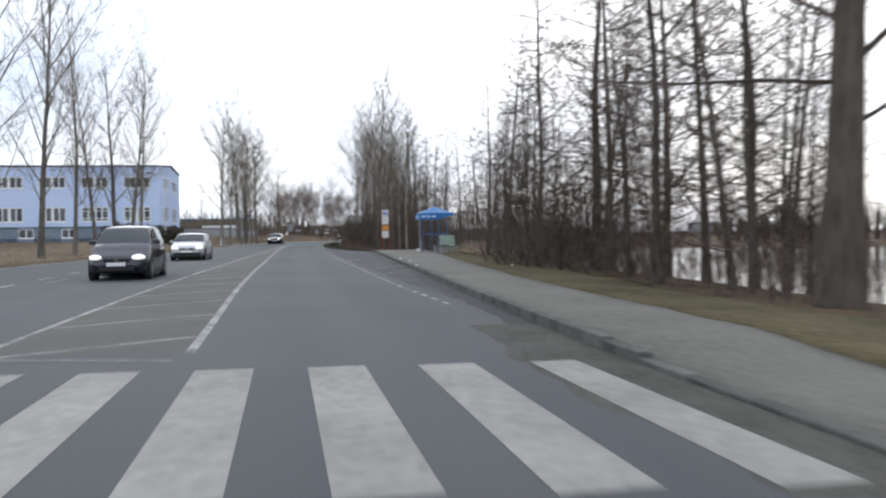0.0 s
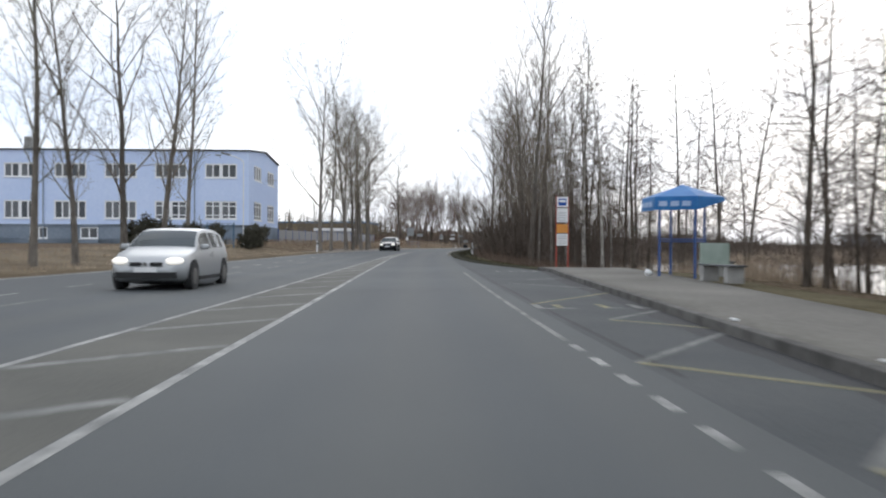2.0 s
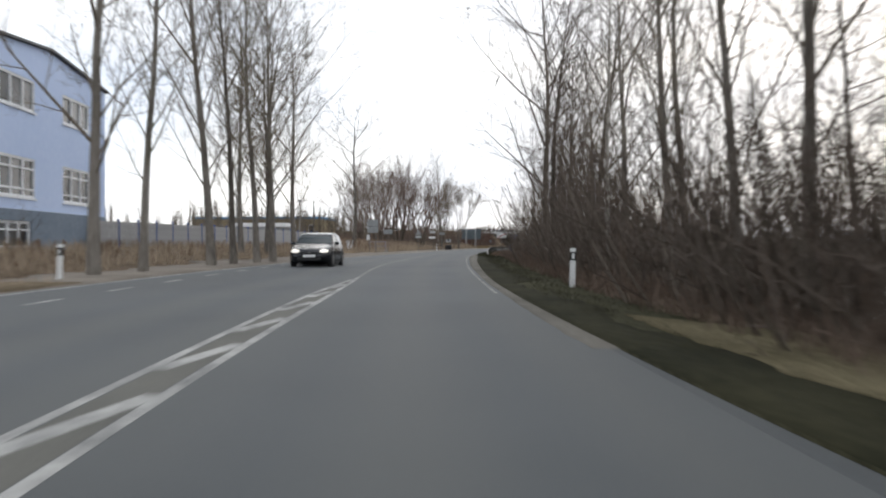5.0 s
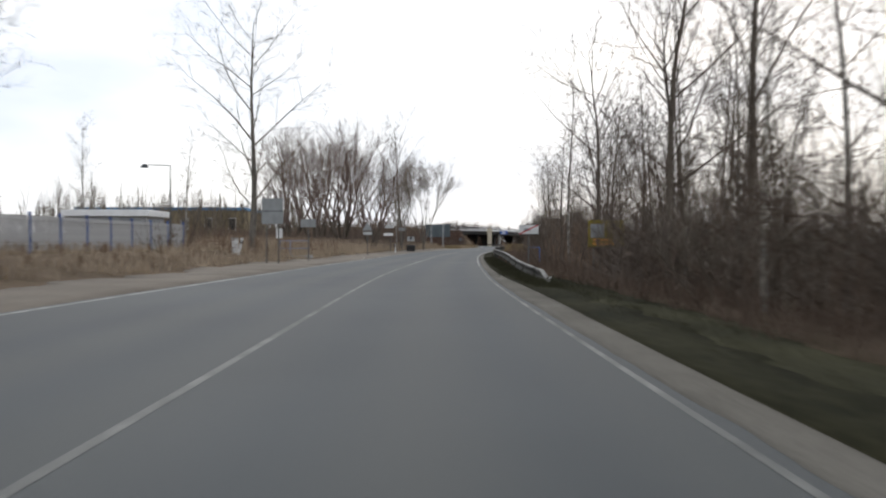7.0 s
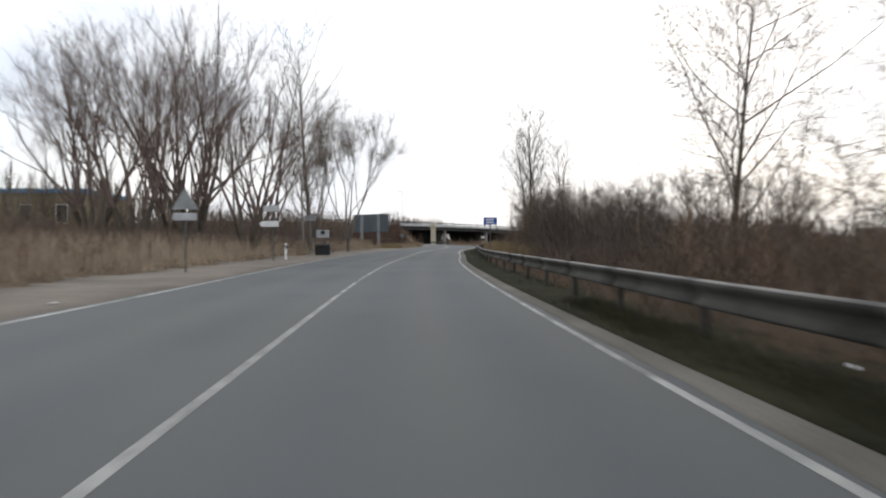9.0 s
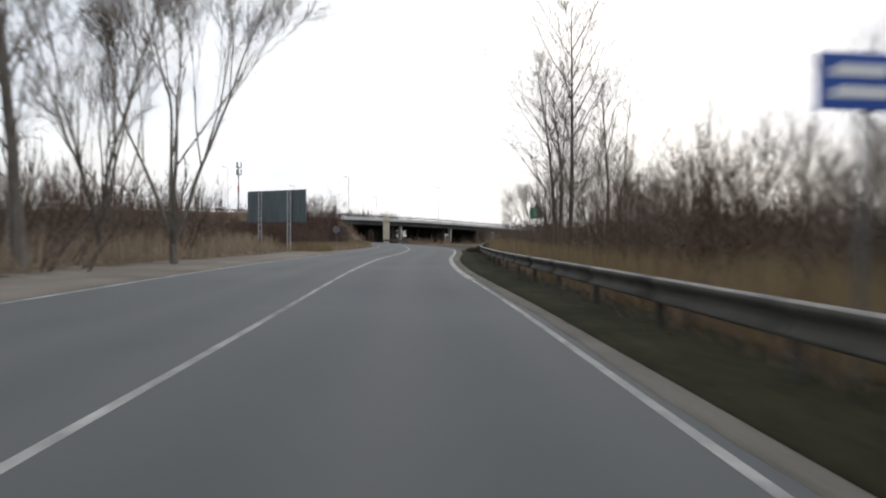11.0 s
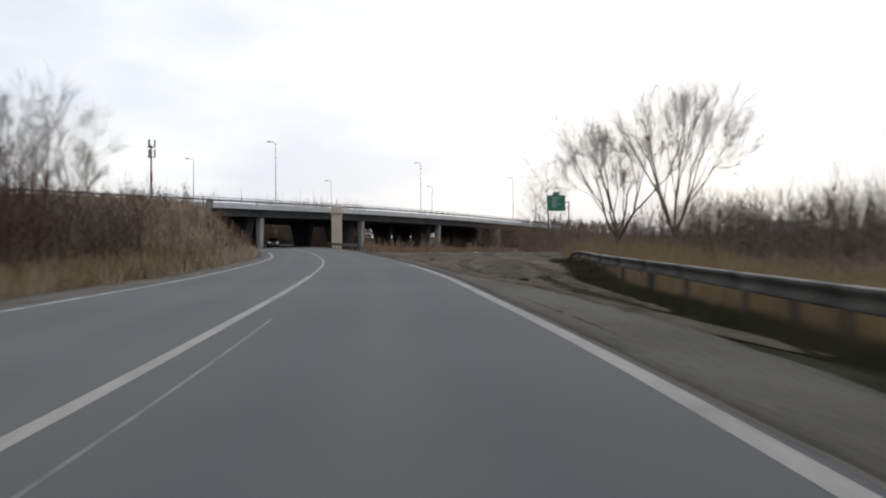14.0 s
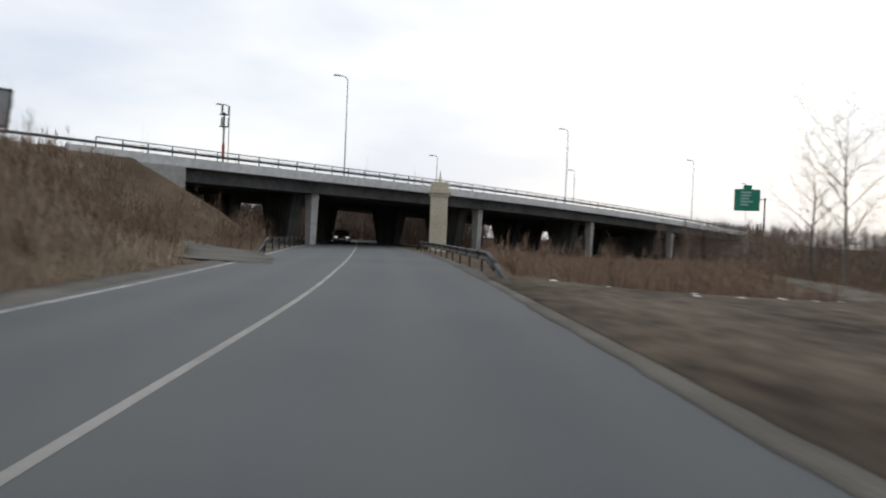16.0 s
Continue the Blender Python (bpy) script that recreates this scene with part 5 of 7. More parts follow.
def delineator(x, y, lean=0.0):
    T = thing("delineator_post", Matrix.Translation((x, y, float(ground(x, y)) - 0.03)) @ Matrix.Rotation(lean, 4, "Y"), "white plastic roadside delineator post with a black band", "post", "roadside delineators")
    part("stake", boxed(-0.07, 0.07, -0.05, 0.05, 0, 1.05, 0.02), WHITE, T)
    part("band", boxed(-0.075, 0.075, -0.055, 0.055, 0.74, 0.96), BLACK, T)
    part("reflector", boxed(-0.03, 0.03, -0.062, -0.055, 0.78, 0.92), WHITE, T)


for x, y, a in ((-12.1, 100.7, 0.02), (-29.1, 221.9, 0.0), (-26.2, 101.5, 0.03), (-33.3, 173.0, 0.25)):
    delineator(x, y, a)


def plate_sign(name, x, y, z0, z1, width, label, mat, heading=0.0, posts=(0.0,), category="road sign", deep=0.03, base=None):
    """A flat sign on one or more tubes. heading: degrees by which it turns from facing the oncoming camera."""
    g = float(ground(x, y)) - 0.05 if base is None else base
    T = thing(name, Matrix.Translation((x, y, g)) @ Matrix.Rotation(radians(heading), 4, "Z"), label, category)
    for p in posts:
        part("post", tubed((p * width, deep + 0.03, 0), (p * width, deep + 0.03, z1 - g - 0.05), 0.035), GALV, T)
    bd = part("plate", boxed(-width / 2, width / 2, 0, deep, z0 - g, z1 - g, 0.008), mat, T)
    return T, bd, g


def bars(parent, width, z0, z1, rows, mat, y=-0.006, fill=0.8, seed=1):
    rg = random.Random(seed)
    h = (z1 - z0) / (rows * 1.8)
    for k in range(rows):
        z = z1 - (k + 0.5) * (z1 - z0) / rows
        w = width * fill * rg.uniform(0.6, 1.0)
        part("text_bar", boxed(-width * fill / 2, -width * fill / 2 + w, y, 0.0, z - h / 2, z + h / 2), mat, parent)


INK = plain("black_print", (0.02, 0.02, 0.022), 0.6)
SIGN_RED = plain("sign_red", (0.50, 0.03, 0.03), 0.45)
SIGN_BLUE = material("sign_blue", (0.02, 0.07, 0.30), (0.03, 0.10, 0.38), 0.45, 3.0, 0.8, 0.0)
SIGN_GREEN = material("sign_green", (0.01, 0.16, 0.10), (0.02, 0.21, 0.13), 0.45, 3.0, 0.8, 0.0)
SIGN_YELLOW = material("sign_yellow", (0.15, 0.112, 0.012), (0.26, 0.20, 0.035), 0.7, 3.0, 0.8, 0.0)
SIGN_PALE = material("pale_green_lettering", (0.22, 0.36, 0.30), (0.32, 0.46, 0.40), 0.5, 3.0, 0.8, 0.0)
ORANGE = material("orange_panel", (0.62, 0.25, 0.05), (0.72, 0.33, 0.08), 0.5, 3.0, 0.8, 0.0)

# end-of-town sign
T, bd, g = plate_sign("town_end_sign", -16.2, 165.4, 2.05, 2.55, 1.0, "white town-end sign with a red diagonal stripe", WHITE, 8)
bars(bd, 0.62, 2.2 - g, 2.4 - g, 1, SIGN_GREY, fill=0.75)
st = boxed(-0.52, 0.52, -0.012, -0.006, -0.03, 0.03)
bmesh.ops.transform(st, matrix=Matrix.Translation((0, 0, 2.30 - g)) @ Matrix.Rotation(-0.44, 4, "Y"), verts=st.verts)
part("red_stripe", st, SIGN_RED, bd)
part("border", boxed(-0.5, 0.5, -0.004, 0.0, 2.05 - g, 2.075 - g), INK, bd)
part("border", boxed(-0.5, 0.5, -0.004, 0.0, 2.525 - g, 2.55 - g), INK, bd)
# yellow advertising board
T, bd, g = plate_sign("advertising_board", -12.2, 166.3, 1.42, 2.80, 1.85, "faded yellow advertising board with a bleached picture", SIGN_YELLOW, 0, (-0.35, 0.35), "sign board")
part("picture", boxed(-0.8, -0.1, -0.006, 0.0, 1.9 - g, 2.6 - g), SIGN_GREY, bd)
bars(bd, 1.7, 1.48 - g, 1.88 - g, 2, ORANGE, seed=3)
# seen from behind on the far side
T, bd, g = plate_sign("direction_sign", -29.55, 166.5, 2.62, 3.97, 1.12, "large grey sign back on two steel tubes", SIGN_GREY, 4, (-0.28, 0.28))
part("joint", boxed(-0.56, 0.56, -0.008, 0.0, 3.27 - g, 3.31 - g), STEEL_DARK, bd)
plate_sign("direction_sign", -29.3, 174.3, 2.58, 3.08, 0.97, "grey sign back on a thin post", SIGN_GREY, 0)
plate_sign("notice_board", -33.0, 182.0, 1.95, 2.62, 0.45, "small white notice on a post", WHITE, 0)
T, bd, g = plate_sign("arrow_signs", -29.45, 219.0, 3.24, 3.58, 1.25, "two white arrow signposts on one post", SIGN_LIGHT, -35, (0.1,))
part("plate", boxed(-0.75, 0.55, 0, 0.03, 2.38 - g, 2.7 - g, 0.008), WHITE, T)
tip = bmesh.new()
vs = [tip.verts.new(p) for p in ((-0.75, 0, 2.38 - g), (-0.75, 0, 2.7 - g), (-0.95, 0, 2.54 - g), (-0.75, 0.03, 2.38 - g), (-0.75, 0.03, 2.7 - g), (-0.95, 0.03, 2.54 - g))]
for f in ((0, 1, 2), (5, 4, 3), (0, 3, 4, 1), (1, 4, 5, 2), (2, 5, 3, 0)):
    tip.faces.new([vs[i] for i in f])
part("arrow_tip", tip, WHITE, T)
T, bd, g = plate_sign("warning_sign", -29.5, 201.6, 2.35, 2.62, 0.85, "back of a triangular warning sign with a small arrow plate", SIGN_LIGHT, 0)
tri = bmesh.new()
vs = [tri.verts.new(p) for p in ((-0.48, 0.0, 2.75 - g), (0.48, 0.0, 2.75 - g), (0, 0.0, 3.55 - g), (-0.48, 0.03, 2.75 - g), (0.48, 0.03, 2.75 - g), (0, 0.03, 3.55 - g))]
for f in ((0, 1, 2), (5, 4, 3), (0, 3, 4, 1), (1, 4, 5, 2), (2, 5, 3, 0)):
    tri.faces.new([vs[i] for i in f])
part("triangle_plate", tri, SIGN_GREY, T)
plate_sign("direction_sign", -30.5, 243.4, 3.25, 3.72, 1.05, "pale sign back on a thin post", SIGN_GREY, 0)
T, bd, g = plate_sign("notice_board", -28.65, 237.0, 1.8, 2.4, 0.98, "pale arrow board over a dark grit box", SIGN_LIGHT, 0)
part("dark_symbol", boxed(-0.15, 0.15, -0.006, 0.0, 2.05 - g, 2.35 - g), INK, bd)
T = thing("grit_box", Matrix.Translation((-28.6, 236.6, float(ground(-28.6, 236.6)) - 0.02)), "dark plastic grit box with a sloping lid", "box")
part("tub", boxed(-0.55, 0.55, -0.4, 0.4, 0, 0.75, 0.05), BLACK, T)
part("lid", boxed(-0.6, 0.6, -0.45, 0.45, 0.75, 0.9, 0.05), STEEL_DARK, T)
T, bd, g = plate_sign("blue_sign", -16.35, 228.1, 2.62, 3.10, 0.92, "small blue information sign with two white lines", SIGN_BLUE, 6)
bars(bd, 0.8, 2.68 - g, 3.04 - g, 2, WHITE, seed=5)
x, y = -24.2, 304.6
T = thing("road_sign", Matrix.Translation((x, y, float(ground(x, y)) - 0.05)), "grey back of a round roadside sign on a post", "road sign")
part("post", tubed((0, 0.05, 0), (0, 0.05, 2.3), 0.035), GALV, T)
part("disc", tubed((0, 0.0, 1.95), (0, 0.025, 1.95), 0.33, sides=28), SIGN_BACK, T)
part("rim", tubed((0, 0.025, 1.95), (0, 0.035, 1.95), 0.345, sides=28), GALV, T)
# the small board on the bank
bx, by = -27.3, 375.4
T, bd, g = plate_sign("tilted_board", bx, by, 3.85, 4.75, 0.50, "pale board in a dark frame on the grass bank", SIGN_GREY, 18, (-0.42, 0.42), "sign board")
for x0, x1, z0, z1 in ((-0.27, -0.21, 3.8, 4.8), (0.21, 0.27, 3.8, 4.8), (-0.27, 0.27, 4.74, 4.8), (-0.27, 0.27, 3.8, 3.86)):
    part("frame_bar", boxed(x0, x1, -0.012, 0.03, z0 - g, z1 - g), BLACK, bd)
T.matrix_world = T.matrix_world @ Matrix.Rotation(radians(5), 4, "Y")


def billboard():
    T = thing("billboard", Matrix.Translation((-28.1, 288.3, float(ground(-28.1, 288.3)) - 0.1)) @ Matrix.Rotation(math.atan2(-4.2, 4.9), 4, "Z"), "large grey billboard back on lattice steel posts", "billboard")
    b = 2.7 - float(ground(-28.1, 288.3)) + 0.1
    pan = part("panel", boxed(-3.2, 3.2, 0, 0.12, b, b + 2.42, 0.01), BOARD, T)
    for k in range(7):
        part("seam", boxed(-3.2 + 0.914 * k + 0.44, -3.2 + 0.914 * k + 0.47, -0.012, 0.0, b + 0.03, b + 2.39), STEEL_DARK, pan)
    part("edge_strip", boxed(-3.22, 3.22, -0.02, 0.14, b - 0.06, b), STEEL_DARK, T)
    for x in (-1.6, 1.6):
        bm = bmesh.new()
        for dx in (-0.16, 0.16):
            tube(bm, (x + dx, -0.12, 0), (x + dx, -0.12, b + 2.3), 0.045, sides=6)
        for k in range(9):
            z = 0.3 + 0.5 * k
            tube(bm, (x - 0.16, -0.12, z), (x + 0.16, -0.12, z + 0.25), 0.02, sides=5)
        part("lattice_post", bm, SIGN_LIGHT, T)


BOARD = material("weathered_board", (0.068, 0.088, 0.098), (0.120, 0.142, 0.152), 0.7, 2.0, 0.5, 0.1, stretch=(4, 1, 0.3))
billboard()


def green_sign():
    x, y = 32.0, 501.0
    g = float(ground(x, y))
    T = thing("motorway_sign", Matrix.Translation((x, y, g)) @ Matrix.Rotation(radians(-12), 4, "Z"), "green motorway direction sign on a steel arm", "road sign")
    bd = part("plate", boxed(-2.1, 2.1, 0, 0.1, 7.9 - g, 11.6 - g, 0.03), SIGN_GREEN, T)
    part("tab", boxed(-0.7, 0.7, 0, 0.1, 11.6 - g, 12.3 - g, 0.03), SIGN_GREEN, T)
    bars(bd, 3.4, 8.7 - g, 11.3 - g, 5, SIGN_PALE, -0.02, 0.62, 9)
    part("post", tubed((2.9, 0.3, -0.3), (2.9, 0.3, 10.2 - g), 0.16), GALV, T)
    part("arm", tubed((2.9, 0.3, 9.9 - g), (-1.9, 0.3, 9.9 - g), 0.1), GALV, T)


green_sign()

# ---- bus stop ----


def bus_stop_sign():
    x, y = -4.2, 62.8
    T = thing("bus_stop_sign", Matrix.Translation((x, y, float(level(y)) + 0.05)) @ Matrix.Rotation(radians(6), 4, "Z"), "red bus stop frame with white timetables and an orange panel", "bus stop sign")
    for s in (-0.24, 0.24):
        part("post", tubed((s, 0.04, 0), (s, 0.04, 3.0), 0.03), RED, T)
    for z0, z1, m, n in ((2.55, 2.98, WHITE, "symbol_plate"), (1.92, 2.5, WHITE, "timetable"), (1.48, 1.84, ORANGE, "orange_panel"), (0.95, 1.44, WHITE, "timetable")):
        p = part(n, boxed(-0.23, 0.23, 0, 0.03, z0, z1, 0.005), m, T)
        if n == "symbol_plate":
            part("bus_symbol", boxed(-0.16, 0.16, -0.006, 0, z0 + 0.07, z1 - 0.07), SIGN_BLUE, p)
            part("bus_window", boxed(-0.12, 0.12, -0.01, -0.006, z0 + 0.2, z1 - 0.12), WHITE, p)
        elif n == "timetable":
            for k in range(4):
                part("text_bar", boxed(-0.18, 0.16, -0.004, 0, z0 + 0.08 + 0.1 * k, z0 + 0.1 + 0.1 * k), SIGN_GREY, p)


bus_stop_sign()


def bus_shelter():
    cx0, cy0 = -0.5, 53.8
    z = float(level(cy0)) + 0.125
    T = thing("bus_shelter", Matrix.Translation((cx0, cy0, z)) @ Matrix.Rotation(-0.30, 4, "Z"), "small blue bus shelter with a pyramid roof on steel posts", "bus shelter")
    R, H = 1.24, 1.98
    ring = [(R * math.cos(math.pi / 3 * k), R * math.sin(math.pi / 3 * k)) for k in range(6)]
    bm = bmesh.new()
    top = bm.verts.new((0, 0, 2.80))
    drop = [0.0 if k in (3, 4, 5) else 0.30 for k in range(6)]
    hi, lo = [bm.verts.new((x, y, H + 0.40)) for x, y in ring], [bm.verts.new((x * 1.02, y * 1.02, H + d)) for (x, y), d in zip(ring, drop)]
    inner = [bm.verts.new((x * 0.97, y * 0.97, H + d)) for (x, y), d in zip(ring, drop)]
    under = bm.verts.new((0, 0, 2.7))
    for k in range(6):
        j = (k + 1) % 6
        bm.faces.new((top, hi[k], hi[j]))
        bm.faces.new((hi[k], lo[k], lo[j], hi[j]))
        bm.faces.new((lo[k], inner[k], inner[j], lo[j]))
        bm.faces.new((under, inner[j], inner[k]))
    bmesh.ops.recalc_face_normals(bm, faces=bm.faces)
    roof = part("roof", bm, ROOF_BLUE, T, "bright blue sheet roof with a deep fascia")
    for k in (3, 4):
        mx, my = (ring[k][0] + ring[k + 1][0]) / 2, (ring[k][1] + ring[k + 1][1]) / 2
        a = math.atan2(my, mx)
        for q in range(3):
            bb = boxed(0, 0.015, -0.5 + 0.34 * q, -0.26 + 0.34 * q, -0.09, 0.06)
            bmesh.ops.transform(bb, matrix=Matrix.Translation((mx * 1.025, my * 1.025, H + 0.2)) @ Matrix.Rotation(a, 4, "Z"), verts=bb.verts)
            part("letter_bar", bb, PALE_BLUE, roof)
    for k in range(6):
        x, y = ring[k][0] * 0.84, ring[k][1] * 0.84
        if k in (1, 2, 4, 5):
            part("post", boxed(x - 0.035, x + 0.035, y - 0.035, y + 0.035, -0.05, 2.2, 0.01), STEEL_BLUE, T)
    for k, j in ((1, 2), (5, 1), (2, 4)):
        for h in (0.95, 1.02):
            part("waist_rail", tubed((ring[k][0] * 0.84, ring[k][1] * 0.84, h + 0.1), (ring[j][0] * 0.84, ring[j][1] * 0.84, h + 0.1), 0.025, sides=6), STEEL_BLUE, T)
    pn = bmesh.new()
    box(pn, -0.55, 0.55, -0.012, 0.012, 0.35, 1.0)
    bmesh.ops.transform(pn, matrix=Matrix.Translation((1.1, -1.05, 0)) @ Matrix.Rotation(0.9, 4, "Z"), verts=pn.verts)
    part("side_panel", pn, PANEL_GREEN, T, "pale green side panel")


PALE_BLUE = material("pale_blue_lettering", (0.30, 0.42, 0.62), (0.45, 0.56, 0.72), 0.5, 3.0, 0.8, 0.0)
PANEL_GREEN = material("pale_green_panel", (0.28, 0.36, 0.30), (0.40, 0.48, 0.42), 0.5, 3.0, 0.8, 0.0)
bus_shelter()


def bench(x, y, turn):
    T = thing("bench", pose(x, y, float(level(y)) + 0.12, 0, 0, turn), "low bench of dark slats on two concrete feet", "bench")
    for s in (-0.75, 0.75):
        part("foot", boxed(s - 0.12, s + 0.12, -0.22, 0.22, 0, 0.42, 0.02), CONCRETE, T)
    for k in range(4):
        part("slat", boxed(-1.0, 1.0, -0.23 + 0.12 * k, -0.13 + 0.12 * k, 0.42, 0.46, 0.008), STEEL_DARK, T)


bench(-0.12, 49.3, -76)
bench(0.55, 54.2, -78)
bag = bmesh.new()
bmesh.ops.create_icosphere(bag, subdivisions=2, radius=0.12)
for v in bag.verts:
    v.co *= 1 + 0.25 * noise.noise(v.co * 7)
bag_ob = part("rubbish_bag", bag, WHITE)
bag_ob.matrix_world = Matrix.Translation((-1.55, 53.5, float(level(53.5)) + 0.22))
tagged(bag_ob, "crumpled white rubbish bag at the foot of the shelter", "bag")

# ---- fence, yard and distant buildings ----


def yard_fence():
    T = thing("yard_fence", Matrix.Identity(4), "pale slatted yard fence on blue steel posts", "fence")
    fx = curve((126, -38.6), (150, -38.4), (177, -38.1))
    n, slat = 19, None
    for k in range(n + 1):
        y = 127 + 2.63 * k
        x = float(fx(y))
        g = float(ground(x, y))
        P = part("post", boxed(x - 0.05, x + 0.05, y - 0.05, y + 0.05, g - 0.2, g + 1.85), STEEL_BLUE, T)
        if k < n:
            for j in range(15):
                yy = y + 0.1 + 2.43 * j / 14
                xx = float(fx(yy))
                if slat is None:
                    sl = part("slat", boxed(-0.015, 0.015, -0.055, 0.055, 0.12, 1.68), FENCE, T)
                    slat = sl.data
                else:
                    sl = new("slat", slat)
                    sl.parent = T
                sl.location = (xx, yy, float(ground(xx, yy)))
            part("cross_rail", tubed((x + 0.03, y, g + 0.4), (float(fx(y + 2.63)) + 0.03, y + 2.63, g + 0.4), 0.02, sides=5), FENCE, T)
            part("cross_rail", tubed((x + 0.03, y, g + 1.5), (float(fx(y + 2.63)) + 0.03, y + 2.63, g + 1.5), 0.02, sides=5), FENCE, T)


FENCE = material("grey_fence_slats", (0.30, 0.295, 0.285), (0.46, 0.45, 0.44), 0.8, 3.0, 0.6, 0.1)
yard_fence()


def yard_lamp(x, y, h):
    g = float(ground(x, y))
    T = thing("yard_lamp", Matrix.Translation((x, y, g - 0.1)), "thin yard lamp with a short arm and shade", "street lamp")
    part("pole", tubed((0, 0, 0), (0, 0, h), 0.06, 0.04), GALV, T)
    part("arm", tubed((0, 0, h), (-1.4, 0, h + 0.05), 0.03), GALV, T)
    part("shade", tubed((-1.6, 0, h - 0.12), (-1.6, 0, h + 0.1), 0.28, 0.12, 12), STEEL_DARK, T)


yard_lamp(-37.6, 173.4, 5.3)


def office_lamp():
    x, y = -30.6, 95.0
    T = thing("street_lamp", Matrix.Translation((x, y, float(ground(x, y)) - 0.1)), "white curved street lamp before the office block", "street lamp")
    part("pole", tubed((0, 0, 0), (0, 0, 7.0), 0.055, 0.04), WHITE, T)
    bm = bmesh.new()
    way = [Vector((0, 0, 7.0)), Vector((-0.06, 0, 7.3)), Vector((-0.3, 0, 7.5)), Vector((-0.75, 0, 7.68)), Vector((-1.25, 0, 7.84))]
    for p, q in zip(way, way[1:]):
        tube(bm, p, q, 0.035, 0.033)
    part("arm", bm, WHITE, T)
    head = boxed(-0.38, 0.38, -0.13, 0.13, -0.07, 0.07, 0.04)
    bmesh.ops.transform(head, matrix=Matrix.Translation((-1.55, 0, 7.92)) @ Matrix.Rotation(0.25, 4, "Y"), verts=head.verts)
    part("lantern", head, GALV, T)


office_lamp()


def block(name, x, y, w, d, h, turn, wall_mat, roof_mat, label, windows=0, over=0.4):
    """A plain low building with a roof slab, a plinth and a row of real openings."""
    g = float(ground(x, y)) - 0.3
    T = thing(name, pose(x, y, g, 0, 0, turn), label, "building")
    part("wall", boxed(-w / 2, w / 2, -d / 2, d / 2, 0, h), wall_mat, T)
    part("roof", boxed(-w / 2 - over, w / 2 + over, -d / 2 - over, d / 2 + over, h, h + 0.55, 0.05), roof_mat, T)
    for k in range(windows):
        x0 = -w / 2 + (k + 0.5) * w / windows
        W = part("window", boxed(x0 - 0.7, x0 + 0.7, -d / 2 - 0.05, -d / 2, h * 0.45, h * 0.8), WHITE, T)
        part("pane", boxed(x0 - 0.6, x0 + 0.6, -d / 2 - 0.06, -d / 2 - 0.05, h * 0.47, h * 0.78), GLASS_DARK, W)
    return T


TANWALL = material("tan_wall", (0.24, 0.19, 0.11), (0.33, 0.27, 0.17), 0.9, 2.0, 0.3, 0.1)
GREYWALL = material("grey_wall", (0.30, 0.31, 0.32), (0.42, 0.43, 0.44), 0.9, 2.0, 0.3, 0.1)
ROOF_SHEET = material("blue_sheet_roof", (0.08, 0.20, 0.36), (0.12, 0.28, 0.46), 0.6, 2.0, 0.3, 0.1)
block("warehouse", -78, 285, 30, 22, 6.6, 4, TANWALL, ROOF_SHEET, "long tan warehouse with a blue sheet roof", 7)
block("kiosk", -50, 194, 6.5, 5, 3.0, 5, GREYWALL, WHITE, "small white flat-roofed gatehouse", 2)
for k, (x, y, w, h) in enumerate(((300, 760, 36, 9), (380, 640, 44, 8), (250, 820, 30, 11), (-160, 900, 50, 10))):
    block("distant_block", x, y, w, 14, h, 10 * k, GREYWALL, STEEL_DARK, "pale distant apartment block on the horizon")


def pallet_stack(x, y, n, turn):
    T = thing("pallet_stack", pose(x, y, float(ground(x, y)), 0, 0, turn), "stack of brown wooden pallets in the yard", "pallets", "pallets in the yard")
    for k in range(n):
        bm = bmesh.new()
        z = 0.15 * k
        for j in range(5):
            box(bm, -0.6 + 0.27 * j, -0.42 + 0.27 * j, -0.4, 0.4, z + 0.10, z + 0.13)
        for j in range(3):
            box(bm, -0.6, 0.66, -0.4 + 0.35 * j, -0.30 + 0.35 * j, z, z + 0.10)
        part("pallet", bm, TRACK, T)


pr = random.Random(4)
for k in range(12):
    pallet_stack(-50.5 - 1.5 * (k % 6) - 0.3, 88.0 + 1.2 * (k // 6) - 0.2 * (k % 6), pr.choice((11, 12, 13)), 9)


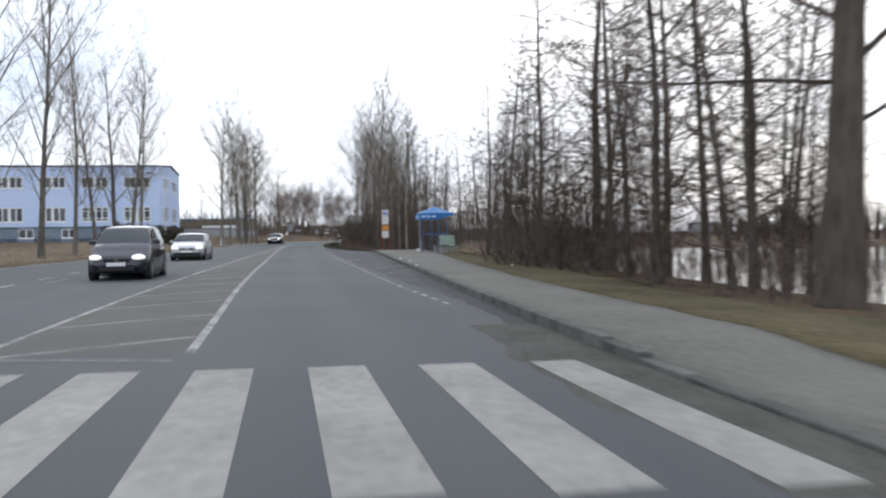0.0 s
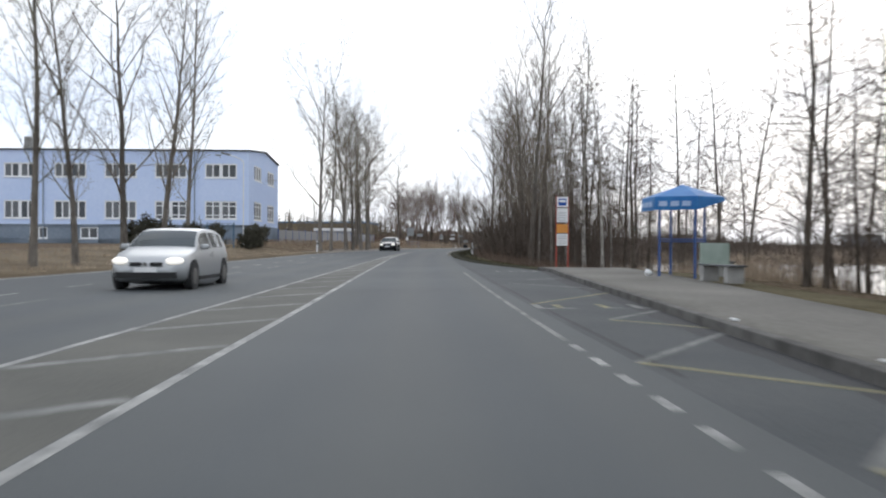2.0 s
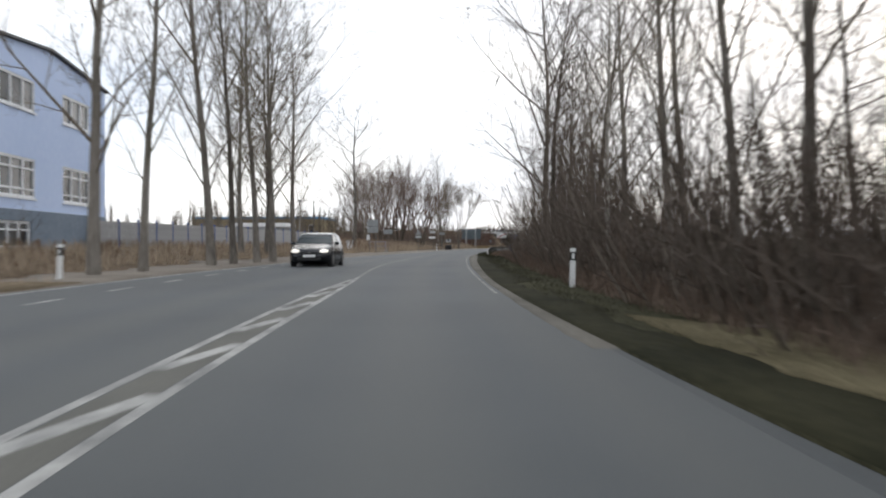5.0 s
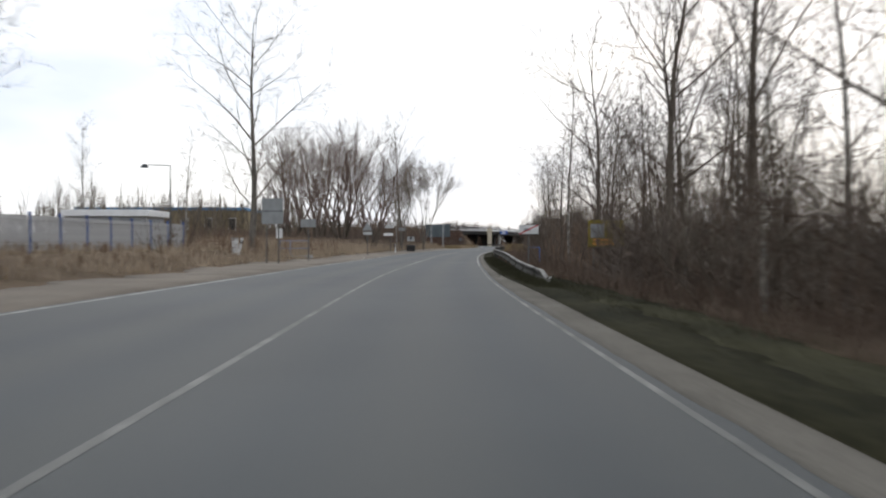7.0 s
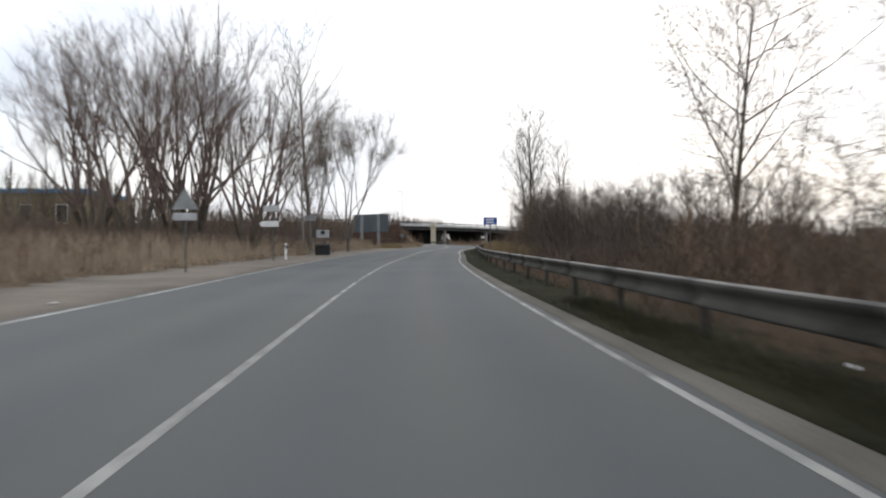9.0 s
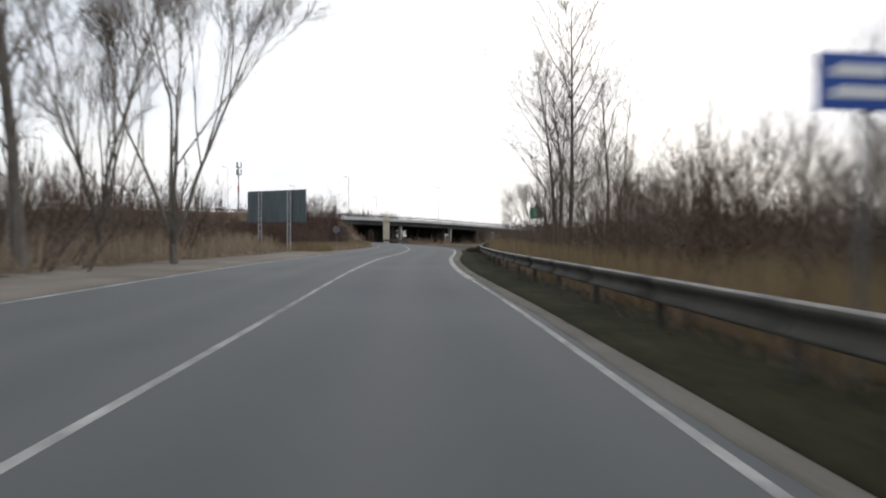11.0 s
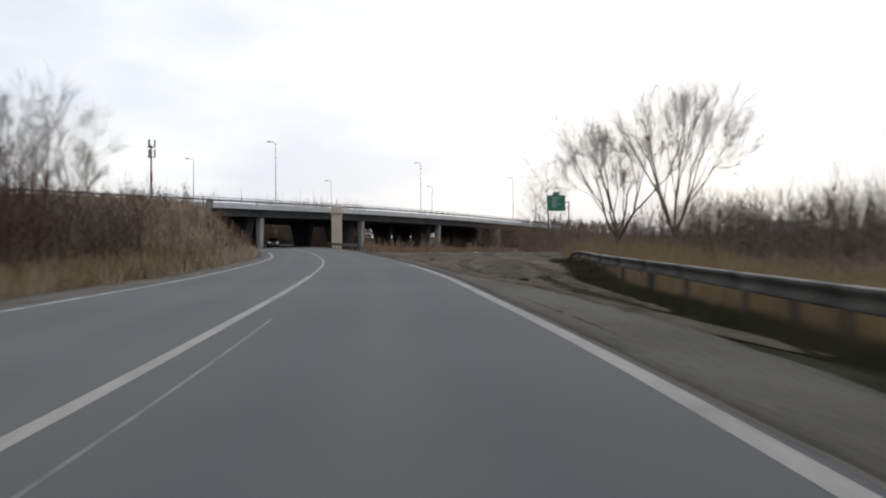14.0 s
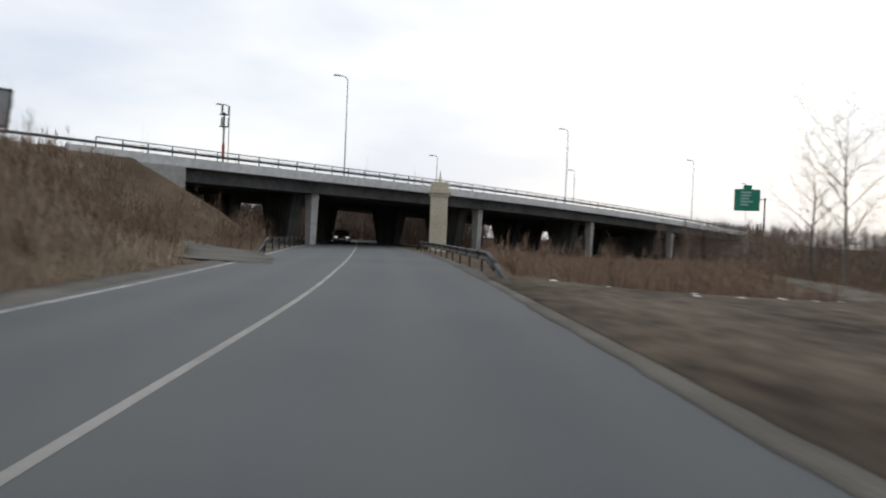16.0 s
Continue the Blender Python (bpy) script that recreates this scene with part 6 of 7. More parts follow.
def juniper(x, y, h, seed):
    """An evergreen bush of many small needle sprays round a few stems."""
    rg = random.Random(seed)
    T = thing("evergreen_bush", Matrix.Translation((x, y, float(ground(x, y)) - 0.05)), "dark green evergreen bush before the office block", "bush", "evergreens before the office")
    stems, spray = Wood(), Wood()
    for k in range(10):
        a, r = rg.uniform(0, 6.28), 0.55 * h * rg.random() ** 0.5
        foot = Vector((math.cos(a) * r * 0.4, math.sin(a) * r * 0.4, 0))
        tip_p = Vector((math.cos(a) * r, math.sin(a) * r, h * rg.uniform(0.65, 1.0) * (1 - 0.25 * r / h)))
        stems.limb([foot, foot.lerp(tip_p, 0.5) + Vector((0, 0, 0.1)), tip_p], [0.03, 0.02, 0.008], 4)
        for j in range(150):
            f = rg.random() ** 0.7
            p = foot.lerp(tip_p, f) + Vector((rg.gauss(0, 0.24), rg.gauss(0, 0.24), rg.gauss(0, 0.16))) * (1.15 - 0.7 * f) * h / 2.4
            p.z = max(p.z, 0.02)
            d = Vector((rg.gauss(0, 1), rg.gauss(0, 1), rg.gauss(0.7, 0.8))).normalized()
            spray.blade(p, p + d * rg.uniform(0.2, 0.42), rg.uniform(0.03, 0.07), rg)
    for n, wd, m in (("woody_base", stems, BARK_DARK), ("foliage", spray, EVERGREEN)):
        ob = new(n, wd.mesh(n, m))
        ob.parent = T


for k, (x, y, h) in enumerate(((-27.2, 72.0, 2.7), (-26.9, 74.2, 2.3), (-26.4, 77.4, 2.6), (-28.4, 74.0, 2.0), (-29.8, 93.5, 1.9), (-30.4, 96.4, 2.3), (-31.1, 99.4, 2.0), (-33.4, 105.0, 1.6))):
    juniper(x, y, h, 100 + k)

# white concrete marker and low steel frame
T = thing("concrete_marker", Matrix.Translation((-33.9, 174.4, float(ground(-33.9, 174.4)) - 0.05)), "short whitewashed concrete pillar with a flat cap", "pillar")
part("shaft", boxed(-0.17, 0.17, -0.17, 0.17, 0, 0.92, 0.02), WHITE, T)
part("cap", boxed(-0.22, 0.22, -0.22, 0.22, 0.92, 1.02, 0.02), CONCRETE, T)
T = thing("steel_barrier", Matrix.Translation((-31.8, 181.5, float(ground(-31.8, 181.5)))), "low steel tube barrier on a concrete slab", "barrier")
part("slab", boxed(-1.2, 1.2, -0.5, 0.5, -0.1, 0.12, 0.02), CONCRETE, T)
for s in (-1.0, -0.3, 1.0):
    part("upright", tubed((s, 0, 0.1), (s, 0, 1.12), 0.045), FADED_BLUE, T)
for h in (0.6, 1.12):
    part("bar", tubed((-1.0, 0, h), (1.0, 0, h), 0.035), FADED_BLUE, T)
T = thing("steel_barrier", pose(-15.28, 177.85, float(ground(-15.28, 177.85)), 0, 0, -35), "low blue steel tube barrier behind the guard rail", "barrier")
for s in (-0.42, 0.42):
    part("upright", tubed((s, 0, -0.2), (s, 0, 1.12), 0.05), STEEL_BLUE, T)
part("bar", tubed((-0.42, 0, 1.12), (0.42, 0, 1.12), 0.03), STEEL_BLUE, T)
# the gate beside the office
GATE_TEAL = material("teal_blue_mesh", (0.04, 0.09, 0.15), (0.08, 0.16, 0.24), 0.6, 5.0, 0.8, 0.0)
T = thing("yard_gate", pose(-31.6, 92.6, float(ground(-31.6, 92.6)), 0, 0, -14), "blue steel mesh gate between two posts", "gate")
for s in (-1.3, 1.3):
    part("gate_post", boxed(s - 0.035, s + 0.035, -0.035, 0.035, -0.2, 1.95, 0.01), GATE_TEAL, T)
for h in (0.2, 1.0, 1.85):
    part("gate_rail", tubed((-1.3, 0, h), (1.3, 0, h), 0.014, sides=6), GATE_TEAL, T)
for k in range(40):
    part("gate_bar", tubed((-1.25 + 0.064 * k, 0, 0.2), (-1.25 + 0.064 * k, 0, 1.85), 0.008, sides=4), GATE_TEAL, T)

# ---- cars in the other lane, standing ----


def car(x, y, turn, paint, length, width, height, label, tail=0.0, lights=True):
    """A car with its nose towards local -y: one lofted shell, with its glass, lamps and wheels as parts; tail stretches the roof back."""
    T = thing("car", pose(x, y, float(level(y)), 0, 0, turn), label, "car", "cars on the road")
    hl, hw = length / 2, width / 2
    k = height / 1.46
    top = curve((0, 0.50), (0.02, 0.62), (0.05, 0.71), (0.12, 0.82), (0.20, 0.91 * k), (0.255, 0.97 * k), (0.33, 1.19 * k), (0.41, 1.385 * k), (0.50, 1.45 * k), (0.62, 1.46 * k), (0.80 + tail * 0.3, 1.41 * k), (0.88 + tail * 0.4, 1.30 * k), (0.955 + tail * 0.2, 1.03 * k), (0.99, 0.86), (1.0, 0.66))
    plan = curve((0, 0.60), (0.02, 0.78), (0.06, 0.91), (0.14, 0.985), (0.3, 1.0), (0.75, 1.0), (0.92, 0.95), (0.985, 0.86), (1.0, 0.76))
    sill = curve((0, 0.30), (0.04, 0.22), (0.1, 0.19), (0.9, 0.2), (0.97, 0.28), (1.0, 0.40))
    S = [0, 0.008, 0.02, 0.04, 0.07, 0.11, 0.16, 0.21, 0.25, 0.27] + [0.27 + 0.02 * i for i in range(1, 36)] + [0.98, 0.99, 1.0]
    shell = bmesh.new()

    def ring(s, grow):
        t, w, z0 = float(top(s)), hw * float(plan(s)), float(sill(s))
        zb = min((0.85 + 0.08 * s) * k, t - 0.05)
        zr = max(t - 0.055, zb + 0.002)
        pts = [(0.84 * w, z0), (0.96 * w, z0 + 0.07), (w, 0.5 * z0 + 0.5 * zb - 0.04), (0.99 * w, 0.2 * z0 + 0.8 * zb), (0.955 * w, zb)]
        we = 0.955 * w - (zr - zb) * 0.34
        pts += [(0.955 * w + (we - 0.955 * w) * f, zb + (zr - zb) * f) for f in (0.12, 0.5, 0.88, 1.0)]
        pts += [(we * 0.93, t - 0.025), (we * 0.62, t - 0.006), (0.0, t)]
        full = [(-a, b) for a, b in pts] + [(a, b) for a, b in pts[-2::-1]]
        yy = -hl + s * length
        return [Vector((a * (1 + grow * 0.012), yy, b + (grow * 0.006 if b > zb else 0))) for a, b in full]

    rows = [[shell.verts.new(p) for p in ring(s, 0)] for s in S]
    m = len(rows[0])
    for p, q in zip(rows, rows[1:]):
        for i in range(m):
            shell.faces.new((p[i], p[(i + 1) % m], q[(i + 1) % m], q[i]))
    shell.faces.new(rows[0][::-1]), shell.faces.new(rows[-1])
    bmesh.ops.recalc_face_normals(shell, faces=shell.faces)
    body = part("body", shell, paint, T)
    body.data.polygons.foreach_set("use_smooth", [True] * len(body.data.polygons))
    outer = [ring(s, 1.0) for s in S]

    def pane(name, test):
        bm, seen = bmesh.new(), {}

        def corner(a, b):
            if (a, b) not in seen:
                seen[a, b] = bm.verts.new(outer[a][b])
            return seen[a, b]
        for a in range(len(S) - 1):
            for b in range(m - 1):
                if test((S[a] + S[a + 1]) / 2, b):
                    bm.faces.new((corner(a, b), corner(a, b + 1), corner(a + 1, b + 1), corner(a + 1, b)))
        bmesh.ops.recalc_face_normals(bm, faces=bm.faces)
        ob = part(name, bm, CAR_GLASS, T)
        ob.data.polygons.foreach_set("use_smooth", [True] * len(ob.data.polygons))

    mid = m // 2
    for lo, hi in ((0.345, 0.555), (0.585, 0.80 + tail * 0.35)):
        pane("side_window", lambda s, b: b in (5, 6) and lo < s < hi)
        pane("side_window", lambda s, b: b in (m - 7, m - 8) and lo < s < hi)
    pane("windscreen", lambda s, b: 9 <= b < m - 10 and 0.262 < s < 0.405)
    pane("rear_window", lambda s, b: 9 <= b < m - 10 and 0.88 + tail * 0.4 < s < 0.96 + tail * 0.2)
    for s in (-1, 1):
        ym = -hl + 0.33 * length
        part("mirror", boxed(s * (hw + 0.07) - 0.10, s * (hw + 0.07) + 0.10, ym - 0.06, ym + 0.05, 0.93 * k, 1.06 * k, 0.04), paint, T)
        bm = bmesh.new()
        bmesh.ops.create_uvsphere(bm, u_segments=14, v_segments=8, radius=1.0)
        bmesh.ops.transform(bm, matrix=Matrix.Translation((s * hw * 0.69, -hl + 0.15, 0.66)) @ Matrix.Rotation(s * 0.5, 4, "Z") @ Matrix.Diagonal((0.20, 0.13, 0.085, 1)), verts=bm.verts)
        lamp = part("headlight", bm, LAMP_ON if lights else LAMP_OFF, T)
        lamp.data.polygons.foreach_set("use_smooth", [True] * len(lamp.data.polygons))
        part("tail_light", boxed(s * hw * 0.76 - 0.1, s * hw * 0.76 + 0.1, hl - 0.16, hl - 0.02, 0.72, 0.92, 0.03), RED, T)
        part("door_gap", boxed(s * (hw + 0.001) - 0.004, s * (hw + 0.001) + 0.004, 0.18, 0.195, 0.35, 0.85), BLACK, T)
        part("door_handle", boxed(s * (hw + 0.008) - 0.015, s * (hw + 0.008) + 0.015, -0.02, 0.14, 0.76, 0.79), paint, T)
        part("sill_strip", boxed(s * (hw - 0.03) - 0.035, s * (hw - 0.03) + 0.035, -hl + 1.2, hl - 1.15, 0.20, 0.29, 0.015), BLACK, T)
        for yy in (-hl + 0.80, hl - 0.78):
            wx = s * (hw - 0.09)
            part("wheel_arch", tubed((wx - s * 0.02, yy, 0.33), (wx + s * 0.094, yy, 0.33), 0.36, sides=24), BLACK, T)
            W = part("wheel", tubed((wx - 0.10, yy, 0.30), (wx + 0.10, yy, 0.30), 0.30, sides=24), BLACK, T)
            part("rim", tubed((wx + s * 0.10, yy, 0.30), (wx + s * 0.112, yy, 0.30), 0.20, 0.17, sides=16), GALV, W)
    for a, b in ((-0.36, -0.10), (0.10, 0.36)) if paint is SILVER else ((-0.36, 0.36),):
        part("grille", boxed(a, b, -hl - 0.012, -hl + 0.10, 0.55, 0.63, 0.015), BLACK, T)
    wide = 0.68 if paint is SILVER else 0.50
    part("air_intake", boxed(-wide, wide, -hl - 0.010, -hl + 0.16, 0.27, 0.41, 0.02), BLACK, T)
    part("plate_bar", boxed(-0.26, 0.26, -hl - 0.022, -hl, 0.41, 0.52), WHITE, T)
    part("badge", tubed((0, -hl - 0.02, 0.59), (0, -hl, 0.59), 0.045, sides=12), GALV, T)
    return T


CAR_GLASS = plain("car_glass", (0.03, 0.04, 0.042), 0.05, 0.0, 0.7)
LAMP_ON = plain("lit_headlamp", (1.0, 0.95, 0.86), 0.2, 0.0, 0.5, 0.75)
LAMP_OFF = plain("headlamp_glass", (0.55, 0.56, 0.58), 0.1, 0.2, 0.7)
SILVER = plain("silver_car_paint", (0.40, 0.41, 0.415), 0.34, 0.5)
SILVER2 = plain("pale_silver_paint", (0.33, 0.335, 0.335), 0.32, 0.6)
BLACK_PAINT = plain("black_car_paint", (0.012, 0.013, 0.016), 0.2, 0.2)
NAVY = plain("dark_blue_car_paint", (0.016, 0.018, 0.028), 0.12, 0.0, 0.7)
car(-9.75, 26.75, 9.5, NAVY, 4.05, 1.73, 1.62, "dark blue-grey compact people carrier with headlights on", 0.12)
car(-13.65, 46.8, 9, SILVER, 4.4, 1.77, 1.44, "silver hatchback with headlights on", 0.08)
car(-22.6, 116.3, 4, BLACK_PAINT, 4.25, 1.77, 1.47, "black hatchback with headlights on in the oncoming lane", 0.05)
car(-28.6, 446.0, 8, SILVER2, 4.3, 1.75, 1.45, "pale car with headlights on under the flyover", 0.05)

# ---- grass, reeds and brush ----


def tufts(name, spots, height, width, mat, label, seed, per=9, lean=0.35):
    """Many thin blades in tufts: one object."""
    rg = np.random.default_rng(seed)
    xy = np.repeat(np.array(spots), per, axis=0)
    n = len(xy)
    xy = xy + rg.normal(0, 0.16, (n, 2))
    z = ground(xy[:, 0], xy[:, 1]) - 0.02
    h = height * rg.uniform(0.45, 1.15, n)
    a = rg.uniform(0, 6.28, n)
    w = width * rg.uniform(0.6, 1.3, n)
    tipo = rg.normal(0, lean, (n, 2)) * h[:, None]
    p0 = np.stack([xy[:, 0] - np.cos(a) * w, xy[:, 1] - np.sin(a) * w, z], 1)
    p1 = np.stack([xy[:, 0] + np.cos(a) * w, xy[:, 1] + np.sin(a) * w, z], 1)
    p2 = np.stack([xy[:, 0] + tipo[:, 0], xy[:, 1] + tipo[:, 1], z + h], 1)
    verts = np.stack([p0, p1, p2], 1).reshape(-1, 3)
    ob = new(name, mesh_of(name, verts.tolist(), [(3 * i, 3 * i + 1, 3 * i + 2) for i in range(n)], mat))
    return tagged(ob, label, "grass", kind="stuff")


def spots_along(c, lo, hi, y0, y1, n, seed, side=1):
    rg = np.random.default_rng(seed)
    y = rg.uniform(y0, y1, n)
    return np.stack([c(y) + side * (lo + (hi - lo) * rg.random(n) ** 1.2), y], 1)


def clumped(spots, seed):
    """Thins a field of spots into uneven clumps."""
    keep = [noise.noise(Vector((x * 0.55, y * 0.35, seed))) > -0.12 for x, y in spots]
    return spots[np.array(keep)]


STRAW_DULL = material("dull_dry_grass", (0.250, 0.196, 0.142), (0.470, 0.378, 0.278), 0.95, 1.5, 0.3, 0.0, spec=0.04)
tufts("reeds", spots_along(walk_x, 3.0, 9.5, 56, 80, 1000, 1), 1.0, 0.016, STRAW_DULL, "tall dry reeds on the lake bank", 2, 8, 0.12)
tufts("reeds", clumped(spots_along(rail_x, 0.9, 5.6, 226, 350, 4200, 3), 3), 1.25, 0.015, STRAW, "tall dry reeds behind the guard rail", 4, 9, 0.15)
tufts("reeds", clumped(spots_along(rail_x, 0.9, 5.0, 226, 350, 3200, 33), 9), 0.85, 0.016, BRUSH_TAN, "brown dead stalks among the reeds", 34, 8, 0.25)
tufts("dry_grass", spots_along(rail_x, 0.3, 1.6, 150, 345, 1500, 35), 0.3, 0.010, BRUSH_TAN, "short dry grass along the foot of the guard rail", 36, 7)
tufts("dry_grass", spots_along(paved_x, 2.0, 7.0, 66, 240, 2200, 5), 0.55, 0.014, BRUSH, "brown dry grass below the trees", 6, 8)
tufts("dry_grass", spots_along(left_x, 3.9, 14.0, 100, 300, 3200, 7, -1), 0.6, 0.016, STRAW_DULL, "dull dry grass on the far verge", 8, 8)
tufts("dry_grass", spots_along(left_x, 5.0, 15.0, 178, 292, 2600, 27, -1), 1.15, 0.016, STRAW_DULL, "tall tan grass before the willows", 28, 8, 0.14)
rank = spots_along(left_x, 1.2, 24.0, 290, 412, 6000, 9, -1)
rank = rank[(np.abs(rank[:, 0] - left_track(rank[:, 1])) > 2.0) | (rank[:, 1] < 381)]
tufts("dry_grass", rank, 0.7, 0.018, STRAW_DULL, "rank dry grass on the embankment", 10, 9)
tufts("dry_grass", spots_along(left_x, 1.5, 7.0, 286, 345, 2300, 11, -1), 0.7, 0.018, STRAW, "pale tufts of dry grass at the foot of the bank", 12, 8)
tufts("dry_grass", spots_along(left_x, 1.0, 12.0, 26, 100, 2000, 13, -1), 0.30, 0.012, STRAW_DULL, "short dry grass below the poplars", 14, 7)
tufts("dry_grass", spots_along(walk_x, 0.1, 3.6, 4, 66, 1800, 15), 0.10, 0.006, MOSS, "short green grass beside the pavement", 16, 7)
tufts("verge_grass", spots_along(paved_x, 0.7, 2.6, 66, 150, 4200, 17), 0.13, 0.007, TURF, "short mossy grass on the verge", 18, 7)
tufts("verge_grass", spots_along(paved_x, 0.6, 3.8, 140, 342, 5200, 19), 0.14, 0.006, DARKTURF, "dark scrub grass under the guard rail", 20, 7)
tufts("verge_grass", spots_along(rail_x, -1.0, 0.3, 288, 343, 3600, 37), 0.30, 0.009, TURF, "dark olive-brown grass before the end of the guard rail", 38, 8)
tufts("verge_grass", spots_along(rail_x, -0.55, -0.02, 143, 186, 1700, 55), 0.24, 0.008, TURF, "dark rank grass at the foot of the guard rail", 56, 8)
rgb = np.random.default_rng(21)
isl = np.stack([rgb.uniform(-14, 26, 3300), rgb.uniform(373, 440, 3300)], 1)
isl = isl[(isl[:, 1] > 374.5 + 1.15 * np.clip(-8 - isl[:, 0], 0, 9) + 1.1 * np.clip(isl[:, 0] + 4, 0, 9)) & (isl[:, 0] > paved_x(isl[:, 1]) + 1.2) & (np.abs(isl[:, 0] - track_x(isl[:, 1])) > 1.9)]
low_isl = (isl[:, 0] > -6) & (isl[:, 0] < track_x(isl[:, 1]) + 3) & (isl[:, 1] < 402)
tufts("brush", isl[low_isl], 0.32, 0.016, BRUSH_TAN, "short brown grass beside the dirt track", 24, 8, 0.3)
isl = isl[~low_isl]
tufts("brush", isl, 0.95, 0.018, BRUSH_TAN, "brown brush on the island before the flyover", 22, 8, 0.3)
mid = np.stack([rgb.uniform(8, 45, 1500), rgb.uniform(300, 420, 1500)], 1)
tufts("brush", mid, 1.1, 0.02, BRUSH, "brown brush behind the lay-by", 23, 8, 0.25)


def slivers(name, feet, tips, width, mat, label, category):
    """Thin three-cornered slivers from feet to tips: one object."""
    rg = np.random.default_rng(len(feet))
    a = rg.uniform(0, 6.28, len(feet))
    off = np.stack([np.cos(a) * width, np.sin(a) * width, np.zeros(len(feet))], 1)
    verts = np.stack([feet - off, feet + off, tips], 1).reshape(-1, 3)
    ob = new(name, mesh_of(name, verts.tolist(), [(3 * i, 3 * i + 1, 3 * i + 2) for i in range(len(feet))], mat))
    return tagged(ob, label, category, kind="stuff")


def scrub(name, spots, height, mat, label, seed, shoots=16, width=0.02, spread=0.45, category="scrub", rise=(0.12, 0.42), low=0.08, stem=1.0):
    """Bare shrubs and saplings: a stem at each spot with shoots that fan out from it."""
    rg = np.random.default_rng(seed)
    spots = np.array(spots)
    n = len(spots)
    z = np.maximum(ground(spots[:, 0], spots[:, 1]), -1.0) - 0.1
    h = height * np.where(rg.random(n) < 0.7, rg.uniform(0.3, 0.75, n), rg.uniform(0.75, 1.45, n))
    feet, tips, wid = [], [], []
    base = np.column_stack([spots, z])
    top = base + np.column_stack([rg.normal(0, 0.12, (n, 2)) * h[:, None], h * stem])
    feet.append(base), tips.append(top), wid.append(np.full(n, width * 2.2))
    for k in range(shoots):
        f = rg.uniform(low, 0.9, n)[:, None]
        p = base + (top - base) * f
        out = rg.normal(0, spread, (n, 2)) * h[:, None] * (1.05 - f)
        up = (h * rg.uniform(*rise, n))[:, None]
        q = p + np.concatenate([out, up], 1)
        feet.append(p), tips.append(q), wid.append(np.full(n, width))
        m = p + (q - p) * rg.uniform(0.3, 0.7, n)[:, None]
        q2 = m + np.concatenate([rg.normal(0, spread * 0.5, (n, 2)) * h[:, None] * (1.05 - f), up * rg.uniform(0.3, 1.0, n)[:, None]], 1)
        feet.append(m), tips.append(q2), wid.append(np.full(n, width * 0.7))
    return slivers(name, np.concatenate(feet), np.concatenate(tips), np.concatenate(wid)[:, None].repeat(1, 1).ravel(), mat, label, category)


def far_woods(name, pts, n, height, seed, mat, label, deep=9.0, fat=0.0055):
    """A far belt of bare woods along a line of the plan."""
    rg = np.random.default_rng(seed)
    pts = np.array(pts, float)
    cum = np.concatenate([[0], np.cumsum(np.linalg.norm(np.diff(pts, axis=0), axis=1))])
    s = rg.uniform(0, cum[-1], n)
    xy = np.stack([np.interp(s, cum, pts[:, 0]), np.interp(s, cum, pts[:, 1])], 1) + rg.normal(0, deep, (n, 2))
    return scrub(name, xy, height, mat, label, seed, 17, height * fat, 0.21, "woods", (0.15, 0.38), 0.2, 0.62)


far_woods("far_woods", ((115, -120), (150, 0), (160, 120), (125, 175), (60, 172)), 1500, 8, 31, TWIG_DARK, "bare woods on the far lake shore")
far_woods("far_woods", ((115, -120), (150, 0), (160, 120), (125, 175), (60, 172)), 1500, 5, 39, BRUSH, "brown scrub along the far lake shore", 5, 0.016)
far_woods("far_woods", ((34, 176), (26, 240), (36, 320), (50, 390)), 700, 6.5, 32, TWIG_DARK, "brown thickets behind the road")
far_woods("far_woods", ((60, 400), (70, 450), (95, 500), (160, 540), (260, 560)), 1000, 7.5, 38, TWIG_DARK, "brown thickets beyond the lay-by")
far_woods("far_woods", ((-150, 110), (-112, 200), (-104, 250), (-66, 262), (-54, 300)), 800, 9, 33, TWIG, "bare woods behind the yards")
far_woods("far_woods", ((-260, 640), (-100, 600), (0, 580), (120, 600), (300, 560)), 1000, 4.5, 34, TWIG_DARK, "bare woods beyond the flyover")
far_woods("far_woods", ((-80, 470), (-50, 496), (-18, 520)), 1300, 9.5, 35, BRUSH, "brown brush under and behind the flyover", 6, 0.008)
far_woods("far_woods", ((-20, 520), (30, 548), (60, 565)), 700, 4.2, 30, BRUSH, "low brush beyond the flyover", 6, 0.01)
far_woods("far_woods", ((-180, 60), (-150, 100), (-120, 140)), 200, 10, 36, TWIG, "bare trees behind the office block")
far_woods("far_woods", ((-60, 310), (-75, 340), (-90, 380), (-130, 420)), 300, 5, 37, TWIG_RED, "bare brush along the embankment", 6)


def belt(c, lo, hi, y0, y1, n, seed, side=1):
    p = spots_along(c, lo, hi, y0, y1, n, seed, side)
    return p[~((p[:, 0] < -10.6) & (p[:, 0] > -16.5) & (p[:, 1] > 150) & (p[:, 1] < 167))]


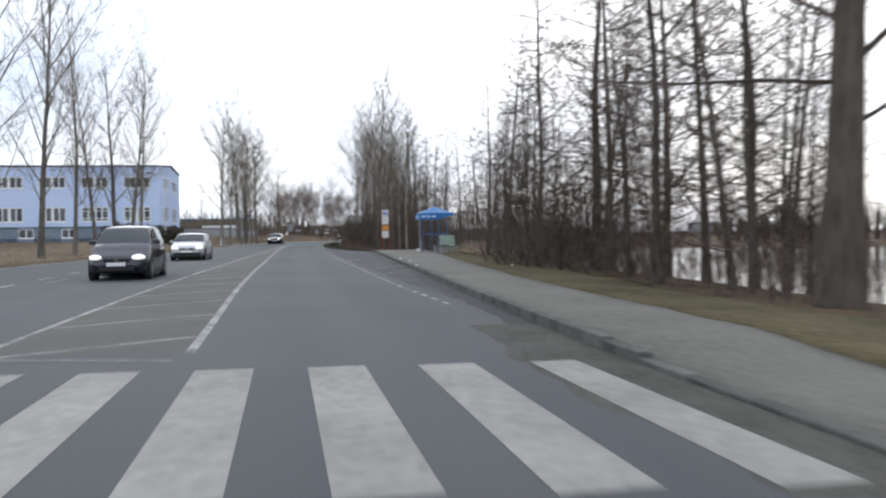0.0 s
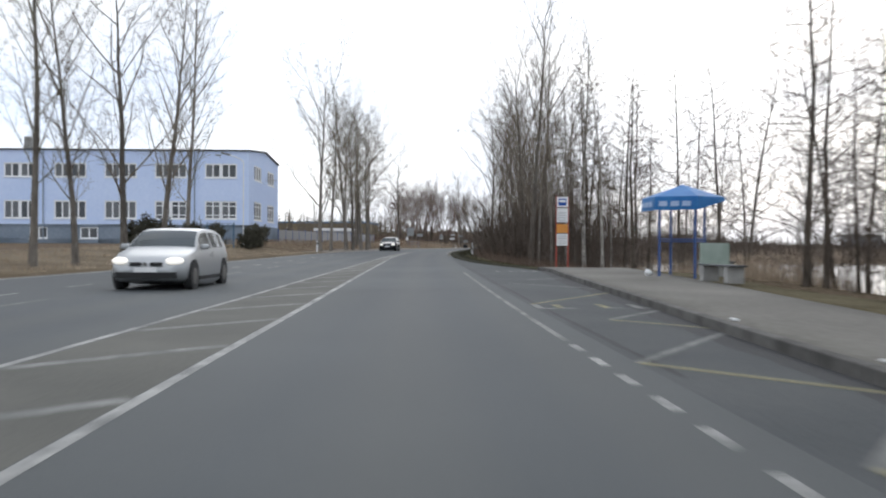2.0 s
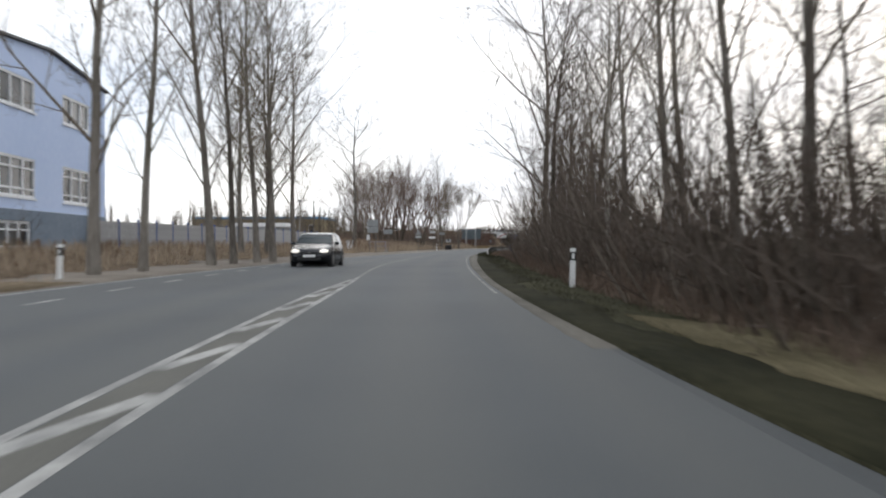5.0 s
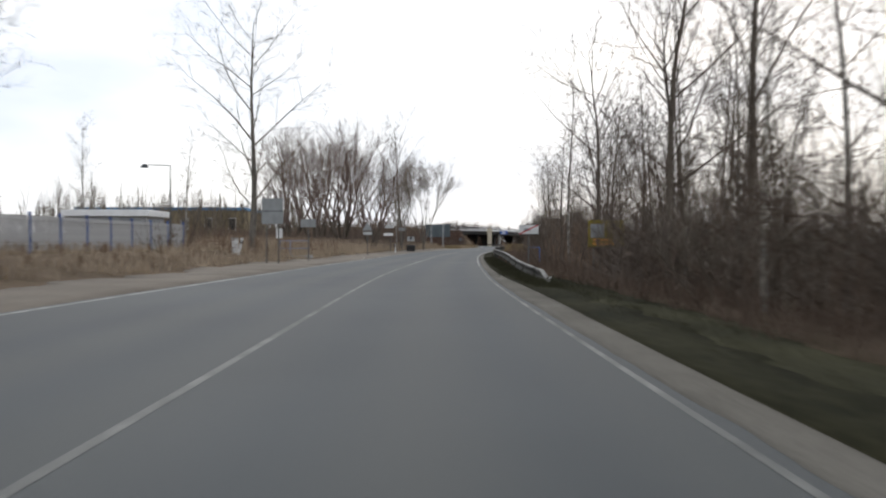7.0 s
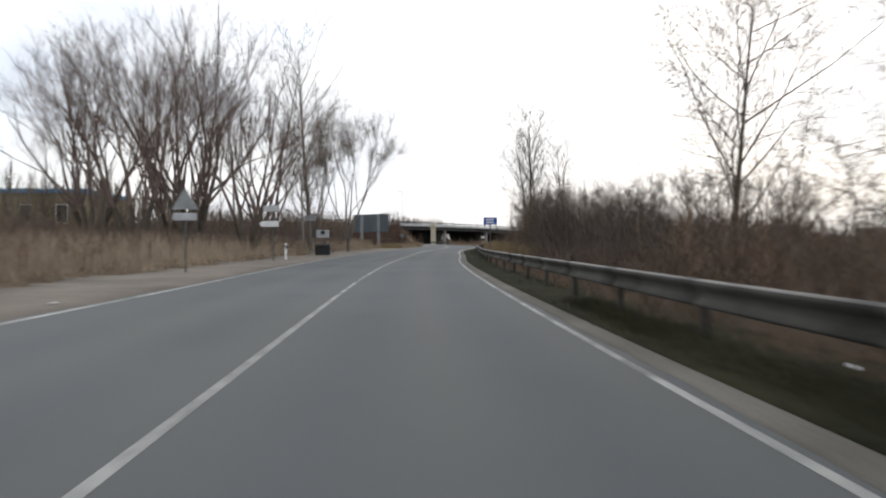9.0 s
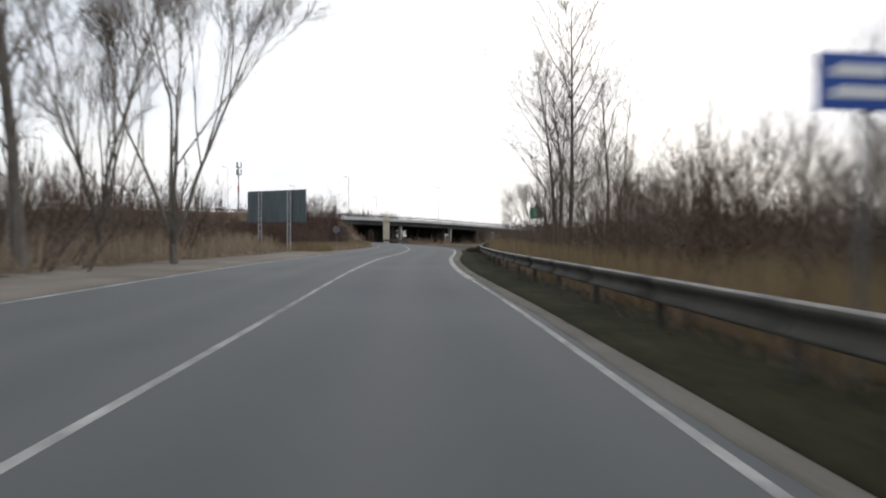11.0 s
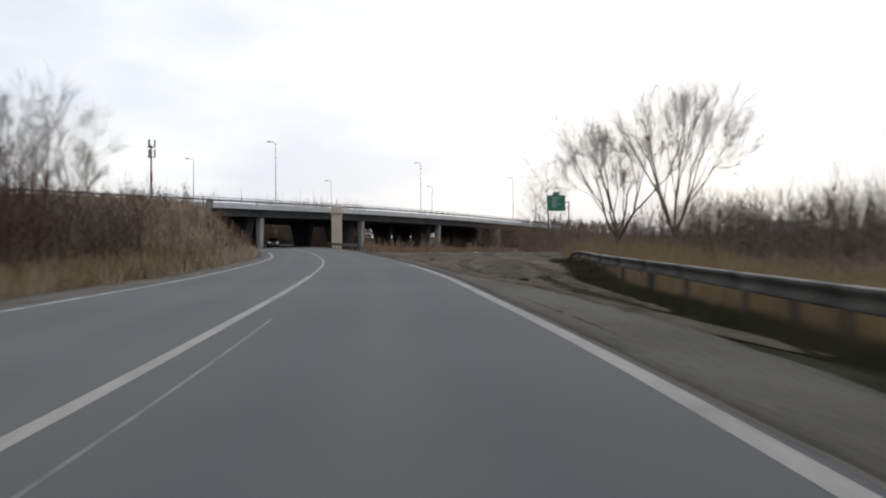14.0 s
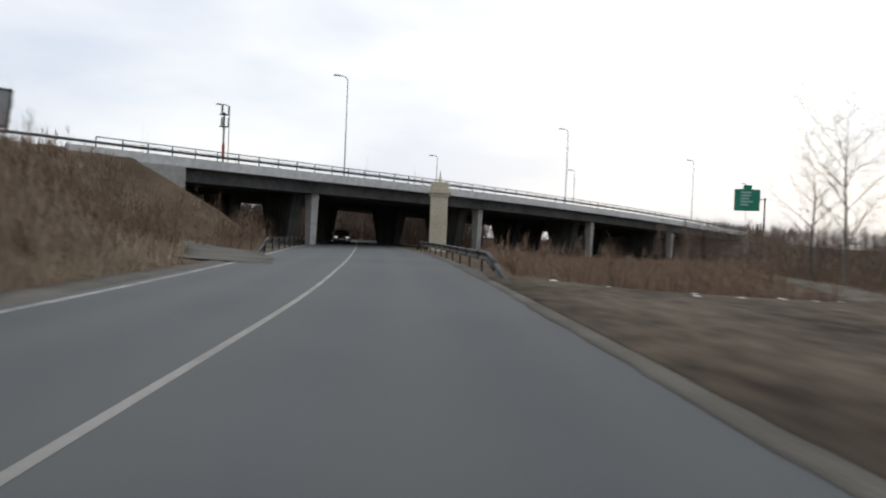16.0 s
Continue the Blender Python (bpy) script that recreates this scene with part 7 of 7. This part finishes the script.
scrub("undergrowth", belt(paved_x, 4.0, 15, 75, 166, 1050, 41), 3.2, TWIG_DARK, "dark tangled undergrowth below the trees", 41, 24, 0.0095)
scrub("undergrowth", belt(paved_x, 4.0, 12, 100, 150, 420, 76), 2.6, TWIG, "grey-brown tangled shoots below the trees", 76, 22, 0.009)
scrub("undergrowth", belt(paved_x, 2.8, 5.5, 84, 236, 900, 40), 1.0, BRUSH, "reddish-brown dead stalks at the foot of the thicket", 40, 14, 0.009, 0.5)
bd_back = np.random.default_rng(71)
scrub("undergrowth", np.stack([bd_back.uniform(-14.8, -13.2, 60), bd_back.uniform(145, 154, 60)], 1), 3.2, TWIG_DARK, "dark brush before the advertising board", 75, 22, 0.0095)
scrub("undergrowth", np.stack([bd_back.uniform(-10.4, -4.0, 430), bd_back.uniform(148, 172, 430)], 1), 3.6, TWIG_DARK, "dark brush behind the advertising board", 72, 22, 0.0095)
scrub("undergrowth", belt(walk_x, 2.2, 8.0, 10, 36, 250, 73), 2.0, TWIG_DARK, "dark tangled undergrowth between the lake trees", 73, 22, 0.009)
scrub("undergrowth", np.stack([bd_back.uniform(-11.5, -4.0, 260), bd_back.uniform(168, 177, 260)], 1), 2.8, TWIG_DARK, "dense dark brush beyond the advertising board", 77, 24, 0.0105)
scrub("undergrowth", belt(rail_x, 4.0, 13, 202, 236, 850, 78), 3.9, TWIG_DARK, "dense dark thicket behind the guard rail", 78, 24, 0.0105, 0.5)
scrub("undergrowth", belt(walk_x, 3.4, 9.5, 34, 56, 150, 42), 1.5, TWIG_DARK, "thin undergrowth on the lake bank", 42, 20, 0.009)
scrub("undergrowth", belt(rail_x, 4.2, 17, 164, 200, 520, 39), 2.5, BRUSH_TAN, "thin reddish thicket behind the guard rail", 39, 20, 0.0095, 0.5)
scrub("undergrowth", belt(rail_x, 3.6, 17, 190, 262, 1250, 43), 3.5, BRUSH, "dark brown thicket behind the guard rail", 43, 26, 0.011, 0.5)
scrub("undergrowth", belt(rail_x, 1.6, 6.5, 263, 281, 120, 74), 2.4, BRUSH, "dark brown brush close behind the guard rail", 74, 22, 0.010, 0.5)
scrub("undergrowth", belt(rail_x, 4.8, 24, 252, 300, 950, 44), 4.0, BRUSH, "brown thicket behind the reeds", 44, 24, 0.011, 0.5)
scrub("undergrowth", belt(rail_x, 4.8, 24, 298, 352, 1100, 38), 2.4, TWIG_DARK, "low brown thicket behind the reeds", 38, 22, 0.011, 0.55)
scrub("undergrowth", belt(left_x, 4.5, 13, 314, 342, 520, 52, -1), 2.3, TWIG_DARK, "dark tangled brush below the bank trees", 52, 22, 0.012, 0.5)
scrub("undergrowth", belt(left_x, 4.6, 13, 288, 332, 900, 45, -1), 3.0, BRUSH_RED, "reddish thicket on the far bank", 45, 16, 0.016)
bankside = belt(left_x, 1.9, 24, 334, 410, 1500, 46, -1)
scrub("undergrowth", bankside[(np.abs(bankside[:, 0] - left_track(bankside[:, 1])) > 2.4) | (bankside[:, 1] < 380)], 1.25, BRUSH_TAN, "low brown brush on the embankment", 46, 16, 0.016)
foot = belt(left_x, 1.3, 9.0, 388, 412, 420, 67, -1)
scrub("undergrowth", foot[np.abs(foot[:, 0] - left_track(foot[:, 1])) > 2.3], 1.5, BRUSH_TAN, "brown brush at the foot of the flyover bank", 67, 18, 0.014, 0.55)
slope = np.random.default_rng(61)
sa, ss = slope.uniform(-75, 1, 1500), slope.uniform(0.6, 16, 1500)
bank = np.stack([EDGE0[0] + ALONG[0] * sa + OUT[0] * ss, EDGE0[1] + ALONG[1] * sa + OUT[1] * ss], 1)
bank = bank[(bank[:, 0] < left_x(bank[:, 1]) - 1.5) & ((sa < -7) | (ss > 5))]
scrub("undergrowth", bank, 1.3, BRUSH_TAN, "brown brush covering the flyover embankment", 62, 16, 0.016, 0.6)
back = np.random.default_rng(68)
ba, bs = back.uniform(-25, 66, 850), back.uniform(-62, -38, 850)
beyond = np.stack([EDGE0[0] + ALONG[0] * ba + OUT[0] * bs, EDGE0[1] + ALONG[1] * ba + OUT[1] * bs], 1)
beyond = beyond[(beyond[:, 0] < left_x(beyond[:, 1]) - 2.5) | (beyond[:, 0] > paved_x(beyond[:, 1]) + 2.5)]
scrub("undergrowth", beyond, 7.0, BRUSH, "brown brush on the bank beyond the flyover", 69, 18, 0.03, 0.45)
ba = ba + 84
beyond = np.stack([EDGE0[0] + ALONG[0] * ba + OUT[0] * bs, EDGE0[1] + ALONG[1] * ba + OUT[1] * bs], 1)
scrub("undergrowth", beyond, 3.2, BRUSH, "low brown brush beyond the flyover's far end", 70, 18, 0.02, 0.45)
scrub("undergrowth", belt(left_x, 6.5, 22, 196, 282, 1200, 47, -1), 2.9, BRUSH, "reddish brush below the willows", 47)
scrub("undergrowth", belt(left_x, 5.0, 14, 104, 200, 500, 48, -1), 0.9, BRUSH_TAN, "low brown brush along the yard fence", 48)
scrub("undergrowth", isl[::3], 1.3, BRUSH_TAN, "low brown brush before the flyover", 49)
east = np.random.default_rng(66)
scrub("undergrowth", np.stack([east.uniform(6.5, 48, 1200), east.uniform(381, 455, 1200)], 1), 6.2, BRUSH, "dark brown brush beside the dirt track", 66, 20, 0.014, 0.5)
scrub("undergrowth", mid[::2], 3.2, TWIG_DARK, "brown scrub behind the lay-by", 50)


# wheel ruts and wet earth in the lay-by
MUD = material("dark_mud", (0.036, 0.031, 0.025), (0.105, 0.089, 0.071), 0.97, 3.0, 0.8, 1.0, spec=0.04, stretch=(1.0, 0.5, 1.0))


def mud_patch(pts, y0, y1, w, h, seed):
    """A churned ridge of wet earth along a line of the plan, ragged and tapered at both ends."""
    c = curve(*pts)
    ys = np.arange(y0, y1, 0.16)
    verts, faces, m = [], [], 17
    for y in ys:
        f = (y - y0) / (y1 - y0)
        half = w * (math.sin(math.pi * min(max(f, 0.02), 0.98)) ** 0.6) * (1 + 0.55 * noise.noise(Vector((seed, y * 0.5, 0))) + 0.3 * noise.noise(Vector((seed, y * 1.9, 3))))
        for j in range(m):
            u = 2 * j / (m - 1) - 1
            x = float(c(y)) + half * u + 0.12 * noise.noise(Vector((y * 1.1, seed, u)))
            rough = noise.noise(Vector((x * 2.6, y * 1.2, seed))) + 0.6 * noise.noise(Vector((x * 6, y * 3.5, seed)))
            verts.append((x, y, float(ground(x, y)) + 0.088 - 0.03 * u * u + (h * (0.35 + 0.75 * rough)) * (1 - u ** 4)))
    for i in range(len(ys) - 1):
        for j in range(m - 1):
            k = i * m + j
            faces.append((k, k + 1, k + m + 1, k + m))
    ob = new("mud_patch", mesh_of("mud_patch", verts, faces, MUD, True))
    return tagged(ob, "ragged ridge of dark churned mud in the lay-by", kind="structure")


mud_patch(((326, -10.3), (334, -9.6), (346, -6.6)), 326, 346, 0.85, 0.07, 3)
mud_patch(((311, -10.4), (322, -10.7)), 310, 322.5, 0.5, 0.04, 5)
mud_patch(((318, -9.5), (328, -8.4), (342, -7.2)), 316, 343, 0.42, 0.06, 7)
mud_patch(((330, -10.9), (345, -9.6), (352, -8.0)), 331, 352, 0.35, 0.06, 9)
mud_patch(((340, -5.4), (352, -3.6), (364, -2.0)), 341, 364, 0.45, 0.06, 11)
mud_patch(((348, -11.0), (356, -10.2), (366, -8.6)), 347, 366, 0.32, 0.05, 13)
mud_patch(((352, -6.6), (360, -6.0), (370, -4.0)), 353, 370, 0.4, 0.06, 15)

# litter on the ground
lr = random.Random(9)
for k, (x, y) in enumerate(((-1.35, 34.2), (-0.95, 30.2), (-1.9, 38.0), (2.4, 30.0), (-6.0, 352.0), (-3.2, 362.0), (-11.3, 377.6), (-10.0, 373.6), (-8.9, 373.9), (-7.8, 374.3), (-7.2, 373.8), (-6.4, 374.4), (-5.0, 373.6), (-3.6, 375.0), (-12.6, 379.6), (-9.4, 376.0), (-16.2, 150.0), (-16.9, 178.0), (-27.6, 186.0), (-12.6, 288.0))):
    bm = bmesh.new()
    bmesh.ops.create_icosphere(bm, subdivisions=2, radius=0.085)
    for v in bm.verts:
        v.co = Vector((v.co.x * 1.4, v.co.y, v.co.z * 0.45)) * (1 + 0.5 * noise.noise(v.co * 9 + Vector((k, 0, 0))))
    ob = part("litter", bm, WHITE)
    zz = float(level(y)) + 0.145 if y < 60 and x < 0.5 else float(ground(x, y)) + 0.06
    ob.matrix_world = Matrix.Translation((x, y, zz)) @ Matrix.Rotation(lr.uniform(0, 6), 4, "Z") @ Matrix.Scale(0.5 if y < 60 else lr.uniform(0.6, 1.35) if 373 < y < 380 else 0.5, 4)
    tagged(ob, "crumpled piece of white litter on the ground", "litter", "litter by the road")
